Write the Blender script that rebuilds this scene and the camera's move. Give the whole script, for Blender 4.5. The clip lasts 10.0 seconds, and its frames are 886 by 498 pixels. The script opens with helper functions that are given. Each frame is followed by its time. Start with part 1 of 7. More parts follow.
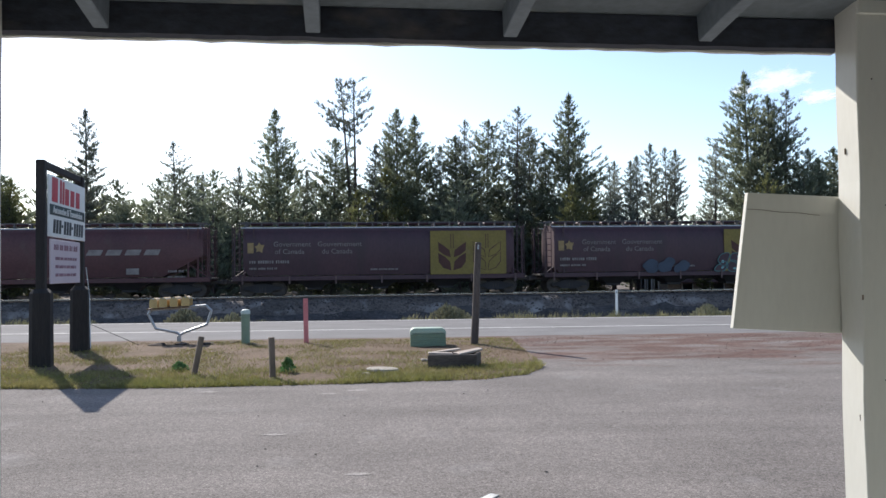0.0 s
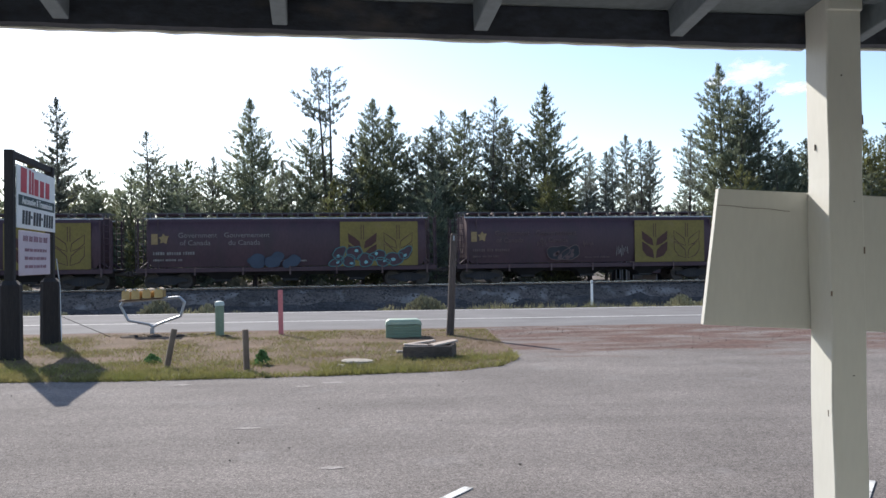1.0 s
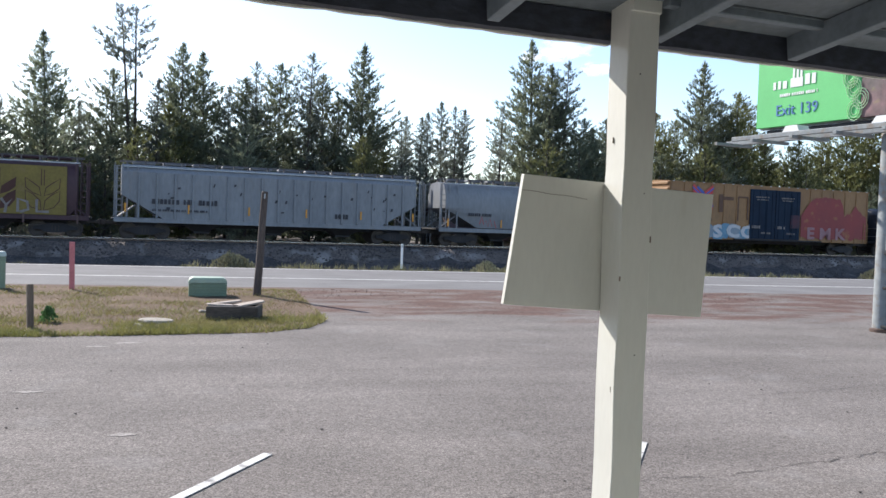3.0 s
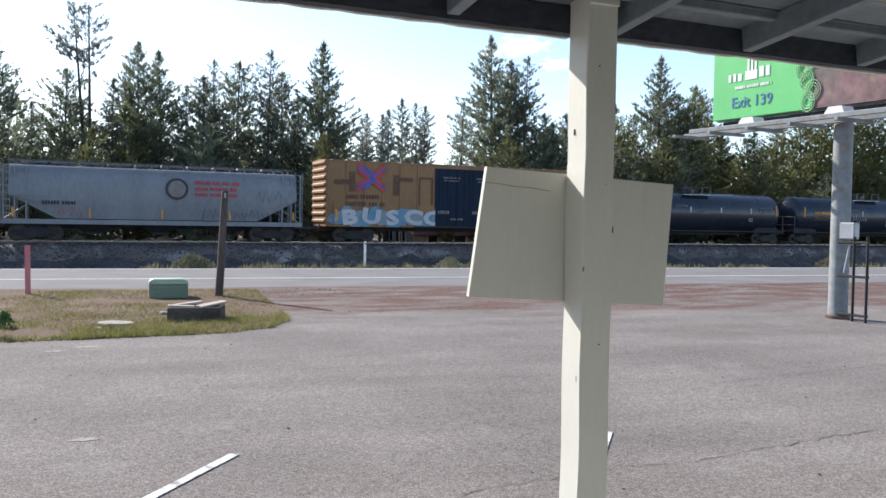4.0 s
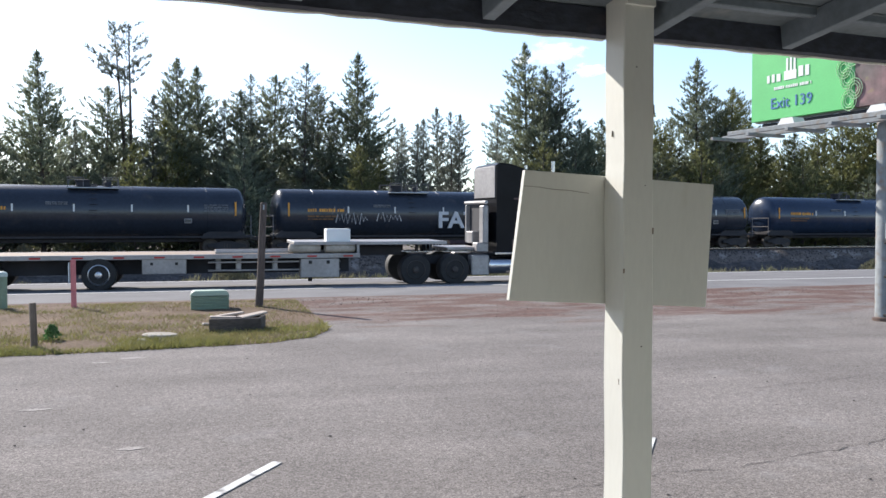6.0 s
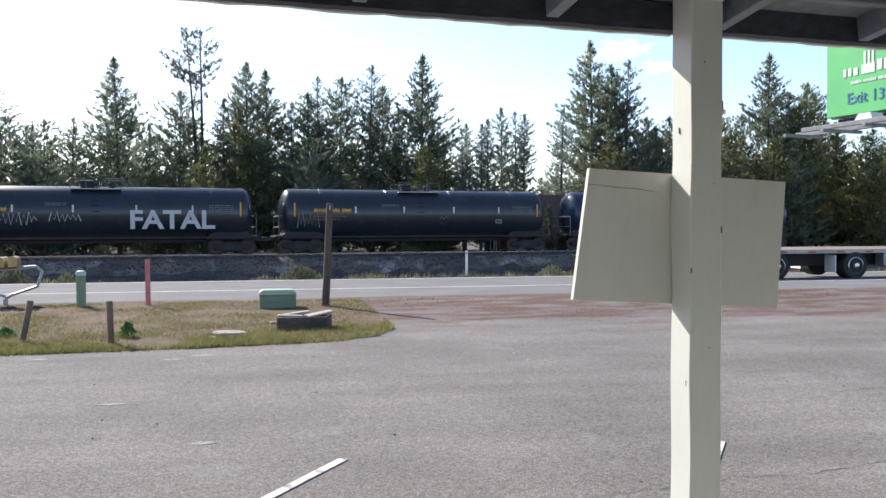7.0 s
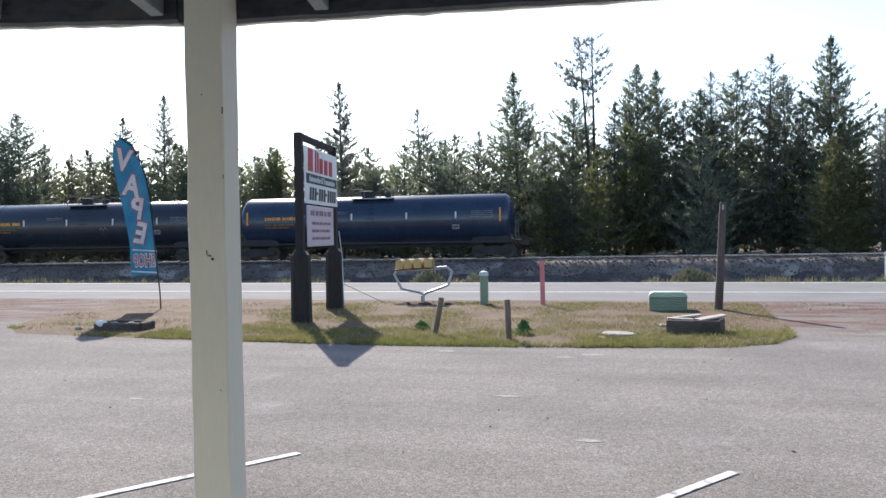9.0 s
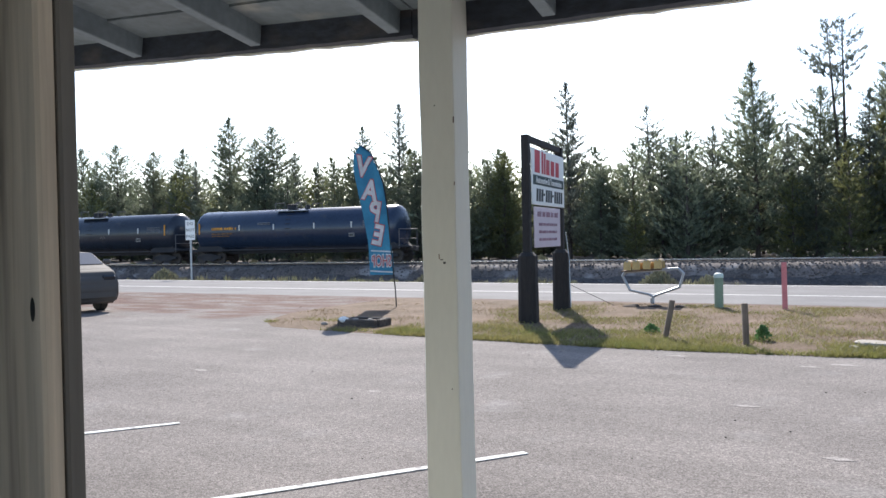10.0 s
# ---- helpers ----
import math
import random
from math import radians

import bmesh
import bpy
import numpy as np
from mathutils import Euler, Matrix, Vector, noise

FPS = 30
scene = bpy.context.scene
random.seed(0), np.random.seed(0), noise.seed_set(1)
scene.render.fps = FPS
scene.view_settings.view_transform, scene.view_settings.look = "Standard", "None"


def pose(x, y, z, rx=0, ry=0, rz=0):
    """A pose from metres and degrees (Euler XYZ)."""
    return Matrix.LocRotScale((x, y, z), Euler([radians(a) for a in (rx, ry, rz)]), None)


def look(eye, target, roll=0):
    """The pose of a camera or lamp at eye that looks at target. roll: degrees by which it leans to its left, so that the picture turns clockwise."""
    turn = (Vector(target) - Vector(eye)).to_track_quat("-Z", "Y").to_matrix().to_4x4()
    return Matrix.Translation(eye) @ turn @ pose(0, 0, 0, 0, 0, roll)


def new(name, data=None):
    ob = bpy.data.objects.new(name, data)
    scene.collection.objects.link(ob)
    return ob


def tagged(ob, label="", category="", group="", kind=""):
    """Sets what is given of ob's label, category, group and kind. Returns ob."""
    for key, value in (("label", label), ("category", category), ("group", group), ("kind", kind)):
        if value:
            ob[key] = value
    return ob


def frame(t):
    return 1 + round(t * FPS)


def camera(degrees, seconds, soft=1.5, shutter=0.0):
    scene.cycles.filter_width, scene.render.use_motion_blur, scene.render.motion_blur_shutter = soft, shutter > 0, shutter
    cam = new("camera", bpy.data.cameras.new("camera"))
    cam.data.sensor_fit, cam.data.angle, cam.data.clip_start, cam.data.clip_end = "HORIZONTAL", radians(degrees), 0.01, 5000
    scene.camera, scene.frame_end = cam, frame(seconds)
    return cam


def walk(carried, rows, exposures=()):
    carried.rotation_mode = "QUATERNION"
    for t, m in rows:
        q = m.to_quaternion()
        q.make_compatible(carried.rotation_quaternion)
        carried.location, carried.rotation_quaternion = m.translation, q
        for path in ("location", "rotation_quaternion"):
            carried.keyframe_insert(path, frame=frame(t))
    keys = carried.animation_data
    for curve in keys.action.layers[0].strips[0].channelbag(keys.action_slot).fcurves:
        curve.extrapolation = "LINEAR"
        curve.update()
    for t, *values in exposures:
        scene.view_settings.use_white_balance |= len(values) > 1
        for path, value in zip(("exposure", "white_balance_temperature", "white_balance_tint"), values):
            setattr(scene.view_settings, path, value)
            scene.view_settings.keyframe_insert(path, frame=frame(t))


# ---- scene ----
cam = camera(55.7, 10.0)
PATH = [
    (0, pose(-0.037, -0.045, 1.611, 91.45, 0.68, -1.21)),
    (0.5, pose(-0.031, -0.042, 1.615, 91.32, 0.66, -1.97)),
    (1, pose(-0.015, -0.017, 1.630, 90.77, 0.71, -2.81)),
    (1.5, pose(-0.002, -0.015, 1.653, 89.23, 0.41, -5.92)),
    (2, pose(-0.001, -0.012, 1.667, 88.69, -0.13, -9.00)),
    (2.5, pose(-0.005, -0.005, 1.673, 88.25, -1.28, -13.07)),
    (3, pose(0.000, 0.007, 1.678, 88.20, -2.00, -15.56)),
    (3.2, pose(0.000, 0.007, 1.678, 88.12, -2.04, -16.44)),
    (4.3, pose(-0.007, 0.005, 1.666, 88.07, -0.84, -18.28)),
    (4.5, pose(-0.007, 0.005, 1.666, 88.18, -0.51, -17.78)),
    (5, pose(-0.008, 0.017, 1.663, 88.48, -0.22, -16.73)),
    (5.2, pose(-0.008, 0.017, 1.663, 88.60, -0.10, -16.12)),
    (6.3, pose(-0.020, -0.007, 1.652, 88.59, 0.18, -15.24)),
    (6.5, pose(-0.020, -0.007, 1.652, 88.65, 0.11, -14.23)),
    (7, pose(-0.014, -0.004, 1.651, 88.61, 0.17, -11.24)),
    (7.5, pose(-0.005, -0.015, 1.649, 88.75, 0.57, -7.56)),
    (8, pose(0.027, 0.000, 1.650, 88.78, 0.70, -1.88)),
    (8.5, pose(0.036, 0.010, 1.645, 88.95, 0.69, 6.68)),
    (9, pose(0.034, 0.032, 1.643, 89.01, 0.97, 15.06)),
    (9.5, pose(0.046, 0.024, 1.653, 89.26, 1.46, 23.31)),
    (10, pose(0.038, 0.019, 1.655, 89.33, 1.25, 30.46)),
]
walk(cam, PATH, exposures=[(0, 0.92, 6430, 11.5), (1, 0.97, 6430, 11.5), (2.5, 1.12, 6430, 11.5), (4.5, 1.16, 6430, 11.5), (6.5, 1.17, 6430, 11.5), (7.5, 1.18, 6430, 11.5), (8.3, 1.25, 6430, 11.5), (9, 1.29, 6430, 11.5), (10, 1.35, 6430, 11.5)])

# ---- world and sun ----
SUN_AZ, SUN_EL = -30.0, 33.0          # degrees from +y towards +x, and above the horizon
world = bpy.data.worlds.new("sky")
scene.world = world
world.use_nodes = True
wn = world.node_tree.nodes
sky = wn.new("ShaderNodeTexSky")
sky.sky_type = "NISHITA"
sky.sun_disc = False
sky.sun_elevation, sky.sun_rotation = radians(SUN_EL), radians(SUN_AZ)
sky.altitude, sky.air_density, sky.dust_density, sky.ozone_density = 1300, 1.0, 1.4, 0.9
world.node_tree.links.new(sky.outputs[0], wn["Background"].inputs[0])
wn["Background"].inputs[1].default_value = 0.11

sun_data = bpy.data.lights.new("sun", "SUN")
sun_data.energy, sun_data.angle, sun_data.color = 3.6, radians(0.5), (1.0, 0.94, 0.85)
sun = new("sun", sun_data)
_d = Vector((math.sin(radians(SUN_AZ)) * math.cos(radians(SUN_EL)), math.cos(radians(SUN_AZ)) * math.cos(radians(SUN_EL)), math.sin(radians(SUN_EL))))
sun.matrix_world = look(_d * 60, (0, 0, 0))


# ---- materials ----
def mat(name, a, b=None, scale=3.0, rough=0.7, metal=0.0, bump=0.0, fine=40.0, spread=0.12, stretch=(1, 1, 1), dirt=None, dirt_amount=0.0, per_object=0.0, trans=0.0, spec=0.5):
    """Two tones at a large scale, a fine grain over them, optional dirt in blotches, and relief."""
    m = bpy.data.materials.new(name)
    m.use_nodes = True
    t = m.node_tree
    n, link = t.nodes, t.links.new
    p = n["Principled BSDF"]
    b = b or tuple(c * 0.75 for c in a)
    co = n.new("ShaderNodeTexCoord")
    mp = n.new("ShaderNodeMapping")
    mp.inputs["Scale"].default_value = stretch
    link(co.outputs["Object"], mp.inputs["Vector"])

    def noise_node(sc, det=4.0):
        x = n.new("ShaderNodeTexNoise")
        x.inputs["Scale"].default_value, x.inputs["Detail"].default_value = sc, det
        link(mp.outputs[0], x.inputs["Vector"])
        return x

    def mix(f, c1, c2, kind="MIX"):
        x = n.new("ShaderNodeMix")
        x.data_type, x.blend_type = "RGBA", kind
        for s, v in ((x.inputs["Factor"], f), (x.inputs["A"], c1), (x.inputs["B"], c2)):
            if hasattr(v, "is_linked"):
                link(v, s)
            else:
                s.default_value = v if isinstance(v, float) else (*v, 1)
        return [o for o in x.outputs if o.type == "RGBA"][0]

    def ramp(v, lo, hi):
        x = n.new("ShaderNodeMapRange")
        x.inputs[1].default_value, x.inputs[2].default_value = lo, hi
        link(v, x.inputs[0])
        return x.outputs[0]

    big, small = noise_node(scale), noise_node(fine, 3.0)
    col = mix(ramp(big.outputs[0], 0.35, 0.65), a, b)
    grain = mix(ramp(small.outputs[0], 0.3, 0.7), (1 - spread,) * 3, (1 + spread,) * 3)
    col = mix(1.0, col, grain, "MULTIPLY")
    if dirt:
        d = noise_node(scale * 2.3, 8.0)
        col = mix(ramp(d.outputs[0], 0.75 - 0.5 * dirt_amount, 0.95 - 0.5 * dirt_amount), col, dirt)
    if per_object:
        info = n.new("ShaderNodeObjectInfo")
        mr = n.new("ShaderNodeMapRange")
        mr.inputs[3].default_value, mr.inputs[4].default_value = 1 - per_object, 1 + per_object
        link(info.outputs["Random"], mr.inputs[0])
        v = n.new("ShaderNodeCombineColor")
        for k in range(3):
            link(mr.outputs[0], v.inputs[k])
        col = mix(1.0, col, v.outputs[0], "MULTIPLY")
    link(col, p.inputs["Base Color"])
    p.inputs["Roughness"].default_value, p.inputs["Metallic"].default_value = rough, metal
    p.inputs["Specular IOR Level"].default_value = spec
    if bump:
        bp = n.new("ShaderNodeBump")
        bp.inputs["Strength"].default_value, bp.inputs["Distance"].default_value = 1.0, bump
        link(small.outputs[0], bp.inputs["Height"])
        link(bp.outputs[0], p.inputs["Normal"])
    if trans:
        tr = n.new("ShaderNodeBsdfTranslucent")
        link(col, tr.inputs[0])
        ms = n.new("ShaderNodeMixShader")
        ms.inputs[0].default_value = trans
        link(p.outputs[0], ms.inputs[1])
        link(tr.outputs[0], ms.inputs[2])
        link(ms.outputs[0], n["Material Output"].inputs[0])
    return m


# ---- mesh helpers ----
def box(bm, c, s, bev=0.0, rot=None, taper=None):
    """A box with centre c and sizes s, bevelled, turned by the Euler angles rot in degrees; taper scales its top."""
    g = bmesh.ops.create_cube(bm, size=1)["verts"]
    for v in g:
        v.co = Vector((v.co.x * s[0], v.co.y * s[1], v.co.z * s[2]))
        if taper and v.co.z > 0:
            v.co.x *= taper[0]
            v.co.y *= taper[1]
    if bev:
        es = list({e for v in g for e in v.link_edges})
        r = bmesh.ops.bevel(bm, geom=es, offset=bev, segments=1, affect="EDGES", profile=0.5)
        g = list({v for f in r["faces"] for v in f.verts} | {v for v in g if v.is_valid})
    m = Matrix.Translation(c) @ (Euler([radians(a) for a in rot]).to_matrix().to_4x4() if rot else Matrix())
    bmesh.ops.transform(bm, matrix=m, verts=g)
    return bm


def tube(bm, a, b, r0, r1=None, seg=10, caps=True):
    a, b = Vector(a), Vector(b)
    d = b - a
    m = Matrix.Translation((a + b) / 2) @ d.to_track_quat("Z", "Y").to_matrix().to_4x4()
    bmesh.ops.create_cone(bm, cap_ends=caps, segments=seg, radius1=r0, radius2=r0 if r1 is None else r1, depth=d.length, matrix=m)
    return bm


def bent(bm, pts, r, seg=8):
    """A bent pipe through the points."""
    for a, b in zip(pts, pts[1:]):
        tube(bm, a, b, r, seg=seg)
    for q in pts[1:-1]:
        bmesh.ops.create_icosphere(bm, subdivisions=1, radius=r * 1.03, matrix=Matrix.Translation(q))
    return bm


def prism(bm, outline, y0, y1):
    """An outline in x and z pushed from y0 to y1."""
    f = [bm.verts.new((x, y0, z)) for x, z in outline]
    k = [bm.verts.new((x, y1, z)) for x, z in outline]
    bm.faces.new(f)
    bm.faces.new(k[::-1])
    for i in range(len(f)):
        j = (i + 1) % len(f)
        bm.faces.new((f[j], f[i], k[i], k[j]))
    bmesh.ops.recalc_face_normals(bm, faces=bm.faces)
    return bm


def lathe(bm, profile, seg, axis="Z", centre=(0, 0, 0)):
    """A turned body; profile: (along, radius)."""
    rings = []
    for h, r in profile:
        ring = []
        for k in range(seg):
            a = 2 * math.pi * k / seg
            p = Vector((r * math.cos(a), r * math.sin(a), h))
            if axis == "X":
                p = Vector((p.z, p.x, p.y))
            elif axis == "Y":
                p = Vector((p.x, p.z, p.y))
            ring.append(bm.verts.new(p + Vector(centre)))
        rings.append(ring)
    for u, v in zip(rings, rings[1:]):
        for k in range(seg):
            bm.faces.new((u[k], u[(k + 1) % seg], v[(k + 1) % seg], v[k]))
    bm.faces.new(rings[0][::-1])
    bm.faces.new(rings[-1])
    bmesh.ops.recalc_face_normals(bm, faces=bm.faces)
    return bm


def mesh_of(name, bm, material, smooth=False):
    me = bpy.data.meshes.new(name)
    bm.to_mesh(me)
    bm.free()
    if smooth:
        me.shade_smooth()
        me.set_sharp_from_angle(angle=radians(38))
    for m in (material if isinstance(material, (list, tuple)) else [material]):
        me.materials.append(m)
    return me


def part(name, bm, material, parent, label="", smooth=False):
    ob = new(name, mesh_of(name, bm, material, smooth))
    ob.parent = parent
    return tagged(ob, label)


def thing(name, label, category, group="", m=None, kind=""):
    ob = new(name)
    ob.empty_display_size = 0.2
    if m is not None:
        ob.matrix_basis = m
    return tagged(ob, label, category, group, kind)


def solid(name, bm, material, label, category="", group="", m=None, kind="", smooth=False):
    ob = new(name, mesh_of(name, bm, material, smooth))
    if m is not None:
        ob.matrix_basis = m
    return tagged(ob, label, category, group, kind)


def B():
    return bmesh.new()


def words(text, size, shear=0.0, mirror=False, thick=0.004, bold=0.0):
    """A bmesh of letters standing in the x-z plane, read from -y, centred; mirror: read from +y."""
    cu = bpy.data.curves.new("letters", "FONT")
    cu.body, cu.size, cu.shear, cu.extrude, cu.offset = text, size, shear, thick, bold
    cu.align_x, cu.align_y, cu.resolution_u = "CENTER", "CENTER", 2
    tmp = bpy.data.objects.new("letters", cu)
    scene.collection.objects.link(tmp)
    bpy.context.view_layer.update()
    me = bpy.data.meshes.new_from_object(tmp.evaluated_get(bpy.context.evaluated_depsgraph_get()))
    bm = B()
    bm.from_mesh(me)
    bpy.data.objects.remove(tmp)
    bpy.data.meshes.remove(me)
    bmesh.ops.transform(bm, matrix=Matrix.Rotation(radians(90), 4, "X"), verts=bm.verts)
    if mirror:
        bmesh.ops.transform(bm, matrix=Matrix.Diagonal((-1, 1, 1, 1)), verts=bm.verts)
        bmesh.ops.reverse_faces(bm, faces=bm.faces)
    return bm


def moved(bm, m):
    bmesh.ops.transform(bm, matrix=m, verts=bm.verts)
    return bm


def bars(bm, x0, x1, z, h, y, words_n, rng, slant=0.0, t=0.006):
    """A line of unreadable writing: bars of its size."""
    x, step, gap_in = x0, 0.72 * h, 0
    while x + 0.5 * h < x1:
        if gap_in == 0 and x > x0:
            x += 0.6 * h
        gap_in = gap_in - 1 if gap_in else rng.randint(2, 6)
        w = h * rng.uniform(0.38, 0.6)
        prism_box(bm, x, min(x1, x + w), z, h * rng.uniform(0.85, 1.0), y, slant, t)
        x += step
    return bm


def prism_box(bm, a, b, z, h, y, slant=0.0, t=0.006):
    q = [(a, z), (b, z), (b + slant * h, z + h), (a + slant * h, z + h)]
    f = [bm.verts.new((x, y, zz)) for x, zz in q]
    k = [bm.verts.new((x, y + t, zz)) for x, zz in q]
    bm.faces.new(f)
    for i in range(4):
        j = (i + 1) % 4
        bm.faces.new((f[j], f[i], k[i], k[j]))


M_asphalt_road = mat("road asphalt", (0.20, 0.195, 0.195), (0.165, 0.16, 0.16), 0.6, 0.95, bump=0.004, fine=60, spread=0.2, spec=0.15)
M_line = mat("road paint", (0.75, 0.75, 0.72), (0.55, 0.55, 0.53), 5, 0.8, fine=60, spread=0.25, dirt=(0.25, 0.24, 0.235), dirt_amount=0.5, spec=0.2)
M_dirt = mat("dry dirt", (0.15, 0.122, 0.108), (0.09, 0.076, 0.068), 0.35, 0.95, bump=0.03, fine=9, spread=0.4, dirt=(0.32, 0.29, 0.27), dirt_amount=0.42)
M_ballast = mat("ballast stone", (0.1, 0.09, 0.087), (0.06, 0.055, 0.054), 0.5, 0.95, bump=0.05, fine=5, spread=0.3, spec=0.2, dirt=(0.17, 0.15, 0.14), dirt_amount=0.35)
M_soil = mat("island soil", (0.165, 0.115, 0.08), (0.115, 0.08, 0.052), 0.9, 0.95, bump=0.02, fine=25, spread=0.35, dirt=(0.21, 0.15, 0.12), dirt_amount=0.35, spec=0.15)
M_cream = mat("cream paint", (0.665, 0.662, 0.61), (0.615, 0.612, 0.56), 2.5, 0.6, bump=0.0003, fine=70, spread=0.02, stretch=(1, 1, 0.25), dirt=(0.5, 0.48, 0.4), dirt_amount=0.06)
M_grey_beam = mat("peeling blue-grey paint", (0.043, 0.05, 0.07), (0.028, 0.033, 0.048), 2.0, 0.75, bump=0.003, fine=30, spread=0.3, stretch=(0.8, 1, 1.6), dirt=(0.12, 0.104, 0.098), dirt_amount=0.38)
M_grey_ceiling = mat("grey ceiling paint", (0.18, 0.21, 0.235), (0.13, 0.15, 0.17), 1.5, 0.7, bump=0.002, fine=30, spread=0.12, dirt=(0.42, 0.4, 0.36), dirt_amount=0.28)
M_grey_rafter = mat("rafter paint", (0.19, 0.225, 0.26), (0.15, 0.18, 0.21), 2.5, 0.65, bump=0.002, fine=35, spread=0.12, dirt=(0.5, 0.47, 0.4), dirt_amount=0.12)
M_jamb = mat("weathered jamb wood", (0.62, 0.54, 0.45), (0.36, 0.3, 0.24), 6, 0.75, bump=0.003, fine=30, spread=0.2, stretch=(3, 3, 0.12), dirt=(0.12, 0.1, 0.09), dirt_amount=0.32)
M_dark_wood = mat("dark stained wood", (0.026, 0.021, 0.019), (0.017, 0.014, 0.013), 3, 0.85, bump=0.004, fine=25, spread=0.3, stretch=(2, 2, 0.3))
M_old_wood = mat("weathered wood", (0.22, 0.17, 0.13), (0.14, 0.105, 0.08), 3, 0.85, bump=0.006, fine=25, spread=0.3, stretch=(3, 3, 0.3))
M_white = mat("white sign", (0.8, 0.8, 0.78), (0.74, 0.74, 0.72), 2, 0.45, spread=0.03)
M_steel = mat("galvanised steel", (0.42, 0.44, 0.46), (0.33, 0.35, 0.37), 2, 0.45, 0.4, fine=30)
M_black = mat("black rubber", (0.02, 0.02, 0.021), (0.013, 0.013, 0.014), 4, 0.75)

# ---- ground ----
ROAD_NEAR, ROAD_FAR = 20.2, 33.0
TRACK_YAW, TRACK_Y, RAIL_Z = 6.34, 51.5, 0.17
_tc, _ts = math.cos(radians(TRACK_YAW)), math.sin(radians(TRACK_YAW))


def track_point(s, off=0.0, z=0.0):
    return Vector((s * _tc - off * _ts, TRACK_Y + s * _ts + off * _tc, z))


def to_track(x, y):
    dx, dy = x, y - TRACK_Y
    return dx * _tc + dy * _ts, -dx * _ts + dy * _tc


def road_z(y):
    return -0.026 * max(0.0, y - 21.0)


def smooth(a, b, v):
    v = min(1.0, max(0.0, (v - a) / (b - a)))
    return v * v * (3 - 2 * v)


def ground_z(x, y):
    if y < ROAD_FAR:
        return road_z(y) - 0.03
    off = abs(to_track(x, y)[1])
    bank = 1 - smooth(2.0, 4.8, off)
    low = -1.75 if to_track(x, y)[1] < 0 else -0.25
    z = low + (road_z(ROAD_FAR) - 0.03 - low) * (1 - smooth(ROAD_FAR, ROAD_FAR + 4, y))
    z = z * (1 - bank) + (RAIL_Z - 0.17) * bank
    rough_z = noise.noise((x * 0.35, y * 0.35, 0)) * 0.16 + noise.noise((x * 1.3, y * 1.3, 4)) * 0.06
    return z + rough_z * (1 - bank) * smooth(ROAD_FAR, ROAD_FAR + 2, y)


def sheet(xs, ys, zf, name, material, label, kind="structure", lift=0.0):
    bm = B()
    g = [[bm.verts.new((x, y, zf(x, y) + lift)) for x in xs] for y in ys]
    for r0, r1 in zip(g, g[1:]):
        for i in range(len(xs) - 1):
            bm.faces.new((r0[i], r0[i + 1], r1[i + 1], r1[i]))
    return solid(name, bm, material, label, kind=kind, smooth=True)


def steps(*runs):
    out = []
    for a, b, n in runs:
        out += [a + (b - a) * k / n for k in range(n)]
    return out + [runs[-1][1]]


sheet(steps((-1500, -120, 12), (-120, -80, 14), (-80, 80, 160), (80, 120, 14), (120, 1500, 12)),
      steps((-300, 0, 8), (0, 32, 20), (32, 62, 75), (62, 90, 14), (90, 2500, 16)), ground_z, "ground", M_dirt, "bare dry dirt and verge ground of the roadside")

# ballast bed and rails
bm = B()
sec = [(-3.4, -0.42), (-1.9, 0.0), (1.9, 0.0), (3.4, -0.3)]
rngb = random.Random(5)
rows = []
for k in range(0, 421):
    s = -190 + k * 1.0
    rows.append([bm.verts.new(track_point(s, o + rngb.uniform(-0.12, 0.12), z + rngb.uniform(-0.04, 0.04))) for o, z in ((-5.0, -1.85), (-3.9, -1.12), (-2.9, -0.52), (-1.9, 0.02), (0, 0.03), (1.9, 0.02), (2.8, -0.12), (4.2, -0.4))])
for u, v in zip(rows, rows[1:]):
    for i in range(7):
        bm.faces.new((u[i], v[i], v[i + 1], u[i + 1]))
bmesh.ops.recalc_face_normals(bm, faces=bm.faces)
solid("ballast", bm, M_ballast, "dark crushed stone ballast bed under the rails", kind="structure")
M_rail = mat("rail steel", (0.16, 0.11, 0.09), (0.1, 0.075, 0.065), 2, 0.55, 0.6, fine=20)
M_rail_top = mat("polished rail head", (0.5, 0.5, 0.52), (0.42, 0.42, 0.44), 2, 0.25, 1.0)
for o in (-0.76, 0.76):
    rail = thing("rail", "long rusty steel rail with a polished head on the ballast", "rail", "rails of the track", pose(*track_point(0, o), 0, 0, TRACK_YAW))
    part("web", box(B(), (20, 0, RAIL_Z - 0.08), (420, 0.05, 0.12)), M_rail, rail)
    part("head", box(B(), (20, 0, RAIL_Z - 0.012), (420, 0.072, 0.03), 0.006), M_rail_top, rail, "polished rail head")
bm = B()
for k in range(0, 330):
    p = track_point(-95 + k * 0.55, rngb.uniform(-0.04, 0.04), 0.03)
    box(bm, p, (0.22, 2.6, 0.1), 0, (0, 0, TRACK_YAW + rngb.uniform(-2, 2)))
solid("railway_sleepers", bm, M_dark_wood, "row of dark timber sleepers under the rails", "sleepers", kind="stuff")

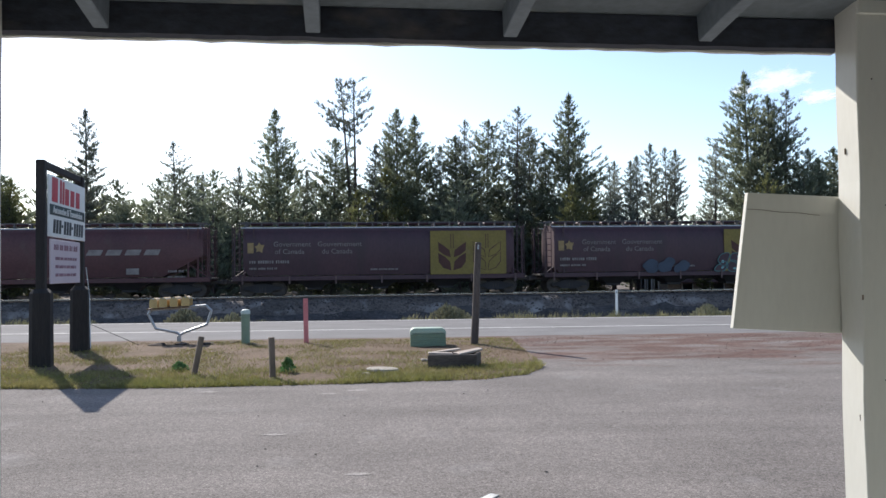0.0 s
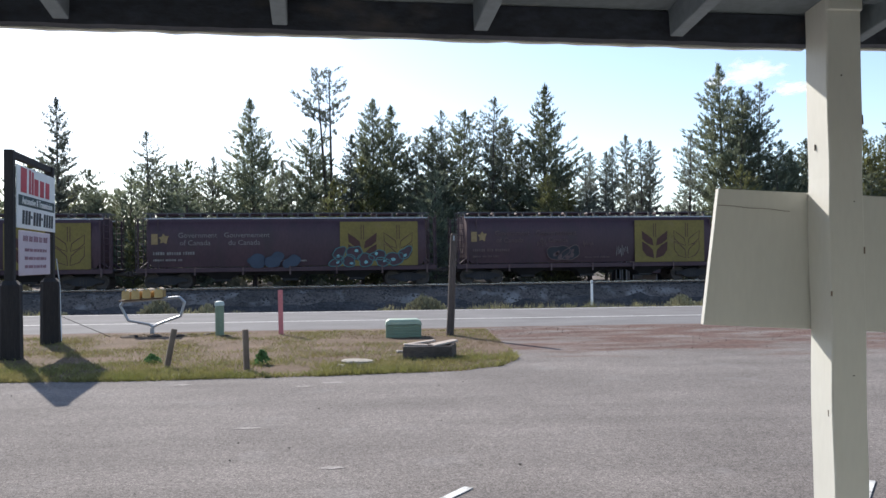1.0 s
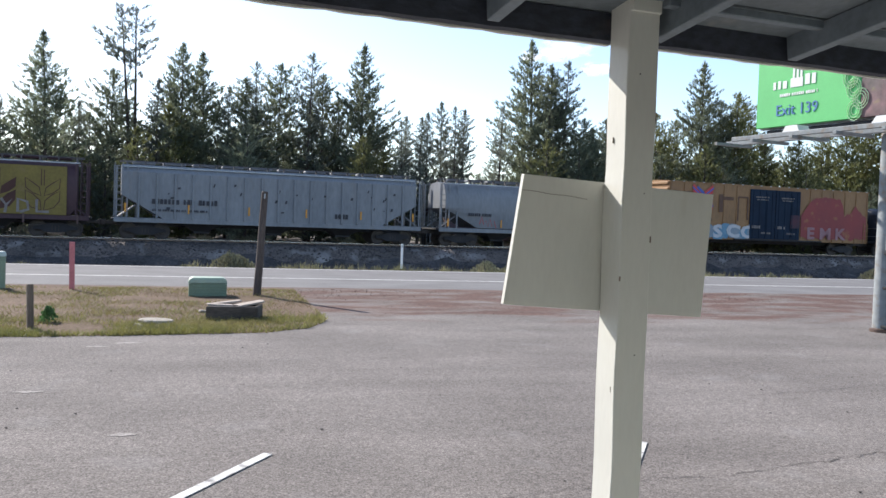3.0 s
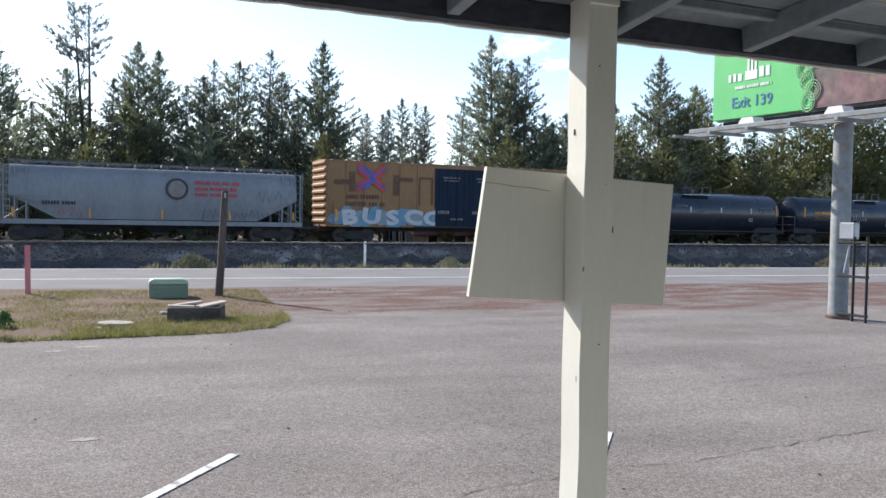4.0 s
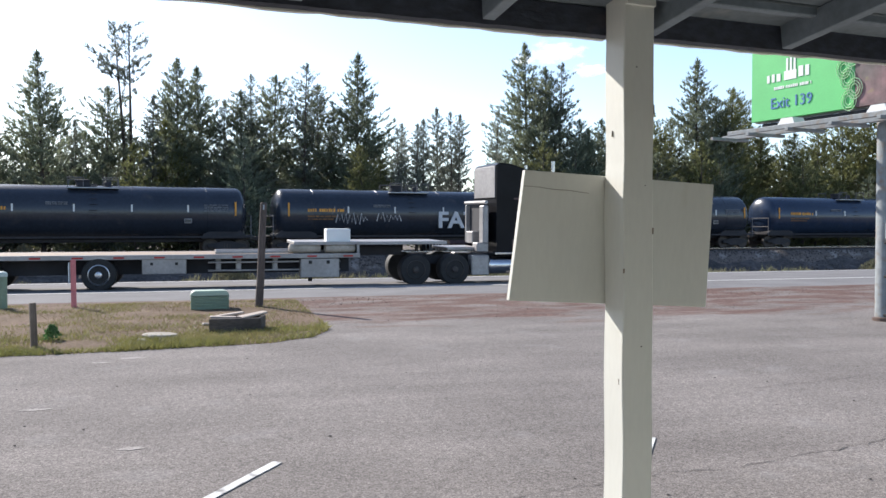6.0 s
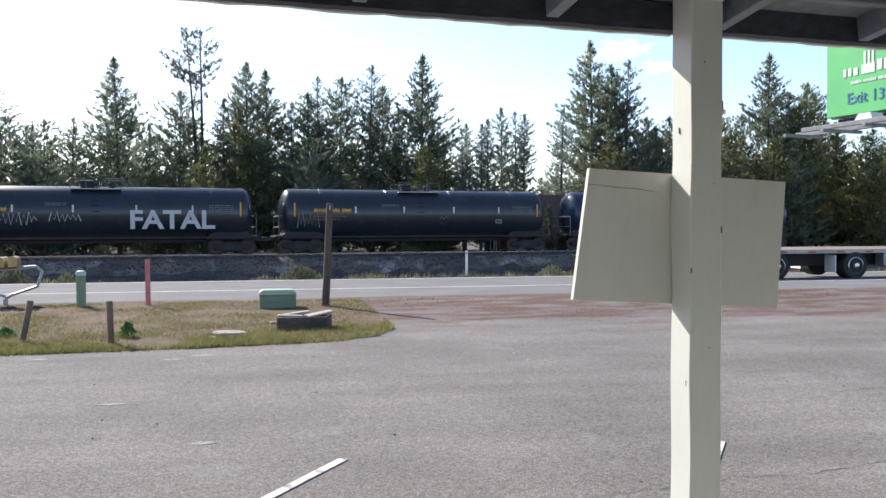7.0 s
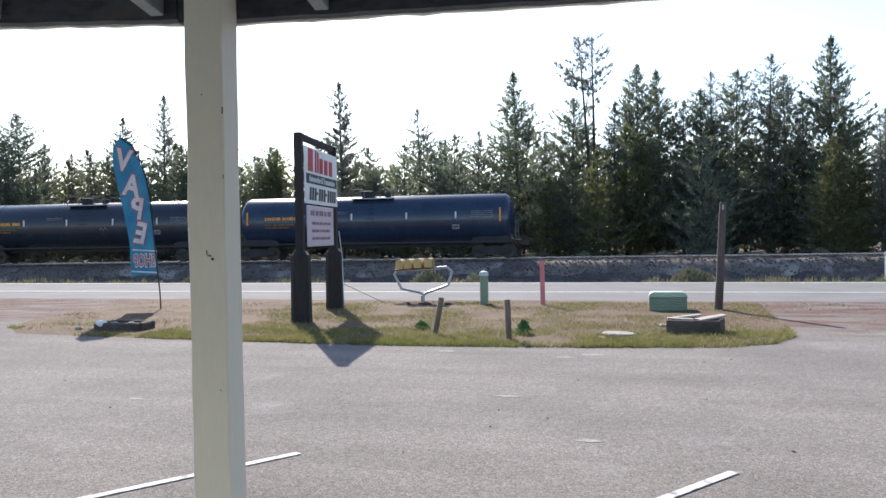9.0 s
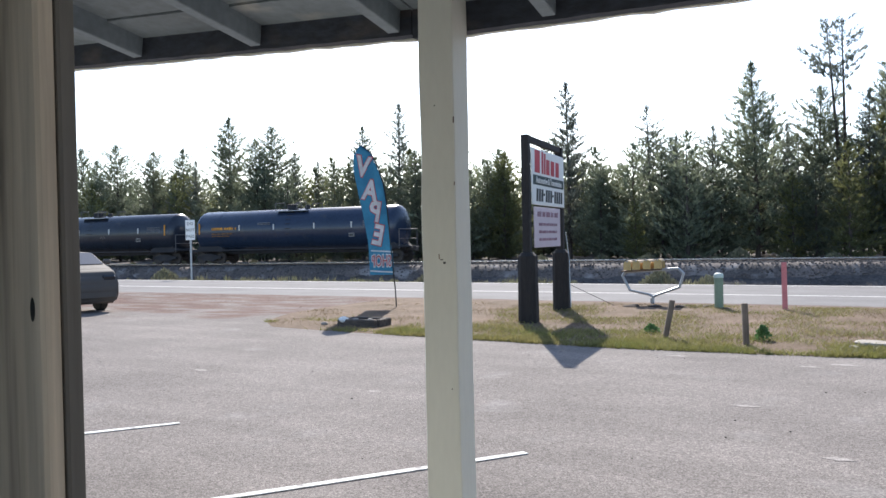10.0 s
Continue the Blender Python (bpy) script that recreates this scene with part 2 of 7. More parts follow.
# road
road_xs = steps((-400, -100, 6), (-100, 100, 50), (100, 400, 6))
sheet(road_xs, steps((ROAD_NEAR, ROAD_FAR, 6)), lambda x, y: road_z(y), "road", M_asphalt_road, "worn grey two-lane asphalt highway")
for y, w, name in ((24.5, 0.13, "edge line"), (32.2, 0.13, "far edge line")):
    sheet(road_xs, [y - w, y + w], lambda x, y: road_z(y), "road_edge_line", M_line, "white painted edge line on the highway", lift=0.006)

# parking lot, with red cinder gravel strewn over its outer margin
M_lot = mat("parking lot asphalt", (0.222, 0.2, 0.186), (0.175, 0.158, 0.147), 0.5, 0.97, bump=0.006, fine=85, spread=0.5, dirt=(0.25, 0.235, 0.225), dirt_amount=0.3, spec=0.12)


def cinder_over(m):
    """Red cinder grit and tyre-swept dust towards the road, in a ragged band."""
    t = m.node_tree
    n, link = t.nodes, t.links.new
    p = n["Principled BSDF"]
    old = p.inputs["Base Color"].links[0].from_socket
    geo = n.new("ShaderNodeTexCoord")
    sep = n.new("ShaderNodeSeparateXYZ")
    link(geo.outputs["Object"], sep.inputs[0])
    mp = n.new("ShaderNodeMapping")
    mp.inputs["Scale"].default_value = (0.5, 1.0, 1.0)
    link(geo.outputs["Object"], mp.inputs[0])
    nz = n.new("ShaderNodeTexNoise")
    nz.inputs["Scale"].default_value, nz.inputs["Detail"].default_value = 0.75, 9
    link(mp.outputs[0], nz.inputs["Vector"])
    a = n.new("ShaderNodeMath")
    a.operation = "MULTIPLY_ADD"
    link(nz.outputs[0], a.inputs[0])
    a.inputs[1].default_value = 7.0
    link(sep.outputs[1], a.inputs[2])
    r = n.new("ShaderNodeMapRange")
    r.inputs[1].default_value, r.inputs[2].default_value = 17.2, 18.6
    link(a.outputs[0], r.inputs[0])
    fade = n.new("ShaderNodeMapRange")
    fade.inputs[1].default_value, fade.inputs[2].default_value = 19.6, 18.9
    link(sep.outputs[1], fade.inputs[0])
    mu = n.new("ShaderNodeMath")
    mu.operation = "MULTIPLY"
    link(r.outputs[0], mu.inputs[0])
    streak = n.new("ShaderNodeTexNoise")
    streak.inputs["Scale"].default_value, streak.inputs["Detail"].default_value = 1.5, 10
    link(mp.outputs[0], streak.inputs["Vector"])
    sr = n.new("ShaderNodeMapRange")
    sr.inputs[1].default_value, sr.inputs[2].default_value, sr.inputs[3].default_value = 0.36, 0.56, 0.15
    link(streak.outputs[0], sr.inputs[0])
    link(sr.outputs[0], mu.inputs[1])
    fine = n.new("ShaderNodeTexNoise")
    fine.inputs["Scale"].default_value = 9
    fine.inputs["Detail"].default_value = 8
    link(geo.outputs["Object"], fine.inputs["Vector"])
    red = n.new("ShaderNodeMix")
    red.data_type = "RGBA"
    link(fine.outputs[0], red.inputs["Factor"])
    red.inputs["A"].default_value, red.inputs["B"].default_value = (0.062, 0.036, 0.03, 1), (0.21, 0.14, 0.12, 1)
    mx = n.new("ShaderNodeMix")
    mx.data_type = "RGBA"
    link(mu.outputs[0], mx.inputs["Factor"])
    link(old, mx.inputs["A"])
    link([o for o in red.outputs if o.type == "RGBA"][0], mx.inputs["B"])
    col = [o for o in mx.outputs if o.type == "RGBA"][0]

    def times(col, fac, lo, hi, f0, f1):
        mr = n.new("ShaderNodeMapRange")
        for k, v in enumerate((lo, hi, f0, f1)):
            mr.inputs[k + 1].default_value = v
        link(fac, mr.inputs[0])
        cc = n.new("ShaderNodeCombineColor")
        for k in range(3):
            link(mr.outputs[0], cc.inputs[k])
        mm = n.new("ShaderNodeMix")
        mm.data_type, mm.blend_type = "RGBA", "MULTIPLY"
        mm.inputs["Factor"].default_value = 1.0
        link(col, mm.inputs["A"])
        link(cc.outputs[0], mm.inputs["B"])
        return [o for o in mm.outputs if o.type == "RGBA"][0]

    # stones of the aggregate, two sizes, and swept bands along the driving way
    for sc, lo, hi in ((38, 0.84, 1.15), (85, 0.86, 1.14)):
        vo = n.new("ShaderNodeTexVoronoi")
        vo.inputs["Scale"].default_value = sc
        link(geo.outputs["Object"], vo.inputs["Vector"])
        sx = n.new("ShaderNodeSeparateColor")
        link(vo.outputs["Color"], sx.inputs[0])
        col = times(col, sx.outputs[0], 0, 1, lo, hi)
    mb = n.new("ShaderNodeMapping")
    mb.inputs["Scale"].default_value = (0.16, 1.1, 1.0)
    mb.inputs["Rotation"].default_value = (0, 0, 0.12)
    link(geo.outputs["Object"], mb.inputs[0])
    band = n.new("ShaderNodeTexNoise")
    band.inputs["Scale"].default_value, band.inputs["Detail"].default_value = 1.4, 7
    link(mb.outputs[0], band.inputs["Vector"])
    col = times(col, band.outputs[0], 0.3, 0.7, 0.9, 1.1)
    link(col, p.inputs["Base Color"])


cinder_over(M_lot)
sheet(steps((-60, 60, 60)), steps((-12, 20.2, 24)), lambda x, y: road_z(y), "parking_lot", M_lot, "worn grey asphalt parking lot with red cinder grit", lift=0.008)
for k, (x, y, ln) in enumerate(((-6.0, 5.42, 2.3), (-2.68, 5.82, 5.0), (0.44, 5.95, 4.6), (3.32, 5.86, 4.6))):
    a = radians(236.0)
    c = Vector((x, y, 0.0)) + Vector((math.cos(a), math.sin(a), 0)) * ln / 2
    bm = box(B(), (0, 0, 0.014), (ln, 0.07, 0.006))
    solid("parking_stripe", bm, M_line, "worn white painted stripe on the parking lot", group="parking stripes", m=pose(c.x, c.y, 0, 0, 0, 56), kind="structure")

# loose stones on the bank
stn = random.Random(23)
sv, sf = [], []
octa = [(1, 0, 0), (-1, 0, 0), (0, 1, 0), (0, -1, 0), (0, 0, 1), (0, 0, -1)]
otri = [(0, 2, 4), (2, 1, 4), (1, 3, 4), (3, 0, 4), (2, 0, 5), (1, 2, 5), (3, 1, 5), (0, 3, 5)]
for k in range(11000):
    s, o = stn.uniform(-75, 55), stn.uniform(-5.0, -1.2)
    q = track_point(s, o)
    prof_z = 0.02 if o > -1.9 else 0.02 - 0.58 * (-1.9 - o)
    q.z = max(prof_z, ground_z(q.x, q.y)) + 0.01
    r = stn.uniform(0.03, 0.09)
    i = len(sv)
    sv += [tuple(q + Vector(c) * r * stn.uniform(0.6, 1.2)) for c in octa]
    sf += [tuple(i + j for j in t) for t in otri]
me = bpy.data.meshes.new("bank_stones")
me.from_pydata(sv, [], sf)
me.materials.append(mat("bank stone", (0.145, 0.128, 0.12), (0.07, 0.062, 0.06), 1.5, 0.95, fine=3, spread=0.5, spec=0.2))
tagged(new("bank_stones", me), "loose grey ballast stones on the railway bank", "stones", kind="stuff")

# loose red cinders on the outer margin of the lot
gv, gf = [], []
for k in range(8000):
    x, y = stn.uniform(-24, 22), 19.75 - abs(stn.gauss(0, 1.9))
    if y < 14 or noise.noise((x * 0.3, y * 0.9, 5)) < stn.uniform(-0.45, 0.25) or -13.0 < x < 1.9:
        continue
    r = stn.uniform(0.004, 0.011) * (0.5 + stn.random())
    i = len(gv)
    gv += [(x + c[0] * r * stn.uniform(0.6, 1.3), y + c[1] * r * stn.uniform(0.6, 1.3), 0.012 + r * 0.3 + c[2] * r * 0.7) for c in octa]
    gf += [tuple(i + j for j in t) for t in otri]
me = bpy.data.meshes.new("cinder_grit")
me.from_pydata(gv, [], gf)
me.materials.append(mat("red cinder", (0.2, 0.125, 0.105), (0.1, 0.062, 0.054), 2.5, 0.95, fine=3, spread=0.5, spec=0.1))
tagged(new("cinder_grit", me), "loose red cinder grit along the road margin", "gravel", kind="stuff")

# cracks, pale scuffs and dead leaves on the asphalt
M_crack = mat("crack shadow", (0.085, 0.078, 0.075), (0.06, 0.055, 0.053), 6, 0.95)
M_scuff = mat("pale scuff", (0.34, 0.31, 0.29), (0.235, 0.215, 0.2), 30, 0.95, fine=90, spread=0.4)
crk = random.Random(19)
for pts in (((1.7, 4.75), (2.9, 5.0), (3.5, 4.97), (4.4, 5.18), (5.5, 5.36), (7.0, 5.2)), ((-5.95, 8.9), (-5.8, 7.25), (-5.55, 6.1), (-5.7, 5.0)), ((-12.2, 9.2), (-11.7, 8.6), (-9.8, 7.55), (-8.2, 7.4)), ((-4.3, 8.95), (-3.8, 9.45), (-3.2, 9.6)),
            ((2.6, 13.0), (3.6, 11.9), (5.2, 11.0), (7.0, 10.6)), ((5.4, 7.4), (6.6, 7.6), (8.6, 8.0))):
    b = B()
    prev = None
    for (ax, ay), (cx, cy) in zip(pts, pts[1:]):
        n = max(2, int(math.hypot(cx - ax, cy - ay) / 0.09))
        for k in range(n):
            t = k / n
            x, y = ax + (cx - ax) * t + crk.gauss(0, 0.022), ay + (cy - ay) * t + crk.gauss(0, 0.022)
            w = crk.uniform(0.001, 0.006)
            cur = (b.verts.new((x, y - w, 0.0125)), b.verts.new((x, y + w, 0.0125)))
            if prev:
                b.faces.new((prev[0], cur[0], cur[1], prev[1]))
            prev = cur
    solid("asphalt_crack", b, M_crack, "thin winding crack in the asphalt", group="asphalt cracks", kind="structure")
b = B()
for k in range(9):
    x, y, r = (crk.uniform(-9, 7), crk.uniform(4.6, 11.6), crk.uniform(0.02, 0.08)) if k > 3 else ((-1.55, 8.3, 0.09), (-0.95, 11.3, 0.12), (-3.0, 11.35, 0.11), (-1.3, 11.0, 0.1))[k]
    m = 17
    b.faces.new([b.verts.new((x + r * 1.7 * crk.uniform(0.45, 1.1) * math.cos(2 * math.pi * i / m), y + r * 0.8 * crk.uniform(0.35, 1.1) * math.sin(2 * math.pi * i / m), 0.0115)) for i in range(m)])
solid("asphalt_scuffs", b, M_scuff, "pale scuffs and dust marks on the asphalt", kind="stuff")
b = B()
for k in range(60):
    x, y = crk.uniform(-9, 8), crk.uniform(4.3, 11.4)
    r = crk.uniform(0.004, 0.011)
    bmesh.ops.create_icosphere(b, subdivisions=1, radius=r, matrix=Matrix.Translation((x, y, 0.012 + r * 0.3)) @ Matrix.Diagonal((1.4, 1, 0.5, 1)))
solid("pebbles", b, M_crack, "dark pebbles and crumbs on the asphalt", "pebbles", kind="stuff")

# ---- porch of the building ----
YAW = 5.7
BLD = pose(0, 0, 0, 0, 0, YAW)      # the building's axes


def bpt(x, y, z):
    return BLD @ Vector((x, y, z))


def bpose(x, y, z, rx=0, ry=0, rz=0):
    return BLD @ pose(x, y, z, rx, ry, rz)


BEAM_Y = 2.58            # outer beam's inner face, in the building's axes

solid("wall_front", prism(B(), [(-6, 0), (-0.692, 0), (-0.692, 2.1), (1.5, 2.1), (1.5, 0), (6, 0), (6, 2.75), (-6, 2.75)], 0.46, 0.60), mat("grey siding", (0.42, 0.44, 0.40), (0.36, 0.38, 0.35), 3, 0.8, bump=0.003, fine=20, stretch=(0.3, 1, 3)), "pale grey wooden front wall with a wide doorway", kind="structure", m=BLD)
M_room = mat("room plaster", (0.5, 0.47, 0.42), (0.45, 0.42, 0.38), 1, 0.9)
for name, c, s in (("wall_west", (-3.2, -1.75, 1.35), (0.12, 4.4, 2.7)), ("wall_east", (3.2, -1.75, 1.35), (0.12, 4.4, 2.7)), ("ceiling_room", (0, -1.75, 2.76), (12, 4.4, 0.1)), ("floor", (0, -1.75, 0.06), (12, 4.4, 0.1))):
    solid(name, box(B(), c, s), M_room, "plain plaster of the room behind the doorway", kind="structure", m=BLD)
# out of view; the opening is added to brighten casing, post and board
solid("wall_back", prism(B(), [(-6, 0), (6, 0), (6, 0.5), (-2.8, 0.5), (-2.8, 2.4), (2.8, 2.4), (2.8, 0.5), (6, 0.5), (6, 2.7), (-6, 2.7)], -4.06, -3.94), M_room, "unseen plain back wall with an opening added to let daylight in", kind="structure", m=BLD)
solid("porch_slab", box(B(), (0, 1.6, 0.04), (12, 2.0, 0.08), 0.01), mat("porch concrete", (0.34, 0.33, 0.31), (0.28, 0.27, 0.25), 1, 0.85, bump=0.004, fine=25), "grey concrete porch slab before the doorway", kind="structure", m=BLD)
trim = thing("door_trim", "weathered pale wooden casing beside the doorway", "door casing", m=BLD, kind="structure")
part("casing", box(B(), (-0.5755, 0.504, 1.08), (0.073, 0.02, 2.06), 0.003), M_jamb, trim)
part("stop", box(B(), (-0.5455, 0.523, 1.08), (0.018, 0.018, 2.06), 0.002), mat("dark casing edge", (0.2, 0.19, 0.18), (0.13, 0.122, 0.115), 4, 0.8, bump=0.002, fine=25, stretch=(3, 3, 0.2)), trim, "dark grey edge strip")
part("knot", moved(lathe(B(), [(0, 0.006), (0.002, 0.004)], 12, "Y"), Matrix.Translation((-0.550, 0.4935, 1.605)) @ Matrix.Diagonal((0.45, 1, 1.7, 1))), M_black, trim, "dark knot hole")
part("outer_board", box(B(), (-0.6525, 0.512, 1.08), (0.08, 0.03, 2.06), 0.003), mat("red trim", (0.17, 0.05, 0.04), None, 4, 0.7, bump=0.002), trim, "dark red trim board")

# porch roof: ceiling boards, rafters, beam
SLOPE = 0.13
WEST_RISE = 0.0387      # the western bay climbs towards its end


def roof_z(y):
    return 2.425 + SLOPE * (2.6 - y)


bm = B()
rngp = random.Random(11)
y = 0.5
while y < 2.62:
    w = 0.186
    dz = rngp.uniform(-0.004, 0.004)
    box(bm, (2.44, y + w / 2, roof_z(y + w / 2) + 0.012 + dz), (7.32, w - 0.005, 0.022), 0.002, (-math.degrees(math.atan(SLOPE)), 0, 0))
    box(bm, (-3.06, y + w / 2, roof_z(y + w / 2) + 0.012 + dz + WEST_RISE * 1.835), (3.67, w - 0.005, 0.022), 0.002, (-math.degrees(math.atan(SLOPE)), math.degrees(WEST_RISE), 0))
    y += w
solid("ceiling_porch", bm, M_grey_ceiling, "grey painted board ceiling of the porch", kind="structure", m=BLD)
bm = box(B(), (2.55, 1.6, 2.64), (7.5, 2.6, 0.03), 0, (-math.degrees(math.atan(SLOPE)), 0, 0))
box(bm, (-3.15, 1.6, 2.64 + WEST_RISE * 1.925), (3.9, 2.6, 0.03), 0, (-math.degrees(math.atan(SLOPE)), math.degrees(WEST_RISE), 0))
solid("porch_roof", bm, mat("roof felt", (0.06, 0.06, 0.06), (0.045, 0.045, 0.045), 1, 0.9), "dark felt roof over the porch", kind="structure", m=BLD)
bm = B()
rafter_dir = -math.degrees(math.atan(SLOPE))
for x in (-3.62, -3.02, -2.43, -1.87, -1.28, -0.735, -0.118, 0.495, 1.129, 1.76, 2.39, 3.0, 3.6, 4.2):
    r = solid("rafter", box(B(), (0, 0, 0), (0.045, 2.05, 0.092), 0.003), M_grey_rafter, "grey painted rafter under the porch ceiling", group="porch rafters", kind="structure",
              m=bpose(x, 1.525, roof_z(1.525) - 0.046 + WEST_RISE * max(0.0, -1.225 - x) + (0.012 if x < -1.225 else 0.0), rafter_dir, 0, rngp.uniform(-0.5, 0.5)))


def wavy_board(x0, x1, y0, y1, z0, z1, amp, rise=0.0, seed=1):
    """A board along x with an uneven, worn lower edge."""
    b = B()
    rg = random.Random(seed)
    n = max(4, int((x1 - x0) / 0.06))
    ring = []
    for k in range(n + 1):
        x = x0 + (x1 - x0) * k / n
        lift = rise * k / n
        e = z0 + lift + rg.uniform(-amp, amp)
        ring.append([b.verts.new((x, y0, e)), b.verts.new((x, y1, e)), b.verts.new((x, y1, z1 + lift)), b.verts.new((x, y0, z1 + lift))])
    for u, v in zip(ring, ring[1:]):
        for i in range(4):
            j = (i + 1) % 4
            b.faces.new((u[i], v[i], v[j], u[j]))
    b.faces.new(ring[0])
    b.faces.new(ring[-1][::-1])
    bmesh.ops.recalc_face_normals(b, faces=b.faces)
    return b


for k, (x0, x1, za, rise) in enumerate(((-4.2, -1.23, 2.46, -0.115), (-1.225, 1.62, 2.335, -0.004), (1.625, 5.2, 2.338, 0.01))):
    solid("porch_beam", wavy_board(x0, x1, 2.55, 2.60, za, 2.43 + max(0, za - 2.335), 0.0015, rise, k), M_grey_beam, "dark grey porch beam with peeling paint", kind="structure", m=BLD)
    solid("porch_fascia", wavy_board(x0, x1, 2.602, 2.622, za - 0.004, 2.44 + max(0, za - 2.335), 0.003, rise, k + 9), M_cream, "pale chipped fascia board along the porch edge", kind="structure", m=BLD)
solid("fascia_splinter", prism(B(), [(-1.2, 2.344), (-1.02, 2.335), (-1.16, 2.327), (-1.21, 2.33)], 2.606, 2.618), M_old_wood, "loose splinter hanging from the porch fascia", kind="structure", m=BLD)
solid("porch_header", box(B(), (3.3, 2.385, 2.47), (3.2, 0.04, 0.09), 0.004), M_grey_rafter, "pale grey header plank under the rafters", kind="structure", m=BLD)


def porch_post(x, y, w, label, chips=()):
    p = thing("porch_post", label, "post", "porch posts", bpose(x, y, 0.08))
    b = box(B(), (0, 0, 1.19), (w, w, 2.38), 0.004)
    bmesh.ops.subdivide_edges(b, edges=[e for e in b.edges if abs(e.verts[0].co.z - e.verts[1].co.z) > 1], cuts=40)
    for v in b.verts:
        v.co += Vector((noise.noise((v.co.x * 9, v.co.z * 5, x)), noise.noise((v.co.y * 9, v.co.z * 5, x + 3)), 0)) * 0.004
    part("shaft", b, M_cream, p)
    for face, u, z, cw, ch in chips:
        pos = (u * w, -w / 2 - 0.0005, z) if face == "front" else (-w / 2 - 0.0005, u * w, z)
        size = (cw, 0.004, ch) if face == "front" else (0.004, cw, ch)
        part("paint_chip", box(B(), pos, size, 0.0, (0, 4 * math.sin(z * 40), 0)), M_old_wood if ch > 0.01 else M_black, p, "small dark chip in the paint")
    return p


post_r = porch_post(1.641, 2.475, 0.12, "cream painted square wooden porch post with a signboard nailed behind",
                    (("front", 0.47, 1.565, 0.004, 0.022), ("front", -0.49, 1.43, 0.004, 0.016), ("side", 0.1, 1.9, 0.0015, 0.02), ("front", 0.1, 1.17, 0.005, 0.003), ("front", -0.1, 2.12, 0.004, 0.004), ("front", 0.2, 1.72, 0.003, 0.003), ("front", 0.49, 1.98, 0.003, 0.03), ("side", -0.3, 1.05, 0.003, 0.02)))
part("block", box(B(), (0.0, -0.066, 2.35), (0.118, 0.012, 0.05), 0.003), M_cream, post_r, "short cream bracket block at the top")
porch_post(-1.088, 2.49, 0.12, "chipped cream painted square wooden porch post",
           (("front", 0.15, 1.50, 0.008, 0.007), ("front", 0.0, 1.52, 0.003, 0.016), ("front", 0.07, 1.51, 0.01, 0.003), ("front", 0.49, 1.95, 0.003, 0.02), ("front", 0.48, 1.75, 0.002, 0.012), ("front", -0.05, 2.0, 0.003, 0.003), ("front", 0.3, 1.1, 0.003, 0.004)))

# plain board nailed behind the post
board = thing("signboard", "blank cream painted plywood board nailed behind the porch post", "signboard", m=bpose(1.638, 2.549, 1.606, 0, 3.0, 0.0))
b = prism(B(), [(-0.378, 0.226), (0.405, 0.232), (0.395, -0.224), (-0.415, -0.216)], -0.011, 0.011)
bmesh.ops.bevel(b, geom=list(b.edges), offset=0.0015, segments=1, affect="EDGES")
part("panel", b, M_cream, board)
b = B()
for k in range(12):
    box(b, (-0.37 + k * 0.021, -0.0115, 0.172 - k * 0.0006 + 0.0012 * math.sin(k)), (0.0215, 0.001, 0.0016))
part("crack", b, M_old_wood, board, "thin horizontal crack")


# ---- the train ----
TRAIN_SPEED = 22.42
M_car_under = mat("underframe grime", (0.036, 0.035, 0.04), (0.024, 0.024, 0.028), 1.5, 0.85, bump=0.004)
M_wheel = mat("wheel steel", (0.06, 0.05, 0.047), (0.038, 0.032, 0.03), 3, 0.6, 0.2)
M_walk = mat("dull galvanised grating", (0.16, 0.155, 0.16), (0.11, 0.105, 0.11), 2, 0.7, 0.3)
M_maroon = mat("maroon hopper paint", (0.062, 0.028, 0.037), (0.048, 0.022, 0.031), 0.5, 0.6, bump=0.003, fine=9, spread=0.15, stretch=(1, 1, 0.35), dirt=(0.042, 0.024, 0.028), dirt_amount=0.4)
M_bn = mat("oxide red hopper paint", (0.086, 0.031, 0.034), (0.066, 0.025, 0.029), 0.5, 0.6, bump=0.003, fine=9, spread=0.15, dirt=(0.08, 0.045, 0.042), dirt_amount=0.35)
M_yellow = mat("faded yellow panel", (0.2, 0.148, 0.028), (0.16, 0.118, 0.024), 0.8, 0.6, fine=9, dirt=(0.2, 0.14, 0.05), dirt_amount=0.35)
M_wheat = mat("brown wheat mark", (0.075, 0.028, 0.02), (0.06, 0.022, 0.017), 2, 0.7)
M_hop_grey = mat("grey hopper paint", (0.231, 0.245, 0.265), (0.190, 0.204, 0.224), 0.6, 0.55, fine=8, spread=0.1, stretch=(1, 1, 0.3), dirt=(0.2, 0.18, 0.17), dirt_amount=0.28)
M_tank = mat("black tank paint", (0.024, 0.03, 0.043), (0.017, 0.022, 0.032), 0.5, 0.26, fine=6, spread=0.12, dirt=(0.05, 0.048, 0.05), dirt_amount=0.3)
M_tank_blue = mat("dark blue tank paint", (0.022, 0.036, 0.068), (0.016, 0.028, 0.054), 0.5, 0.24, fine=6, spread=0.12, dirt=(0.045, 0.05, 0.06), dirt_amount=0.3)
M_box = mat("ochre boxcar paint", (0.31, 0.168, 0.07), (0.25, 0.132, 0.055), 0.5, 0.6, fine=8, spread=0.12, stretch=(1, 1, 0.3), dirt=(0.2, 0.11, 0.05), dirt_amount=0.35)
M_door = mat("navy boxcar door", (0.014, 0.028, 0.052), (0.011, 0.021, 0.04), 1, 0.75, spec=0.2)
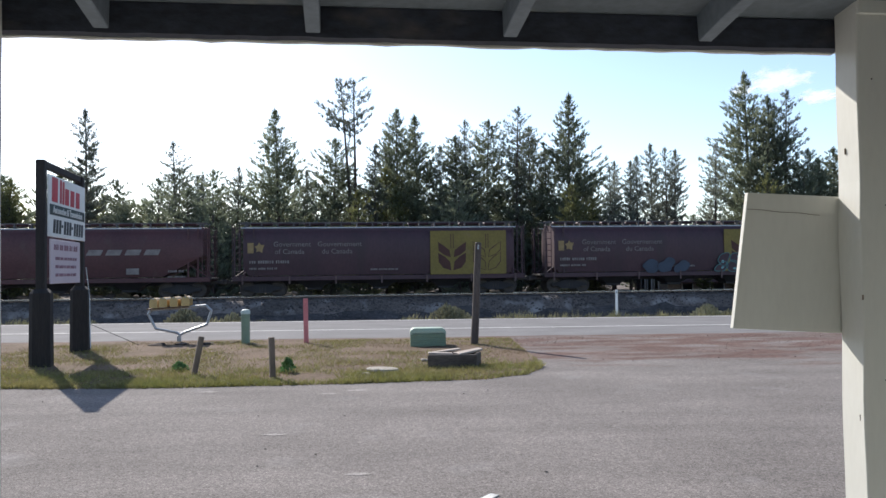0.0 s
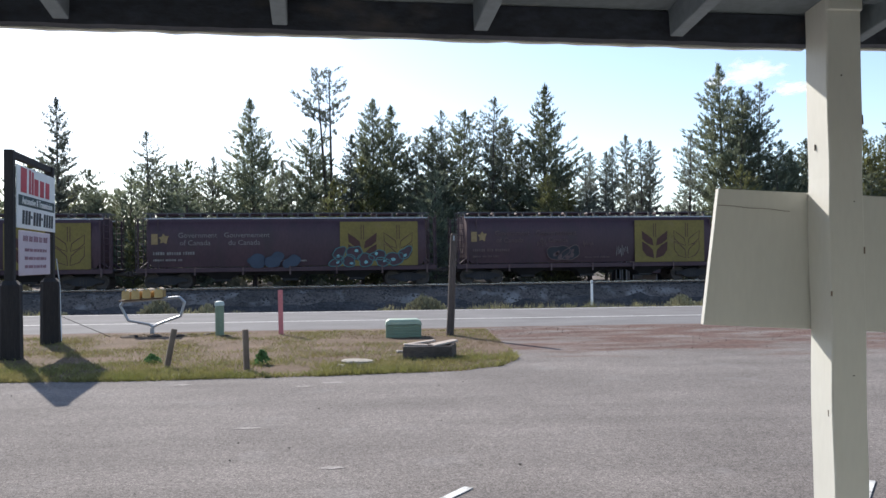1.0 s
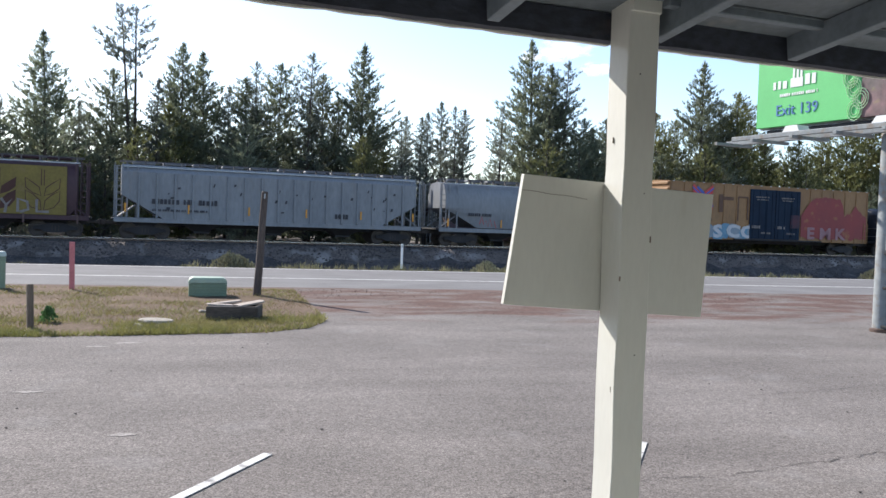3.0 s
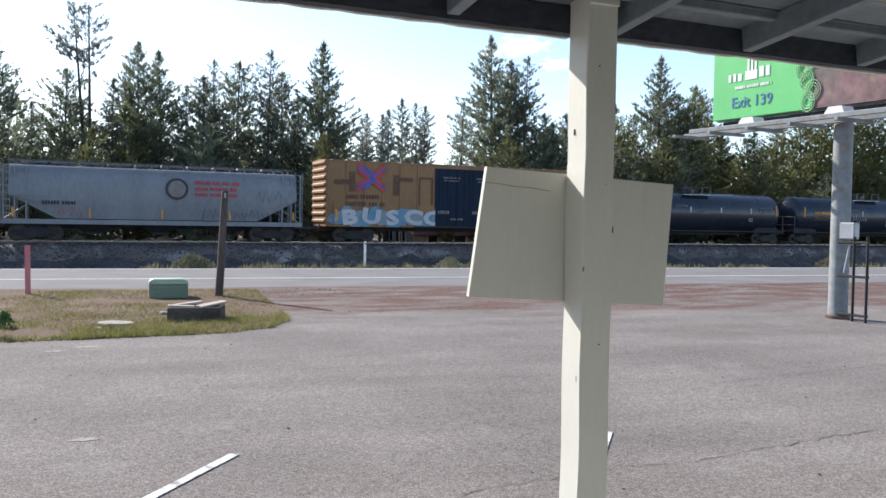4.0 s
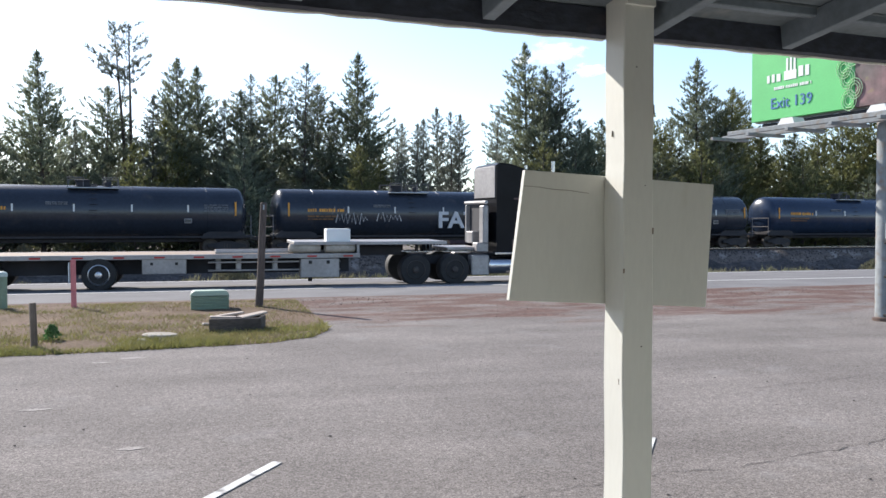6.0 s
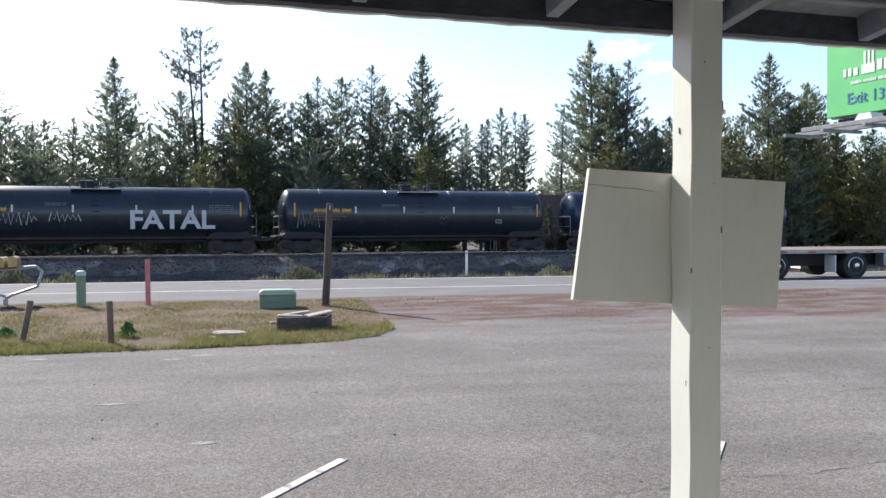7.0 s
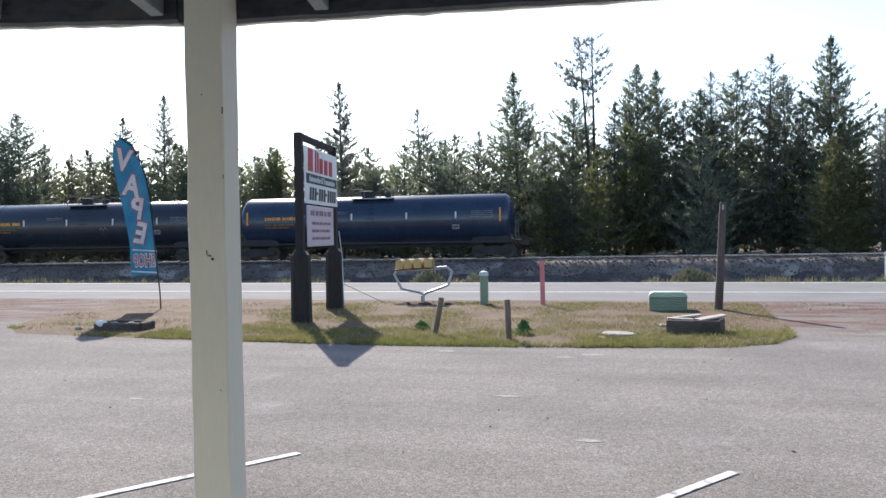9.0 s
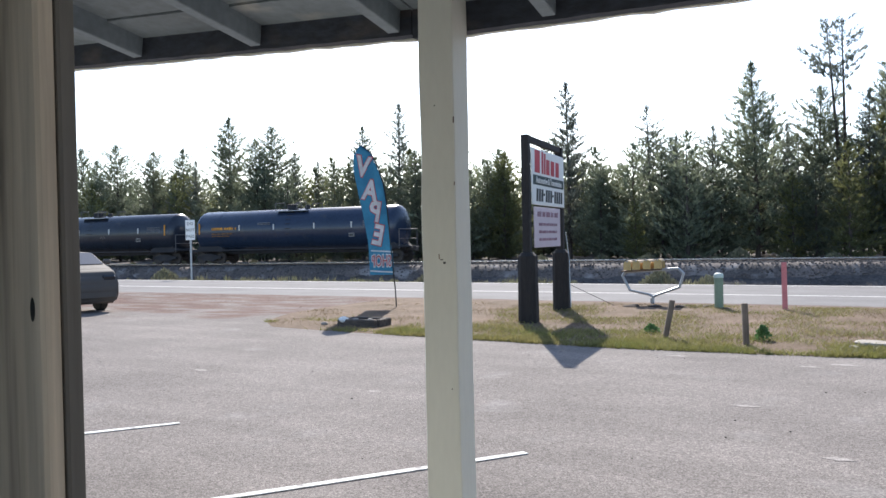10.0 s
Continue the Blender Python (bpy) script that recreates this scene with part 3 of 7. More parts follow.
M_redwash = mat("red spray paint", (0.272, 0.040, 0.040), (0.224, 0.036, 0.040), 0.7, 0.6, dirt=(0.36, 0.16, 0.06), dirt_amount=0.35)
M_letter = mat("pale lettering", (0.252, 0.228, 0.216), (0.180, 0.156, 0.150), 3, 0.7)
M_letter_dim = mat("faded lettering", (0.132, 0.088, 0.083), (0.094, 0.055, 0.055), 3, 0.7)
M_orange = mat("orange reflective strip", (0.75, 0.33, 0.03), (0.6, 0.26, 0.03), 3, 0.5)
M_strip = mat("white reflective strip", (0.7, 0.7, 0.68), (0.6, 0.6, 0.58), 3, 0.45)
M_spray_white = mat("white spray paint", (0.540, 0.540, 0.555), (0.450, 0.465, 0.495), 2, 0.6)
M_spray_blue = mat("blue spray paint", (0.028, 0.042, 0.07), (0.035, 0.055, 0.09), 2, 0.6)
M_spray_teal = mat("teal spray paint", (0.06, 0.18, 0.18), (0.04, 0.13, 0.14), 2, 0.6)
M_spray_bright = mat("bright teal spray paint", (0.2, 0.42, 0.42), (0.14, 0.3, 0.32), 2, 0.6)
M_spray_mist = mat("thin pale blue spray paint", (0.26, 0.3, 0.34), (0.2, 0.27, 0.33), 1.5, 0.6)
M_spray_dull = mat("washed-out spray paint", (0.34, 0.2, 0.22), (0.27, 0.13, 0.14), 1.2, 0.7)
M_spray_blue2 = mat("sky blue spray paint", (0.1, 0.24, 0.36), (0.16, 0.3, 0.4), 2, 0.6)
M_letter_brown = mat("brown stencil paint", (0.1, 0.05, 0.035), (0.15, 0.08, 0.045), 2, 0.7)
M_brand_red = mat("red mark paint", (0.55, 0.06, 0.06), None, 2, 0.6)
M_brand_blue = mat("blue mark paint", (0.07, 0.12, 0.45), None, 2, 0.6)
M_dark_text = mat("dark lettering", (0.05, 0.05, 0.06), None, 2, 0.7)


def loop(rng, cx, cz, rx, rz, n=22):
    """A closed bulging outline, as of a sprayed bubble letter."""
    p = [rng.uniform(0, 6.28) for _ in range(3)]
    out = []
    for i in range(n):
        a = 2 * math.pi * i / n
        r = 1 + 0.16 * math.sin(2 * a + p[0]) + 0.1 * math.sin(3 * a + p[1]) + 0.06 * math.sin(5 * a + p[2])
        out.append((cx + rx * r * math.cos(a) + 0.25 * rz * math.sin(a), cz + rz * r * math.sin(a)))
    return out


def stroke(b, pts, w, y, closed=True):
    """A flat sprayed line of width w through the points (x, z)."""
    n = len(pts)
    rim = []
    for i in range(n):
        (ax, az), (bx, bz) = (pts[i - 1], pts[(i + 1) % n]) if closed else (pts[max(0, i - 1)], pts[min(n - 1, i + 1)])
        d = Vector((bx - ax, 0, bz - az)).normalized()
        nx, nz = -d.z * w / 2, d.x * w / 2
        rim.append((b.verts.new((pts[i][0] + nx, y, pts[i][1] + nz)), b.verts.new((pts[i][0] - nx, y, pts[i][1] - nz))))
    for i in range(n if closed else n - 1):
        j = (i + 1) % n
        b.faces.new((rim[i][0], rim[j][0], rim[j][1], rim[i][1]))
    return b


def throw_up(car, letters, y, fill, line, fleck, seed, w=0.06, label="sprayed bubble letters"):
    """Bubble letters one by one: filling, outline and a few flecks of highlight; letters: (x, z, half width, half height)."""
    rng = random.Random(seed)
    for k, (cx, cz, rx, rz) in enumerate(letters):
        yy = y - 0.003 * (k % 3)
        pts = loop(rng, cx, cz, rx, rz)
        if fill:
            f = B()
            f.faces.new([f.verts.new((px, yy, pz)) for px, pz in pts])
            part("graffiti", f, fill, car, "filling of " + label)
        b = stroke(B(), pts, w, yy - 0.008)
        if fleck is line:
            for q in range(3):
                b.faces.new([b.verts.new((px, yy - 0.0084, pz)) for px, pz in loop(rng, cx + rx * rng.uniform(-0.45, 0.45), cz + rz * rng.uniform(-0.6, 0.4), rx * rng.uniform(0.16, 0.3), rz * rng.uniform(0.2, 0.42), 9)])
        part("graffiti", b, line, car, "outline of " + label)
        if fleck and fleck is not line:
            f = B()
            f.faces.new([f.verts.new((px, yy - 0.0087, pz)) for px, pz in loop(rng, cx + rx * rng.uniform(-0.4, 0.4), cz + rz * rng.uniform(-0.5, 0.5), rx * 0.26, rz * 0.26, 9)])
            part("graffiti", f, fleck, car, "bright fleck of " + label)


def scribble(car, x0, x1, z0, z1, y, material, seed, n=14):
    """A quick thin tag."""
    rng = random.Random(seed)
    pts = [(x0 + (x1 - x0) * i / n, (z1 if i % 2 else z0) + rng.uniform(-0.3, 0.3) * (z1 - z0)) for i in range(n + 1)]
    part("graffiti", stroke(B(), pts, 0.045, y, False), material, car, "thin sprayed tag")


def bogie(car, x):
    """A three-piece freight bogie: side frames, wheels, spring nests."""
    g = thing("bogie", "", "")
    g.parent, g.matrix_basis = car, pose(x, 0, 0)
    for sy in (-1, 1):
        b = prism(B(), [(-1.1, 0.4), (-1.1, 0.56), (-0.6, 0.66), (-0.3, 0.76), (0.3, 0.76), (0.6, 0.66), (1.1, 0.56), (1.1, 0.4), (0.85, 0.42), (0.4, 0.24), (-0.4, 0.24), (-0.85, 0.42)], sy * 1.0 - 0.07, sy * 1.0 + 0.07)
        part("side_frame", b, M_car_under, g)
    for wx in (-0.89, 0.89):
        b = B()
        for sy in (-1, 1):
            lathe(b, [(sy * 0.68, 0.48), (sy * 0.71, 0.48), (sy * 0.715, 0.455), (sy * 0.82, 0.45), (sy * 0.82, 0.39), (sy * 0.79, 0.37), (sy * 0.79, 0.16), (sy * 0.84, 0.14)], 24, "Y", (wx, 0, 0.455))
        tube(b, (wx, -1.05, 0.455), (wx, 1.05, 0.455), 0.085, seg=10)
        part("wheelset", b, M_wheel, g, "steel wheels on an axle", True)
    b = B()
    for sy in (-1, 1):
        for k in (-0.16, 0, 0.16):
            tube(b, (k, sy * 1.02, 0.3), (k, sy * 1.02, 0.62), 0.06, seg=8)
    part("springs", b, M_wheel, g)
    return g


def ends(car, L, hz=0.88):
    """Centre sill and couplers."""
    part("centre_sill", box(B(), (0, 0, 0.92), (L - 1.6, 0.5, 0.4), 0.02), M_car_under, car)
    for s in (-1, 1):
        b = box(B(), (s * (L / 2 - 0.55), 0, hz), (0.9, 0.22, 0.2), 0.03)
        box(b, (s * (L / 2 - 0.07), 0.03 * s, hz), (0.28, 0.3, 0.32), 0.05)
        part("coupler", b, M_wheel, car, "rusty knuckle coupler")
        part("brake_hose", bent(B(), [(s * (L / 2 - 0.5), -0.3, 0.75), (s * (L / 2 - 0.25), -0.32, 0.5), (s * (L / 2 - 0.05), -0.2, 0.55)], 0.03, 6), M_black, car)


def ladder(car, x, y, z0, z1, w=0.42, n=None, material=None, across=False):
    b = B()
    n = n or max(3, int((z1 - z0) / 0.36))
    for s in (-0.5, 0.5):
        p = (x, y + s * w) if across else (x + s * w, y)
        tube(b, (p[0], p[1], z0), (p[0], p[1], z1), 0.025, seg=6)
    for k in range(n):
        z = z0 + (z1 - z0) * (k + 0.5) / n
        if across:
            tube(b, (x, y - w / 2, z), (x, y + w / 2, z), 0.018, seg=6)
        else:
            tube(b, (x - w / 2, y, z), (x + w / 2, y, z), 0.018, seg=6)
    return part("ladder", b, material or M_steel, car)


def hopper(L, paint, label, curved=True, ribs=0, group="hopper cars", steep=False):
    """A covered grain hopper: shell, sloped ends, discharge bays, roof with hatches and walk, end cages."""
    car = thing("hopper_car", label, "freight car", group)
    h = L / 2
    inset = 1.0 if not steep else 1.25
    x0, x1 = -h + inset, h - inset            # shell ends at the eaves
    z0, z1, top = 1.12, 4.05, 4.42
    b = B()
    sec = []
    if curved:
        for k in range(13):
            a = -0.35 + k / 12 * (math.pi + 0.7)
            y = -1.58 * math.copysign(abs(math.cos(a)) ** 0.45, math.cos(a))
            z = 2.6 + 1.55 * math.copysign(abs(math.sin(a)) ** 0.75, math.sin(a))
            sec.append((y, max(z, z0)))
        sec = [(-1.43, 1.24)] + sec + [(1.43, 1.24)]
    else:
        sec = [(-1.55, z0), (-1.56, 3.75), (-1.2, 4.15), (1.2, 4.15), (1.56, 3.75), (1.55, z0)]
    rings = []
    slope = 0.3 if steep else 2.3
    for x, lift in ((x0, 1), (x0 + 0.02, 1), (x0 + slope, 0), (x1 - slope, 0), (x1 - 0.02, 1), (x1, 1)):
        rings.append([b.verts.new((x, y, max(z, 1.6 if steep else 2.45) if lift else z)) for y, z in sec])
    for u, v in zip(rings, rings[1:]):
        for i in range(len(sec) - 1):
            b.faces.new((u[i], v[i], v[i + 1], u[i + 1]))
        b.faces.new((u[-1], v[-1], v[0], u[0]))
    b.faces.new(rings[0])
    b.faces.new(rings[-1][::-1])
    bmesh.ops.recalc_face_normals(b, faces=b.faces)
    bmesh.ops.dissolve_degenerate(b, edges=b.edges, dist=0.001)
    part("shell", b, paint, car, "", True)
    # full-height side sheets hide the slope sheets' upper part; the sill runs the full length
    for sy in (-1, 1):
        part("side_sill", box(B(), (0, sy * 1.5, z0 - 0.06), (L - 1.3, 0.12, 0.26), 0.015), paint, car)
        for e in (-1, 1):
            for k in range(3):
                xx = e * (h - 0.75 - k * 0.55)
                part("end_post", box(B(), (xx, sy * 1.48, 2.55), (0.09, 0.08, 2.9), 0.01), paint, car)
            ladder(car, e * (h - 0.85), sy * 1.55, 0.95, 4.2, material=paint)
    for e in (-1, 1):
        part("end_platform", box(B(), (e * (h - 0.95), 0, 1.1), (0.9, 2.9, 0.1), 0.01), M_car_under, car)
        part("slope_brace", tube(tube(B(), (e * (h - 0.8), -1.2, 1.2), (e * (h - 2.6), -1.2, 2.5), 0.05, seg=6), (e * (h - 0.8), 1.2, 1.2), (e * (h - 2.6), 1.2, 2.5), 0.05, seg=6), paint, car)
    nb = 3
    for k in range(nb):
        cx = (k - (nb - 1) / 2) * (L - 7.2) / nb * 1.05
        w = 1.55
        b = B()
        loops = []
        for z, hw, hy in ((1.16, w + 0.25, 1.42), (0.72, 0.75, 0.85), (0.5, 0.45, 0.55), (0.38, 0.45, 0.55)):
            loops.append([b.verts.new((cx + a * hw, c * hy, z)) for a, c in ((-1, -1), (1, -1), (1, 1), (-1, 1))])
        for u, v in zip(loops, loops[1:]):
            for i in range(4):
                b.faces.new((u[i], u[(i + 1) % 4], v[(i + 1) % 4], v[i]))
        b.faces.new(loops[-1])
        bmesh.ops.recalc_face_normals(b, faces=b.faces)
        part("discharge_bay", b, M_car_under, car, "grimy discharge chute")
    for k in range(ribs):
        x = x0 + 0.9 + (x1 - x0 - 1.8) * k / (ribs - 1)
        for sy in (-1, 1):
            part("rib", box(B(), (x, sy * 1.59, 2.45), (0.1, 0.12, 2.55), 0.015), paint, car)
    part("roof_walk", box(box(B(), (0, -0.62, top - 0.05), (L - 1.8, 0.35, 0.04)), (0, 0.62, top - 0.05), (L - 1.8, 0.35, 0.04)), M_walk, car, "galvanised roof walk")
    b = B()
    for k in range(18):
        x = -h + 1.3 + (L - 2.6) * k / 17
        for sy in (-0.62, 0.62):
            box(b, (x, sy, top - 0.19), (0.06, 0.3, 0.26))
    part("walk_brackets", b, M_walk, car)
    for k in range(10):
        x = -h + 2.2 + (L - 4.4) * k / 9
        part("hatch", box(B(), (x, 0, top - 0.12), (1.25, 0.62, 0.14), 0.03), paint, car)
    part("roof_edge", box(box(B(), (0, -1.38, z1 - 0.02), (L - 2.2, 0.12, 0.07), 0.01), (0, 1.38, z1 - 0.02), (L - 2.2, 0.12, 0.07), 0.01), M_steel, car, "pale bent roof edge")
    ends(car, L)
    for e in (-1, 1):
        bogie(car, e * (h - 2.3))
    return car


SIDE = -1.615


def wheat_panel(car, x0, x1):
    w = x1 - x0
    part("yellow_panel", prism_panel(x0, x1, 1.2, 3.8, SIDE + 0.006), M_yellow, car, "faded yellow panel with a wheat mark")
    high = [(-0.85, 1.92), (-0.5, 1.68), (-0.16, 1.42), (-0.08, 0.98), (-0.5, 1.14), (-0.82, 1.4)]
    low = [(-0.84, 1.26), (-0.45, 1.04), (-0.12, 0.72), (-0.06, 0.2), (-0.55, 0.36), (-0.82, 0.72)]
    for k, cx in enumerate((x0 + w * 0.285, x0 + w * 0.745)):
        b = B()
        for s in (-1, 1):
            for leaf_line in (high, low):
                pts = [(cx + s * px, 1.22 + pz) for px, pz in leaf_line]
                if k == 0:
                    b.faces.new([b.verts.new((px, SIDE - 0.006, pz)) for px, pz in pts])
                else:
                    stroke(b, pts, 0.05, SIDE - 0.006)
            prism_box(b, cx + s * 0.07 - 0.022, cx + s * 0.07 + 0.022, 2.75, 0.85, SIDE - 0.006)
        part("wheat_mark", b, M_wheat, car, "brown wheat-ear mark")


def prism_panel(x0, x1, z0, z1, y):
    return prism(B(), [(x0, z0), (x1, z0), (x1, z1), (x0, z1)], y - 0.01, y + 0.02)


def canada_marks(car, L, dim=False):
    m = M_letter_dim if dim else M_letter
    h = L / 2
    rg = random.Random(int(L * 10))
    for k, (a, c) in enumerate((("Government", "of Canada"), ("Gouvernement", "du Canada"))):
        x = -h + 3.9 + k * 2.75
        part("lettering", moved(words(a, 0.42), Matrix.Translation((x + 0.15, SIDE - 0.004, 3.05))), m, car, "pale government lettering")
        part("lettering", moved(words(c, 0.42), Matrix.Translation((x, SIDE - 0.004, 2.62))), m, car, "pale government lettering")
    # flag mark: bar and leaf
    b = B()
    prism_box(b, -h + 1.5, -h + 1.85, 2.55, 0.6, SIDE - 0.006)
    n = 11
    b.faces.new([b.verts.new((-h + 2.2 + 0.32 * (1 if i % 2 else 0.6) * math.cos(2 * math.pi * i / n), SIDE - 0.006, 2.86 + 0.32 * (1 if i % 2 else 0.6) * math.sin(2 * math.pi * i / n))) for i in range(n)])
    part("flag_mark", b, mat("faded ochre mark", (0.32, 0.22, 0.1), None, 3, 0.7), car, "faded bar and leaf mark")
    b = bars(B(), -h + 1.6, -h + 3.9, 1.95, 0.18, SIDE - 0.006, 7, rg)
    bars(b, -h + 1.6, -h + 3.2, 1.6, 0.12, SIDE - 0.006, 5, rg)
    bars(b, -h + 8.6, -h + 10.2, 1.5, 0.1, SIDE - 0.006, 5, rg)
    part("number_bars", b, m, car, "faded car number and data")


def dress(car, L, material, zc, n, y=-1.64):
    """Reflective strips along the sill."""
    for k in range(n):
        x = -L / 2 + 1.2 + (L - 2.4) * k / (n - 1)
        part("reflector", box(B(), (x, y, zc), (0.09, 0.02, 0.5)), material, car, "reflective strip")


def tank_car(L, paint, label, blue=False, text_bars=True):
    car = thing("tank_car", label, "tank car", "tank cars")
    h = L / 2
    r, zc, tl = 1.53, 2.38, L - 1.5
    prof = [(-tl / 2 + 0.62 * (1 - math.cos(k / 7 * math.pi / 2)), max(0.03, r * math.sin(k / 7 * math.pi / 2))) for k in range(8)]
    prof += [(0, r + 0.005)] + [(-a, q) for a, q in reversed(prof)]
    part("tank", lathe(B(), prof, 48, "X", (0, 0, zc)), paint, car, "", True)
    for x in (-tl * 0.36, -tl * 0.12, tl * 0.12, tl * 0.36):
        part("weld_band", lathe(B(), [(x - 0.03, r), (x - 0.02, r + 0.011), (x + 0.02, r + 0.011), (x + 0.03, r)], 40, "X", (0, 0, zc)), paint, car, "", True)
    # manway, valves and platform with railings
    b = lathe(B(), [(zc + r - 0.05, 0.36), (zc + r + 0.22, 0.36), (zc + r + 0.24, 0.42), (zc + r + 0.32, 0.42), (zc + r + 0.34, 0.3)], 20, "Z", (-0.55, 0, 0))
    part("manway", b, M_car_under, car, "domed manway", True)
    part("valve", lathe(B(), [(zc + r - 0.05, 0.2), (zc + r + 0.2, 0.2), (zc + r + 0.26, 0.14)], 14, "Z", (0.75, 0, 0)), M_car_under, car, "capped valve", True)
    part("platform", box(box(B(), (0, -0.85, zc + r - 0.16), (2.6, 0.55, 0.05)), (0, 0.85, zc + r - 0.16), (2.6, 0.55, 0.05)), M_steel, car)
    for sy in (-1.05, 1.05):
        for xa, xb in ((-1.3, -0.5), (0.5, 1.3)):
            part("railing", bent(B(), [(xa, sy, zc + r - 0.2), (xa, sy, zc + r + 0.4), (xb, sy, zc + r + 0.4), (xb, sy, zc + r - 0.2)], 0.024, 6), M_walk, car)
    for sy in (-1, 1):
        b = B()
        for k in range(9):
            a = radians(88 - k * 12)
            tube(b, (-0.2, sy * (r + 0.09) * math.cos(a), zc + (r + 0.09) * math.sin(a)), (0.2, sy * (r + 0.09) * math.cos(a), zc + (r + 0.09) * math.sin(a)), 0.018, seg=6)
        part("ladder", b, M_car_under, car)
        part("side_sill", box(B(), (0, sy * 1.4, 1.02), (L - 1.5, 0.07, 0.1)), M_car_under, car)
    for e in (-1, 1):
        b = prism(B(), [(e * (h - 3.4), 0.9), (e * (h - 0.9), 0.9), (e * (h - 0.9), 1.12), (e * (h - 1.6), 1.75), (e * (h - 3.3), 1.2)], -1.1, 1.1)
        part("bolster", b, M_car_under, car)
        b = B()
        for sy in (-1.35, 1.35):
            tube(b, (e * (h - 0.65), sy, 0.9), (e * (h - 0.65), sy, 2.25), 0.03, seg=6)
        tube(b, (e * (h - 0.65), -1.35, 2.25), (e * (h - 0.65), 1.35, 2.25), 0.03, seg=6)
        tube(b, (e * (h - 0.65), -1.35, 1.6), (e * (h - 0.65), 1.35, 1.6), 0.025, seg=6)
        part("end_rail", b, M_walk, car, "dull grey end handrail")
        part("end_platform", box(B(), (e * (h - 0.8), 0, 1.06), (0.7, 2.8, 0.08)), M_car_under, car)
        bogie(car, e * (h - 2.0))
    ends(car, L)

    def on_side(z):
        return -math.sqrt(max(0.01, r * r - (z - zc) ** 2)) - 0.014

    y = -r - 0.012
    for x, m, hh in ((-h + 1.55, M_orange, 0.8), (h - 1.55, M_orange, 0.8), (-h + 5.2, M_strip, 0.4), (-h + 8.2, M_strip, 0.4), (h - 7.2, M_strip, 0.4), (h - 4.2, M_strip, 0.4)):
        part("reflector", box(B(), (x, y + 0.02, zc + 0.25), (0.09, 0.06, hh)), m, car, "vertical reflective strip")
    rg = random.Random(int(L * 100))
    b = bars(B(), -h + 2.7, -h + 5.0, zc + 0.12, 0.2, y - 0.004, 6, rg, t=0.03)
    part("number_bars", b, M_orange, car, "orange car number and data")
    b = bars(B(), -h + 2.7, -h + 4.6, zc - 0.2, 0.1, y - 0.002, 6, rg, t=0.03)
    bars(b, -h + 2.7, -h + 4.3, zc - 0.36, 0.08, y + 0.002, 5, rg, t=0.04)
    part("data_bars", b, mat("dull orange data", (0.25, 0.12, 0.04), None, 3, 0.7), car)
    b = B()
    for k in range(4):
        bars(b, h - 3.3, h - 1.95, zc + 0.1 + k * 0.11, 0.06, y - 0.002, 5, rg, t=0.03)
    for k in range(2):
        bars(b, -h + 6.8, -h + 7.9, zc + 0.42 + k * 0.1, 0.06, y + 0.03, 4, rg, t=0.05)
    part("data_panel", b, mat("grey data lettering", (0.22, 0.23, 0.25), None, 3, 0.7), car, "grey stencilled data panel")
    part("placard", box(B(), (h - 4.2, y + 0.03, zc - 0.45), (0.42, 0.05, 0.26), 0.005), mat("placard rim", (0.3, 0.3, 0.31), None, 4, 0.6), car)
    part("placard_face", box(B(), (h - 4.2, y + 0.0, zc - 0.45), (0.34, 0.02, 0.18)), M_tank, car)
    return car


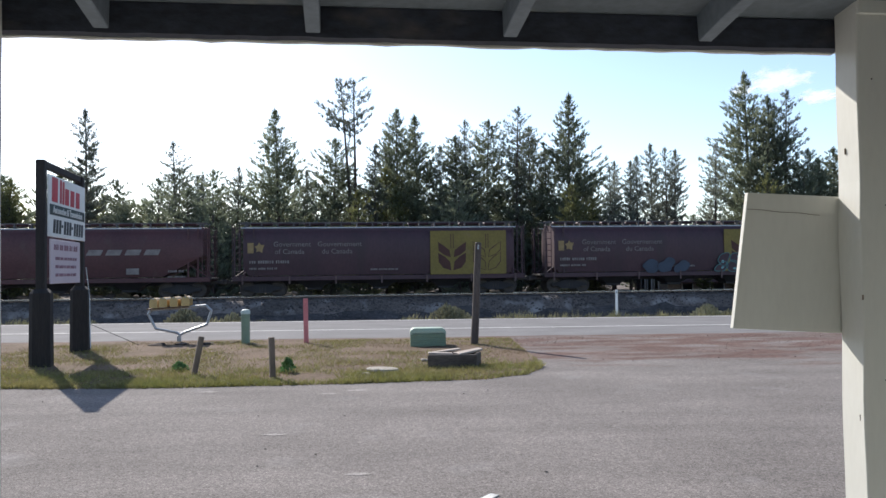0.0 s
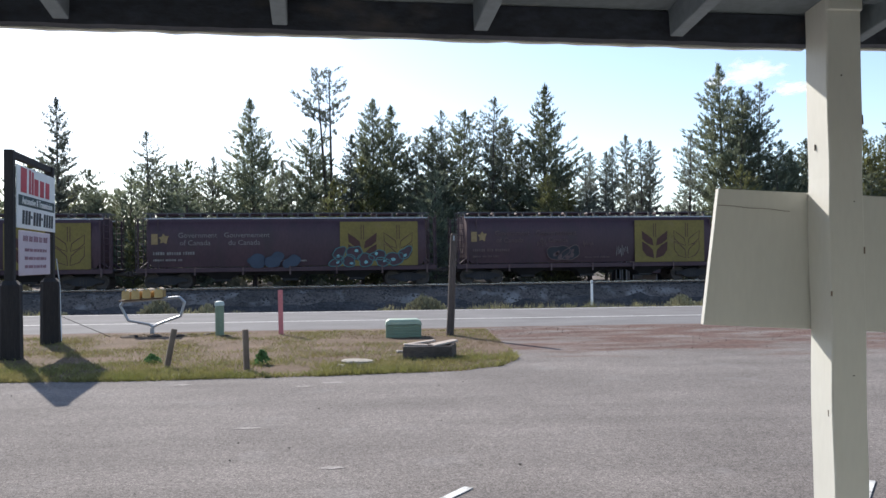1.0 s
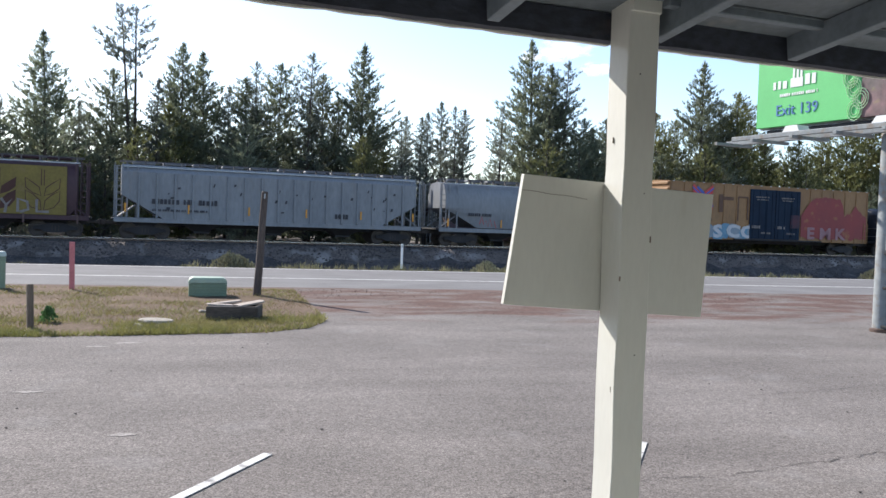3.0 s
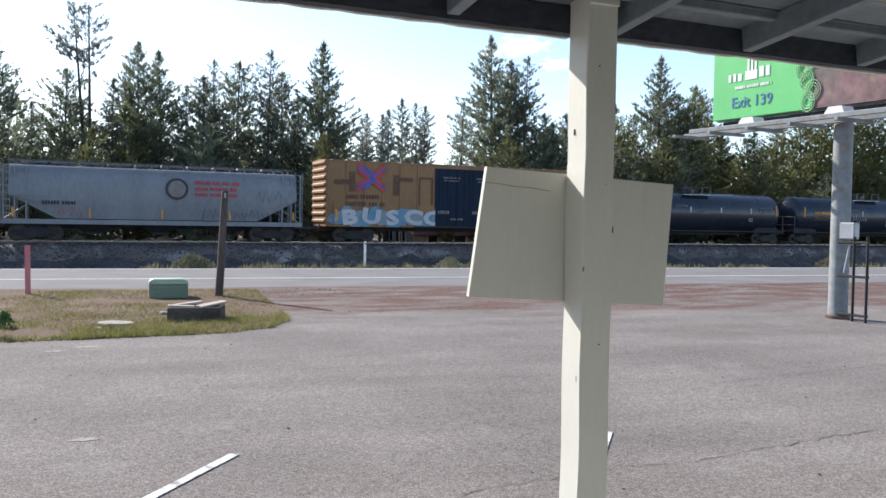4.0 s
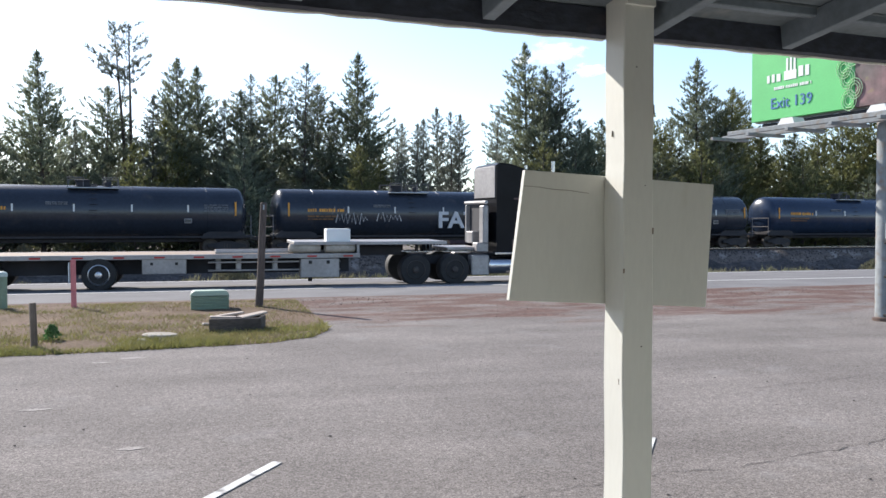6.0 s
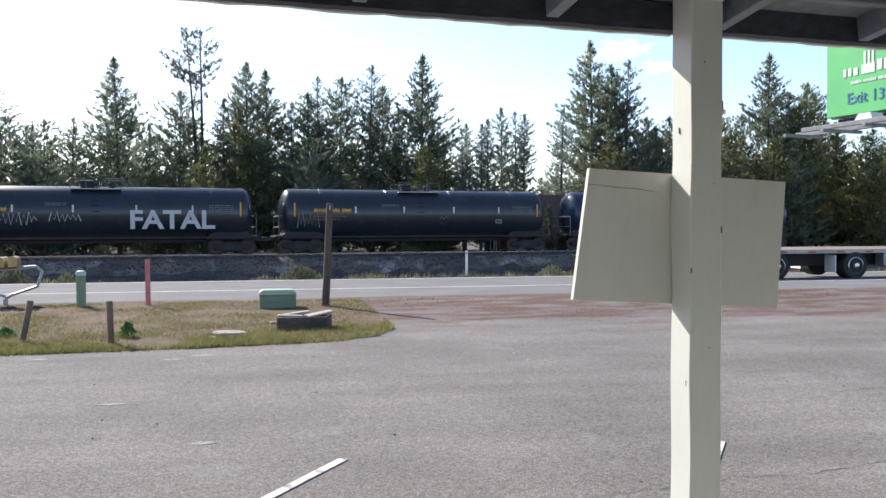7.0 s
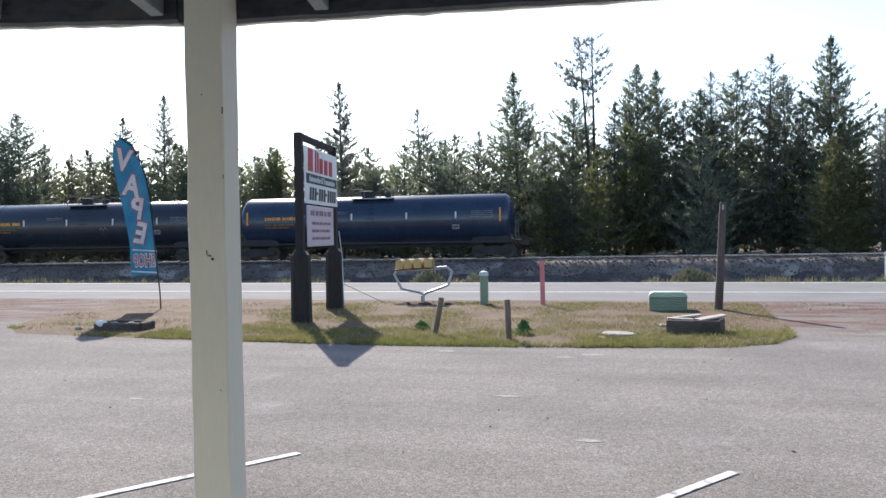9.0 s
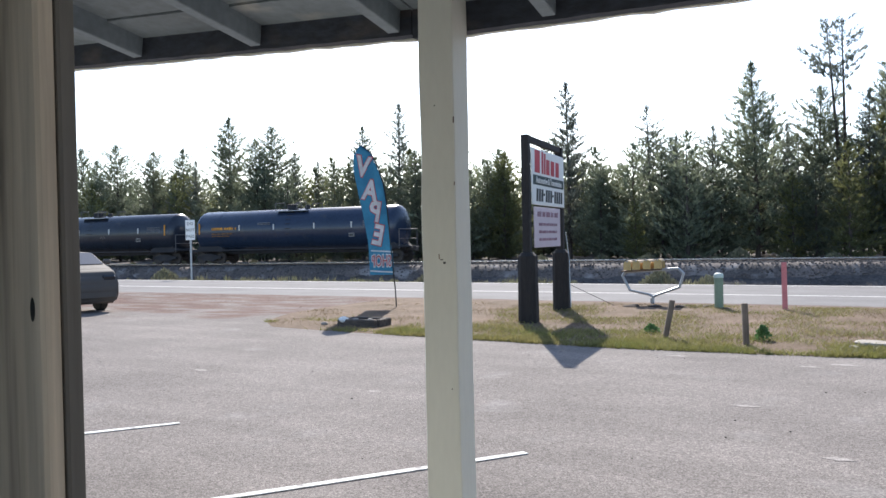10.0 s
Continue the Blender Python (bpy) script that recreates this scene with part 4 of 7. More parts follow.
def box_car(L):
    car = thing("box_car", "ochre high-cube boxcar with navy doors and graffiti", "boxcar")
    h = L / 2
    x0, x1, z0, z1 = -h + 0.85, h - 0.85, 0.98, 5.05
    b = box(B(), (0, 0, (z0 + z1) / 2), (x1 - x0, 3.0, z1 - z0), 0.03)
    part("body", b, M_box, car)
    part("roof", prism_x([(-1.55, z1 - 0.02), (-1.55, z1 + 0.05), (0, z1 + 0.13), (1.55, z1 + 0.05), (1.55, z1 - 0.02)], x0 - 0.05, x1 + 0.05), M_box, car, "ochre painted roof")
    b = B()
    for k in range(22):
        x = x0 + 0.3 + (x1 - x0 - 0.6) * k / 21
        box(b, (x, -1.53, z1 + 0.04), (0.16, 0.06, 0.05))
    part("roof_seams", b, M_steel, car)
    n = 17
    for k in range(n):
        x = x0 + 0.12 + (x1 - x0 - 0.24) * k / (n - 1)
        if not (-2.4 < x < 2.6):
            for sy in (-1, 1):
                part("rib", box(B(), (x, sy * 1.52, (z0 + z1) / 2), (0.1, 0.06, z1 - z0 - 0.15), 0.012), M_box, car)
    for e in (-1, 1):
        for k in range(9):
            part("end_corrugation", box(B(), (e * (h - 0.83), 0, z0 + 0.35 + k * 0.45), (0.14, 2.8, 0.22), 0.05), M_box, car)
        ladder(car, e * (h - 1.1), -1.58, 1.0, 2.6, material=M_box)
        bogie(car, e * (h - 2.9))
    for k, (a, c) in enumerate(((-2.35, 0.05), (0.1, 2.5))):
        d = part("door", box(B(), ((a + c) / 2, -1.56, (z0 + z1) / 2 - 0.05), (c - a, 0.08, z1 - z0 - 0.35), 0.015), M_door, car, "navy sliding door")
        for q in range(4):
            part("door_rib", box(B(), (a + 0.3 + q * (c - a - 0.6) / 3, -1.61, (z0 + z1) / 2 - 0.05), (0.08, 0.04, z1 - z0 - 0.5), 0.008), M_door, d)
        part("lock_bar", tube(B(), ((a + c) / 2 + 0.35, -1.66, z0 + 0.3), ((a + c) / 2 + 0.35, -1.66, z1 - 0.5), 0.025, seg=6), M_door, d)
        rg = random.Random(40 + k)
        bb = bars(B(), a + 0.5, c - 0.6, z1 - 0.85, 0.1, -1.64, 4, rg, t=0.05)
        bars(bb, a + 0.6, c - 0.7, z1 - 1.03, 0.08, -1.64, 3, rg, t=0.05)
        bars(bb, a + 0.2, a + 1.0, 1.9, 0.22, -1.64, 3, rg, t=0.05)
        bars(bb, a + 1.1, c - 0.4, 1.5, 0.14, -1.64, 3, rg, t=0.05)
        part("door_data", bb, M_letter, d, "white stencilled data")
    part("door_track", box(B(), (0.5, -1.6, z0 + 0.06), (8.5, 0.12, 0.1)), M_car_under, car)
    # crossed-arrow mark
    b = B()
    for s, y in ((1, -1.575), (-1, -1.58)):
        for dz in (-0.17, 0.17):
            q = [(-0.9, -0.62 * s + dz - 0.13), (0.9, 0.62 * s + dz - 0.13), (0.9, 0.62 * s + dz + 0.13), (-0.9, -0.62 * s + dz + 0.13)]
            b.faces.new([b.verts.new((x0 + 2.9 + x, y, 4.05 + z)) for x, z in q])
    bmesh.ops.recalc_face_normals(b, faces=b.faces)
    part("arrow_mark", b, M_brand_red, car, "red crossed-arrow mark")
    b = B()
    for s in (1, -1):
        q = [(-0.95, -0.66 * s - 0.07), (0.95, 0.66 * s - 0.07), (0.95, 0.66 * s + 0.07), (-0.95, -0.66 * s + 0.07)]
        b.faces.new([b.verts.new((x0 + 2.9 + x, -1.585, 4.05 + z)) for x, z in q])
    stroke(b, [(x0 + 2.35, 4.75), (x0 + 2.95, 4.3), (x0 + 3.05, 4.05), (x0 + 2.95, 3.8), (x0 + 2.35, 3.35)], 0.2, -1.588, False)
    part("arrow_stripe", b, M_brand_blue, car, "blue stripe of the mark")
    rg = random.Random(3)
    b = bars(B(), x0 + 1.3, x0 + 3.6, 2.75, 0.26, -1.565, 5, rg)
    bars(b, x0 + 1.3, x0 + 3.9, 2.3, 0.26, -1.565, 6, rg)
    for xx, z, w, hh in ((0.5, 3.6, 1.0, 0.3), (1.5, 3.2, 0.35, 1.2), (4.4, 3.0, 0.35, 1.3), (4.7, 3.9, 1.0, 0.25), (6.1, 2.4, 0.12, 1.8), (6.2, 4.1, 0.9, 0.12), (7.0, 2.5, 0.12, 1.6)):
        prism_box(b, x0 + xx, x0 + xx + w, z, hh, -1.567)
    part("patch_paint", b, M_letter_brown, car, "brown patches and number bars")
    # ragged red wash with flame-like peaks and runs
    env = [(2.65, 3.0), (3.2, 3.7), (3.8, 4.35), (5.2, 4.5), (6.6, 4.4), (6.9, 3.9), (7.1, 3.1), (7.6, 3.25), (8.2, 3.9), (8.6, 3.6), (x1 - 0.2, 3.0)]
    b = B()
    nw = 90
    cols = []
    for k in range(nw + 1):
        xx = 2.65 + (x1 - 0.2 - 2.65) * k / nw
        top = next(u + (v - u) * (xx - a) / (c - a) for (a, u), (c, v) in zip(env, env[1:]) if xx <= c + 1e-6)
        top += 0.16 * noise.noise((xx * 2.5, 1, 0)) + 0.08 * noise.noise((xx * 9, 3, 0))
        low = 1.3 + 0.22 * noise.noise((xx * 1.6, 7, 0)) + 0.1 * noise.noise((xx * 7, 5, 0))
        cols.append((b.verts.new((xx, -1.556, low)), b.verts.new((xx, -1.556, top))))
    for u, v in zip(cols, cols[1:]):
        b.faces.new((u[0], v[0], v[1], u[1]))
    part("red_wash", b, M_redwash, car, "ragged red sprayed wash")
    b = B()
    prism_box(b, 1.55, 2.45, 2.0, 1.0, -1.664, 0.0, 0.04)
    part("red_wash", b, mat("thin red overspray", (0.07, 0.02, 0.035), (0.03, 0.02, 0.04), 1.5, 0.7), car, "thin red overspray on the door")
    rng_b = random.Random(21)
    halo = [(x0 + 0.8 + 6.8 * k / 11, 1.55 + 0.2 * math.sin(k * 1.9), 0.55, 0.5) for k in range(12)]
    for k, (cx, cz, rx, rz) in enumerate(halo):
        f = B()
        f.faces.new([f.verts.new((px, -1.571 - 0.0005 * k, max(1.0, pz))) for px, pz in loop(rng_b, cx, cz, rx, rz)])
        part("graffiti", f, M_spray_blue2 if k in (0, 3, 4, 6, 7, 10) else M_spray_mist, car, "pale blue clouds behind sprayed letters")
    for k, ch in enumerate("BUSCO"):
        part("graffiti", moved(words(ch, 1.5, bold=0.07, thick=0.006), Matrix.Translation((x0 + 1.5 + k * 1.42, -1.588, 1.55 + 0.06 * (k % 2))) @ Matrix.Rotation(radians((-6, 8, -5, 6, 3)[k]), 4, "Y") @ Matrix.Diagonal((1.2, 1, 0.82, 1))), M_spray_white, car, "fat white sprayed letter")
    for xx in (0.62, 7.55):
        part("graffiti", stroke(B(), [(x0 + xx, 1.3), (x0 + xx + 0.08, 1.7), (x0 + xx, 2.05)], 0.16, -1.58, False), M_orange, car, "yellow sprayed stroke")
    for k, ch in enumerate("EMK"):
        part("graffiti", moved(words(ch, 1.35, bold=0.05, thick=0.005), Matrix.Translation((3.65 + k * 1.5, -1.578, 1.62)) @ Matrix.Diagonal((1.15, 1, 0.9, 1))), M_spray_dull, car, "washed-out pale sprayed letter")
    ends(car, L)
    return car


def prism_x(outline, xa, xb):
    b = prism(B(), outline, xa, xb)           # outline in (y, z), run along x
    bmesh.ops.transform(b, matrix=Matrix(((0, 1, 0, 0), (1, 0, 0, 0), (0, 0, 1, 0), (0, 0, 0, 1))), verts=b.verts)
    bmesh.ops.recalc_face_normals(b, faces=b.faces)
    return b


TRAIN = []          # car, place of its middle along the track at the start


def couple(car, a, b):
    TRAIN.append((car, (a + b) / 2))


rg = random.Random(77)
# oxide hopper with a dimmed brand line
c = hopper(18.5, M_bn, "oxide red covered hopper with worn pale marks")
b = B()
for k in range(4):
    prism_box(b, 1.8 + k * 1.05, 2.6 + k * 1.05, 2.5, 0.32, SIDE - 0.004, 0.5)
part("brand_bars", b, M_letter, c, "slanted pale brand bars")
b = bars(B(), 6.3, 7.2, 1.5, 0.14, SIDE - 0.004, 3, rg)
bars(b, 6.3, 7.3, 1.2, 0.1, SIDE - 0.004, 3, rg)
prism_box(b, 4.0, 4.7, 1.4, 0.35, SIDE - 0.004)
part("number_bars", b, M_letter, c, "pale number bars")
couple(c, -30.56, -12.06)
# four government hoppers
for k, (a, e, lab, dim) in enumerate(((-12.06, 6.45, "maroon covered hopper with clean yellow wheat panel", False), (6.45, 24.94, "maroon covered hopper with teal and blue graffiti", False),
                                       (24.94, 43.15, "grimy maroon covered hopper with white outlined graffiti", True), (43.15, 61.35, "maroon covered hopper with white bubble graffiti", False))):
    L = e - a
    c = hopper(L, M_maroon, lab, steep=True)
    canada_marks(c, L, dim)
    wheat_panel(c, L / 2 - 6.35, L / 2 - 1.75)
    dress(c, L, M_letter_dim, 1.0, 7)
    if k == 1:
        throw_up(c, [(-1.9, 1.55, 0.5, 0.36), (-0.9, 1.6, 0.5, 0.4), (0.1, 1.5, 0.45, 0.34)], SIDE - 0.01, M_spray_blue, M_spray_blue, None, 5, label="dim blue letters")
        throw_up(c, [(2.85, 1.95, 0.4, 0.34), (3.75, 2.0, 0.42, 0.38), (5.1, 1.8, 0.42, 0.34), (6.75, 1.95, 0.33, 0.4), (2.7, 1.45, 0.42, 0.28), (3.4, 1.5, 0.42, 0.32), (4.4, 1.55, 0.5, 0.36), (5.4, 1.42, 0.4, 0.26), (6.1, 1.6, 0.5, 0.42)],
                 SIDE - 0.012, M_maroon, M_spray_teal, M_spray_bright, 6, 0.05, "bubble graffiti")
    if k == 2:
        throw_up(c, [(-2.2, 1.85, 0.62, 0.5), (-1.4, 1.8, 0.55, 0.46)], SIDE - 0.01, M_car_under, M_letter_dim, M_letter_dim, 8, 0.05, "dim grey graffiti")
        scribble(c, -3.5, -2.9, 2.3, 2.5, SIDE - 0.008, M_letter_dim, 1)
        scribble(c, -0.6, 0.05, 2.25, 2.5, SIDE - 0.008, M_letter_dim, 2)
        scribble(c, 1.55, 2.3, 1.7, 2.2, SIDE - 0.008, M_letter, 3)
    if k == 3:
        throw_up(c, [(-3.1, 1.62, 0.4, 0.5), (-2.2, 1.78, 0.46, 0.62), (-1.45, 1.5, 0.3, 0.32), (-0.75, 1.68, 0.38, 0.5), (0.15, 1.7, 0.42, 0.54), (1.1, 1.75, 0.46, 0.64), (3.4, 1.5, 0.4, 0.36)], SIDE - 0.01, M_maroon, M_spray_white, M_spray_white, 9, 0.065, "white-edged letters")
        part("graffiti", stroke(B(), [(1.4, 1.5), (1.9, 1.22), (2.6, 1.3), (3.1, 1.75), (3.6, 1.6), (4.0, 1.2)], 0.09, SIDE - 0.02, False), M_spray_white, c, "white sprayed line")
        part("graffiti", stroke(B(), [(4.2, 2.0), (4.45, 1.65), (4.75, 2.0), (4.45, 1.65), (4.4, 1.25)], 0.14, SIDE - 0.01, False), M_letter, c, "grey rolled letter")
        part("graffiti", stroke(B(), [(5.0, 1.3), (5.0, 2.0), (5.45, 1.85), (5.5, 1.45), (5.1, 1.3)], 0.14, SIDE - 0.01, False), M_letter, c, "grey rolled letter")
        part("graffiti", stroke(B(), [(5.9, 2.0), (5.9, 1.35), (6.5, 1.35)], 0.14, SIDE - 0.01, False), M_letter, c, "grey rolled letter")
    couple(c, a, e)
# ribbed grey hopper
L = 80.64 - 61.35
c = hopper(L, M_hop_grey, "light grey ribbed covered hopper with black spots", False, 17)
b = bars(B(), -L / 2 + 2.6, -L / 2 + 6.2, 2.0, 0.3, SIDE - 0.012, 9, rg)
bars(b, -L / 2 + 2.6, -L / 2 + 5.6, 1.6, 0.12, SIDE - 0.012, 7, rg)
bars(b, L / 2 - 6.2, L / 2 - 5.2, 1.5, 0.3, SIDE - 0.012, 3, rg)
part("number_bars", b, M_dark_text, c, "dark number bars")
b = B()
for k in range(26):
    x, z = rg.uniform(-L / 2 + 2, L / 2 - 2), rg.uniform(1.6, 3.2)
    prism_box(b, x, x + rg.uniform(0.05, 0.2), z, rg.uniform(0.05, 0.22), SIDE - 0.01, 0.3)
part("black_spots", b, M_dark_text, c, "black paint spots")
dress(c, L, M_orange, 1.75, 6)
couple(c, 61.35, 80.64)
# grey curved hopper with a round mark
L = 98.05 - 80.64
c = hopper(L, M_hop_grey, "grey curved-side covered hopper with round mark and faded tags")
b = B()
lathe(b, [(SIDE - 0.012, 0.62), (SIDE - 0.004, 0.62)], 28, "Y", (L / 2 - 7.9, 0, 3.0))
part("round_mark", b, M_dark_text, c, "dark round mark")
part("round_mark", lathe(B(), [(SIDE - 0.02, 0.48), (SIDE - 0.013, 0.48)], 28, "Y", (L / 2 - 7.9, 0, 3.0)), M_letter, c, "pale centre of the mark")
b = B()
for k in range(3):
    bars(b, L / 2 - 6.9, L / 2 - 4.4, 3.3 - k * 0.34, 0.2, SIDE - 0.01, 2, rg)
part("brand_bars", b, M_brand_red, c, "red brand bars")
b = bars(B(), -L / 2 + 2.6, -L / 2 + 4.4, 2.0, 0.2, SIDE - 0.01, 4, rg)
part("number_bars", b, M_dark_text, c, "dark number bars")
scribble(c, L / 2 - 6.5, L / 2 - 2.6, 1.35, 1.85, SIDE - 0.01, M_spray_blue, 21, 26)
scribble(c, L / 2 - 3.4, L / 2 - 1.9, 2.5, 3.1, SIDE - 0.01, M_spray_teal, 22, 8)
scribble(c, -L / 2 + 3.4, -L / 2 + 4.6, 1.35, 1.85, SIDE - 0.01, M_brand_red, 23, 8)
dress(c, L, M_orange, 1.55, 5)
couple(c, 80.64, 98.05)
couple(box_car(119.0 - 98.05), 98.05, 119.0)
for k, (a, e, paint, lab) in enumerate(((119.0, 137.35, M_tank, "black tank car with white number bars"), (137.35, 156.0, M_tank, "black tank car with white sprayed tags"),
                                         (156.0, 174.6, M_tank, "dark tank car with orange number bars"), (174.85, 193.65, M_tank_blue, "dark blue tank car at the end of the train"))):
    L = e - a
    c = tank_car(L, paint, lab)
    if k == 1:
        part("graffiti", moved(words("FATAL", 1.5, bold=0.04, thick=0.08), Matrix.Translation((L / 2 - 5.3, -1.5, 1.98)) @ Matrix.Diagonal((1.06, 1, 0.95, 1))), M_spray_white, c, "white sprayed word")
        scribble(c, -L / 2 + 4.4, -L / 2 + 6.4, 1.85, 2.35, -1.56, M_spray_white, 11, 16)
        scribble(c, -L / 2 + 4.2, -L / 2 + 5.2, 2.4, 2.8, -1.545, M_letter, 12, 7)
        scribble(c, -L / 2 + 7.0, -L / 2 + 8.6, 2.0, 2.4, -1.56, M_spray_white, 13, 12)
    if k == 2:
        scribble(c, -L / 2 + 1.7, -L / 2 + 3.0, 1.7, 2.3, -1.55, M_letter, 14, 12)
        scribble(c, 1.2, 1.7, 2.0, 2.4, -1.56, M_letter, 15, 4)
    couple(c, a, e)

# ---- the lorry on the highway ----
TRUCK_SPEED = 23.0
TRUCK_WHEELS = []
M_truck = mat("black truck paint", (0.016, 0.016, 0.018), (0.012, 0.012, 0.013), 1, 0.3, fine=10, spread=0.05, spec=0.08)
M_chrome = mat("chrome", (0.55, 0.55, 0.57), (0.48, 0.48, 0.5), 2, 0.25, 1.0, spread=0.03)
M_alu = mat("trailer aluminium", (0.36, 0.345, 0.34), (0.28, 0.27, 0.265), 1.5, 0.5, 0.5, fine=12)
M_deck = mat("deck timber", (0.3, 0.22, 0.16), (0.22, 0.16, 0.12), 2, 0.8, stretch=(0.3, 3, 1))
M_glass = mat("truck window glass", (0.02, 0.025, 0.03), (0.02, 0.024, 0.028), 1, 0.06, spread=0.02)
M_rim = mat("alloy rim", (0.6, 0.6, 0.61), (0.5, 0.5, 0.51), 3, 0.28, 0.9)
M_concrete_roll = mat("pale tarpaulin", (0.45, 0.4, 0.34), (0.34, 0.3, 0.25), 4, 0.8, bump=0.01, fine=20)
M_lamp_red = mat("red tail lamp", (0.4, 0.02, 0.02), None, 3, 0.3)

TRUCK = thing("flatbed_truck", "black sleeper truck pulling an empty aluminium flatbed trailer", "truck")


def truck_wheel(x, y, r, side, dual, rim=None):
    """A tyre with a rim of holes, hub and nuts; it turns about y."""
    w = thing("wheel", "", "")
    w.parent = TRUCK
    m = pose(x, y, r)
    w.matrix_basis = m
    wd = 0.56 if dual else 0.28
    part("tyre", lathe(B(), [(-wd / 2, r * 0.62), (-wd / 2, r * 0.93), (-wd / 2 + 0.04, r), (wd / 2 - 0.04, r), (wd / 2, r * 0.93), (wd / 2, r * 0.62)], 32, "Y"), M_black, w, "black rubber tyre", True)
    f = side * (wd / 2 + 0.012)
    b = lathe(B(), [(f - side * 0.14, r * 0.60), (f, r * 0.63), (f + side * 0.012, r * 0.58), (f - side * (0.05 if not dual else 0.11), r * 0.5), (f - side * (0.03 if not dual else 0.1), r * 0.25), (f + side * 0.06, r * 0.2), (f + side * 0.08, r * 0.1)], 28, "Y")
    part("rim", b, rim or M_rim, w, "dull steel rim" if rim else "bright alloy rim", True)
    b = B()
    for k in range(10):
        a = 2 * math.pi * k / 10
        yy = f - side * (0.03 if not dual else 0.09)
        tube(b, (r * 0.44 * math.cos(a), yy - 0.02, r * 0.44 * math.sin(a)), (r * 0.44 * math.cos(a), yy + 0.02, r * 0.44 * math.sin(a)), 0.032, seg=8)
    part("hand_hole", b, M_black, w, "dark rim holes")
    TRUCK_WHEELS.append((w, m))


for x in (2.5, 5.55):
    for s in (-1, 1):
        truck_wheel(x, s * 1.0, 0.48, s, True)
for x in (15.0, 16.3):
    for s in (-1, 1):
        truck_wheel(x, s * 0.98, 0.5, s, True, M_wheel)
for s in (-1, 1):
    truck_wheel(21.9, s * 1.05, 0.52, s, False)
# trailer
DZ = 1.04
part("deck", box(B(), (6.6, 0, DZ - 0.02), (13.2, 2.3, 0.05)), M_deck, TRUCK, "timber deck")
for s in (-1, 1):
    part("side_rail", box(B(), (6.6, s * 1.2, DZ - 0.06), (13.2, 0.1, 0.14), 0.01), M_alu, TRUCK, "pale aluminium side rail")
    b = B()
    for k in range(12):
        box(b, (0.5 + k * 1.12, s * 1.26, DZ - 0.07), (0.3, 0.012, 0.05))
    part("side_reflectors", b, M_lamp_red, TRUCK, "red and white reflector tape")
    part("main_beam", box(box(B(), (7.2, s * 0.5, DZ - 0.35), (11.5, 0.14, 0.5)), (3.0, s * 0.5, DZ - 0.3), (5.5, 0.16, 0.3)), M_car_under, TRUCK)
part("rear_bumper", box(box(box(B(), (0.08, 0, DZ - 0.1), (0.12, 2.4, 0.2), 0.01), (0.25, 0, 0.62), (0.1, 2.3, 0.1), 0.01), (0.25, 0.8, 0.85), (0.08, 0.08, 0.45)), M_alu, TRUCK)
for y in (-1.0, -0.75, 0.75, 1.0):
    part("tail_lamp", box(B(), (0.01, y, DZ - 0.1), (0.03, 0.16, 0.1), 0.01), M_lamp_red, TRUCK, "red tail lamp")
for x in (1.75, 4.75):
    for s in (-1, 1):
        part("mud_flap", box(B(), (x, s * 1.0, 0.55), (0.02, 0.6, 0.6)), M_white, TRUCK, "pale mud flap")
part("tool_box", box(B(), (7.35, -0.98, 0.72), (1.25, 0.45, 0.5), 0.02), M_alu, TRUCK, "aluminium tool box")
part("tool_box_latch", box(box(B(), (7.0, -1.21, 0.78), (0.08, 0.02, 0.08)), (7.7, -1.21, 0.78), (0.08, 0.02, 0.08)), M_black, TRUCK)
b = B()
for x in (8.9, 9.5, 10.6):
    box(b, (x, -0.8, 0.72), (0.16, 0.3, 0.4), 0.02)
tube(b, (8.6, -1.05, 0.55), (12.6, -1.05, 0.55), 0.03, seg=6)
tube(b, (8.6, -1.05, 0.8), (12.6, -1.05, 0.8), 0.03, seg=6)
part("side_rack", b, M_alu, TRUCK, "spare rails and dunnage rack")
b = B()
for y in (-0.9, -0.2, 0.5):
    box(b, (10.6, y, DZ + 0.06), (3.6, 0.12, 0.08), 0.01, (0, 0, 6))
part("dunnage", b, M_alu, TRUCK, "pale dunnage beams on the deck")
part("front_deck", box(B(), (13.6, 0, 1.36), (4.9, 2.4, 0.1), 0.01), M_alu, TRUCK, "raised front deck")
part("gooseneck", box(B(), (13.0, 0, 1.1), (3.4, 1.0, 0.3), 0.02), M_car_under, TRUCK)
for s in (-1, 1):
    part("landing_leg", box(B(), (11.7, s * 0.7, 0.6), (0.12, 0.12, 0.9), 0.01), M_car_under, TRUCK)
# tractor
part("chassis", box(box(B(), (18.4, -0.42, 0.78), (6.6, 0.1, 0.28), 0.01), (18.4, 0.42, 0.78), (6.6, 0.1, 0.28), 0.01), M_car_under, TRUCK)
b = prism(B(), [(17.45, 1.03), (19.3, 1.03), (19.3, 3.36), (18.96, 3.56), (18.46, 3.8), (17.95, 3.95), (17.55, 3.98), (17.45, 3.9)], -1.22, 1.22)
bmesh.ops.bevel(b, geom=[e for e in b.edges if abs(e.verts[0].co.x - e.verts[1].co.x) > 0.05 and e.verts[0].co.z > 3], offset=0.06, segments=2, affect="EDGES")
part("sleeper", b, M_truck, TRUCK, "tall black sleeper box with curved roof")
# pale panel stands in for the sky mirrored on the upper rear wall
part("sleeper_back", box(B(), (17.435, 0, 3.36), (0.03, 2.2, 1.05), 0.01), M_alu, TRUCK, "pale panel added as the sky reflected on the sleeper rear")
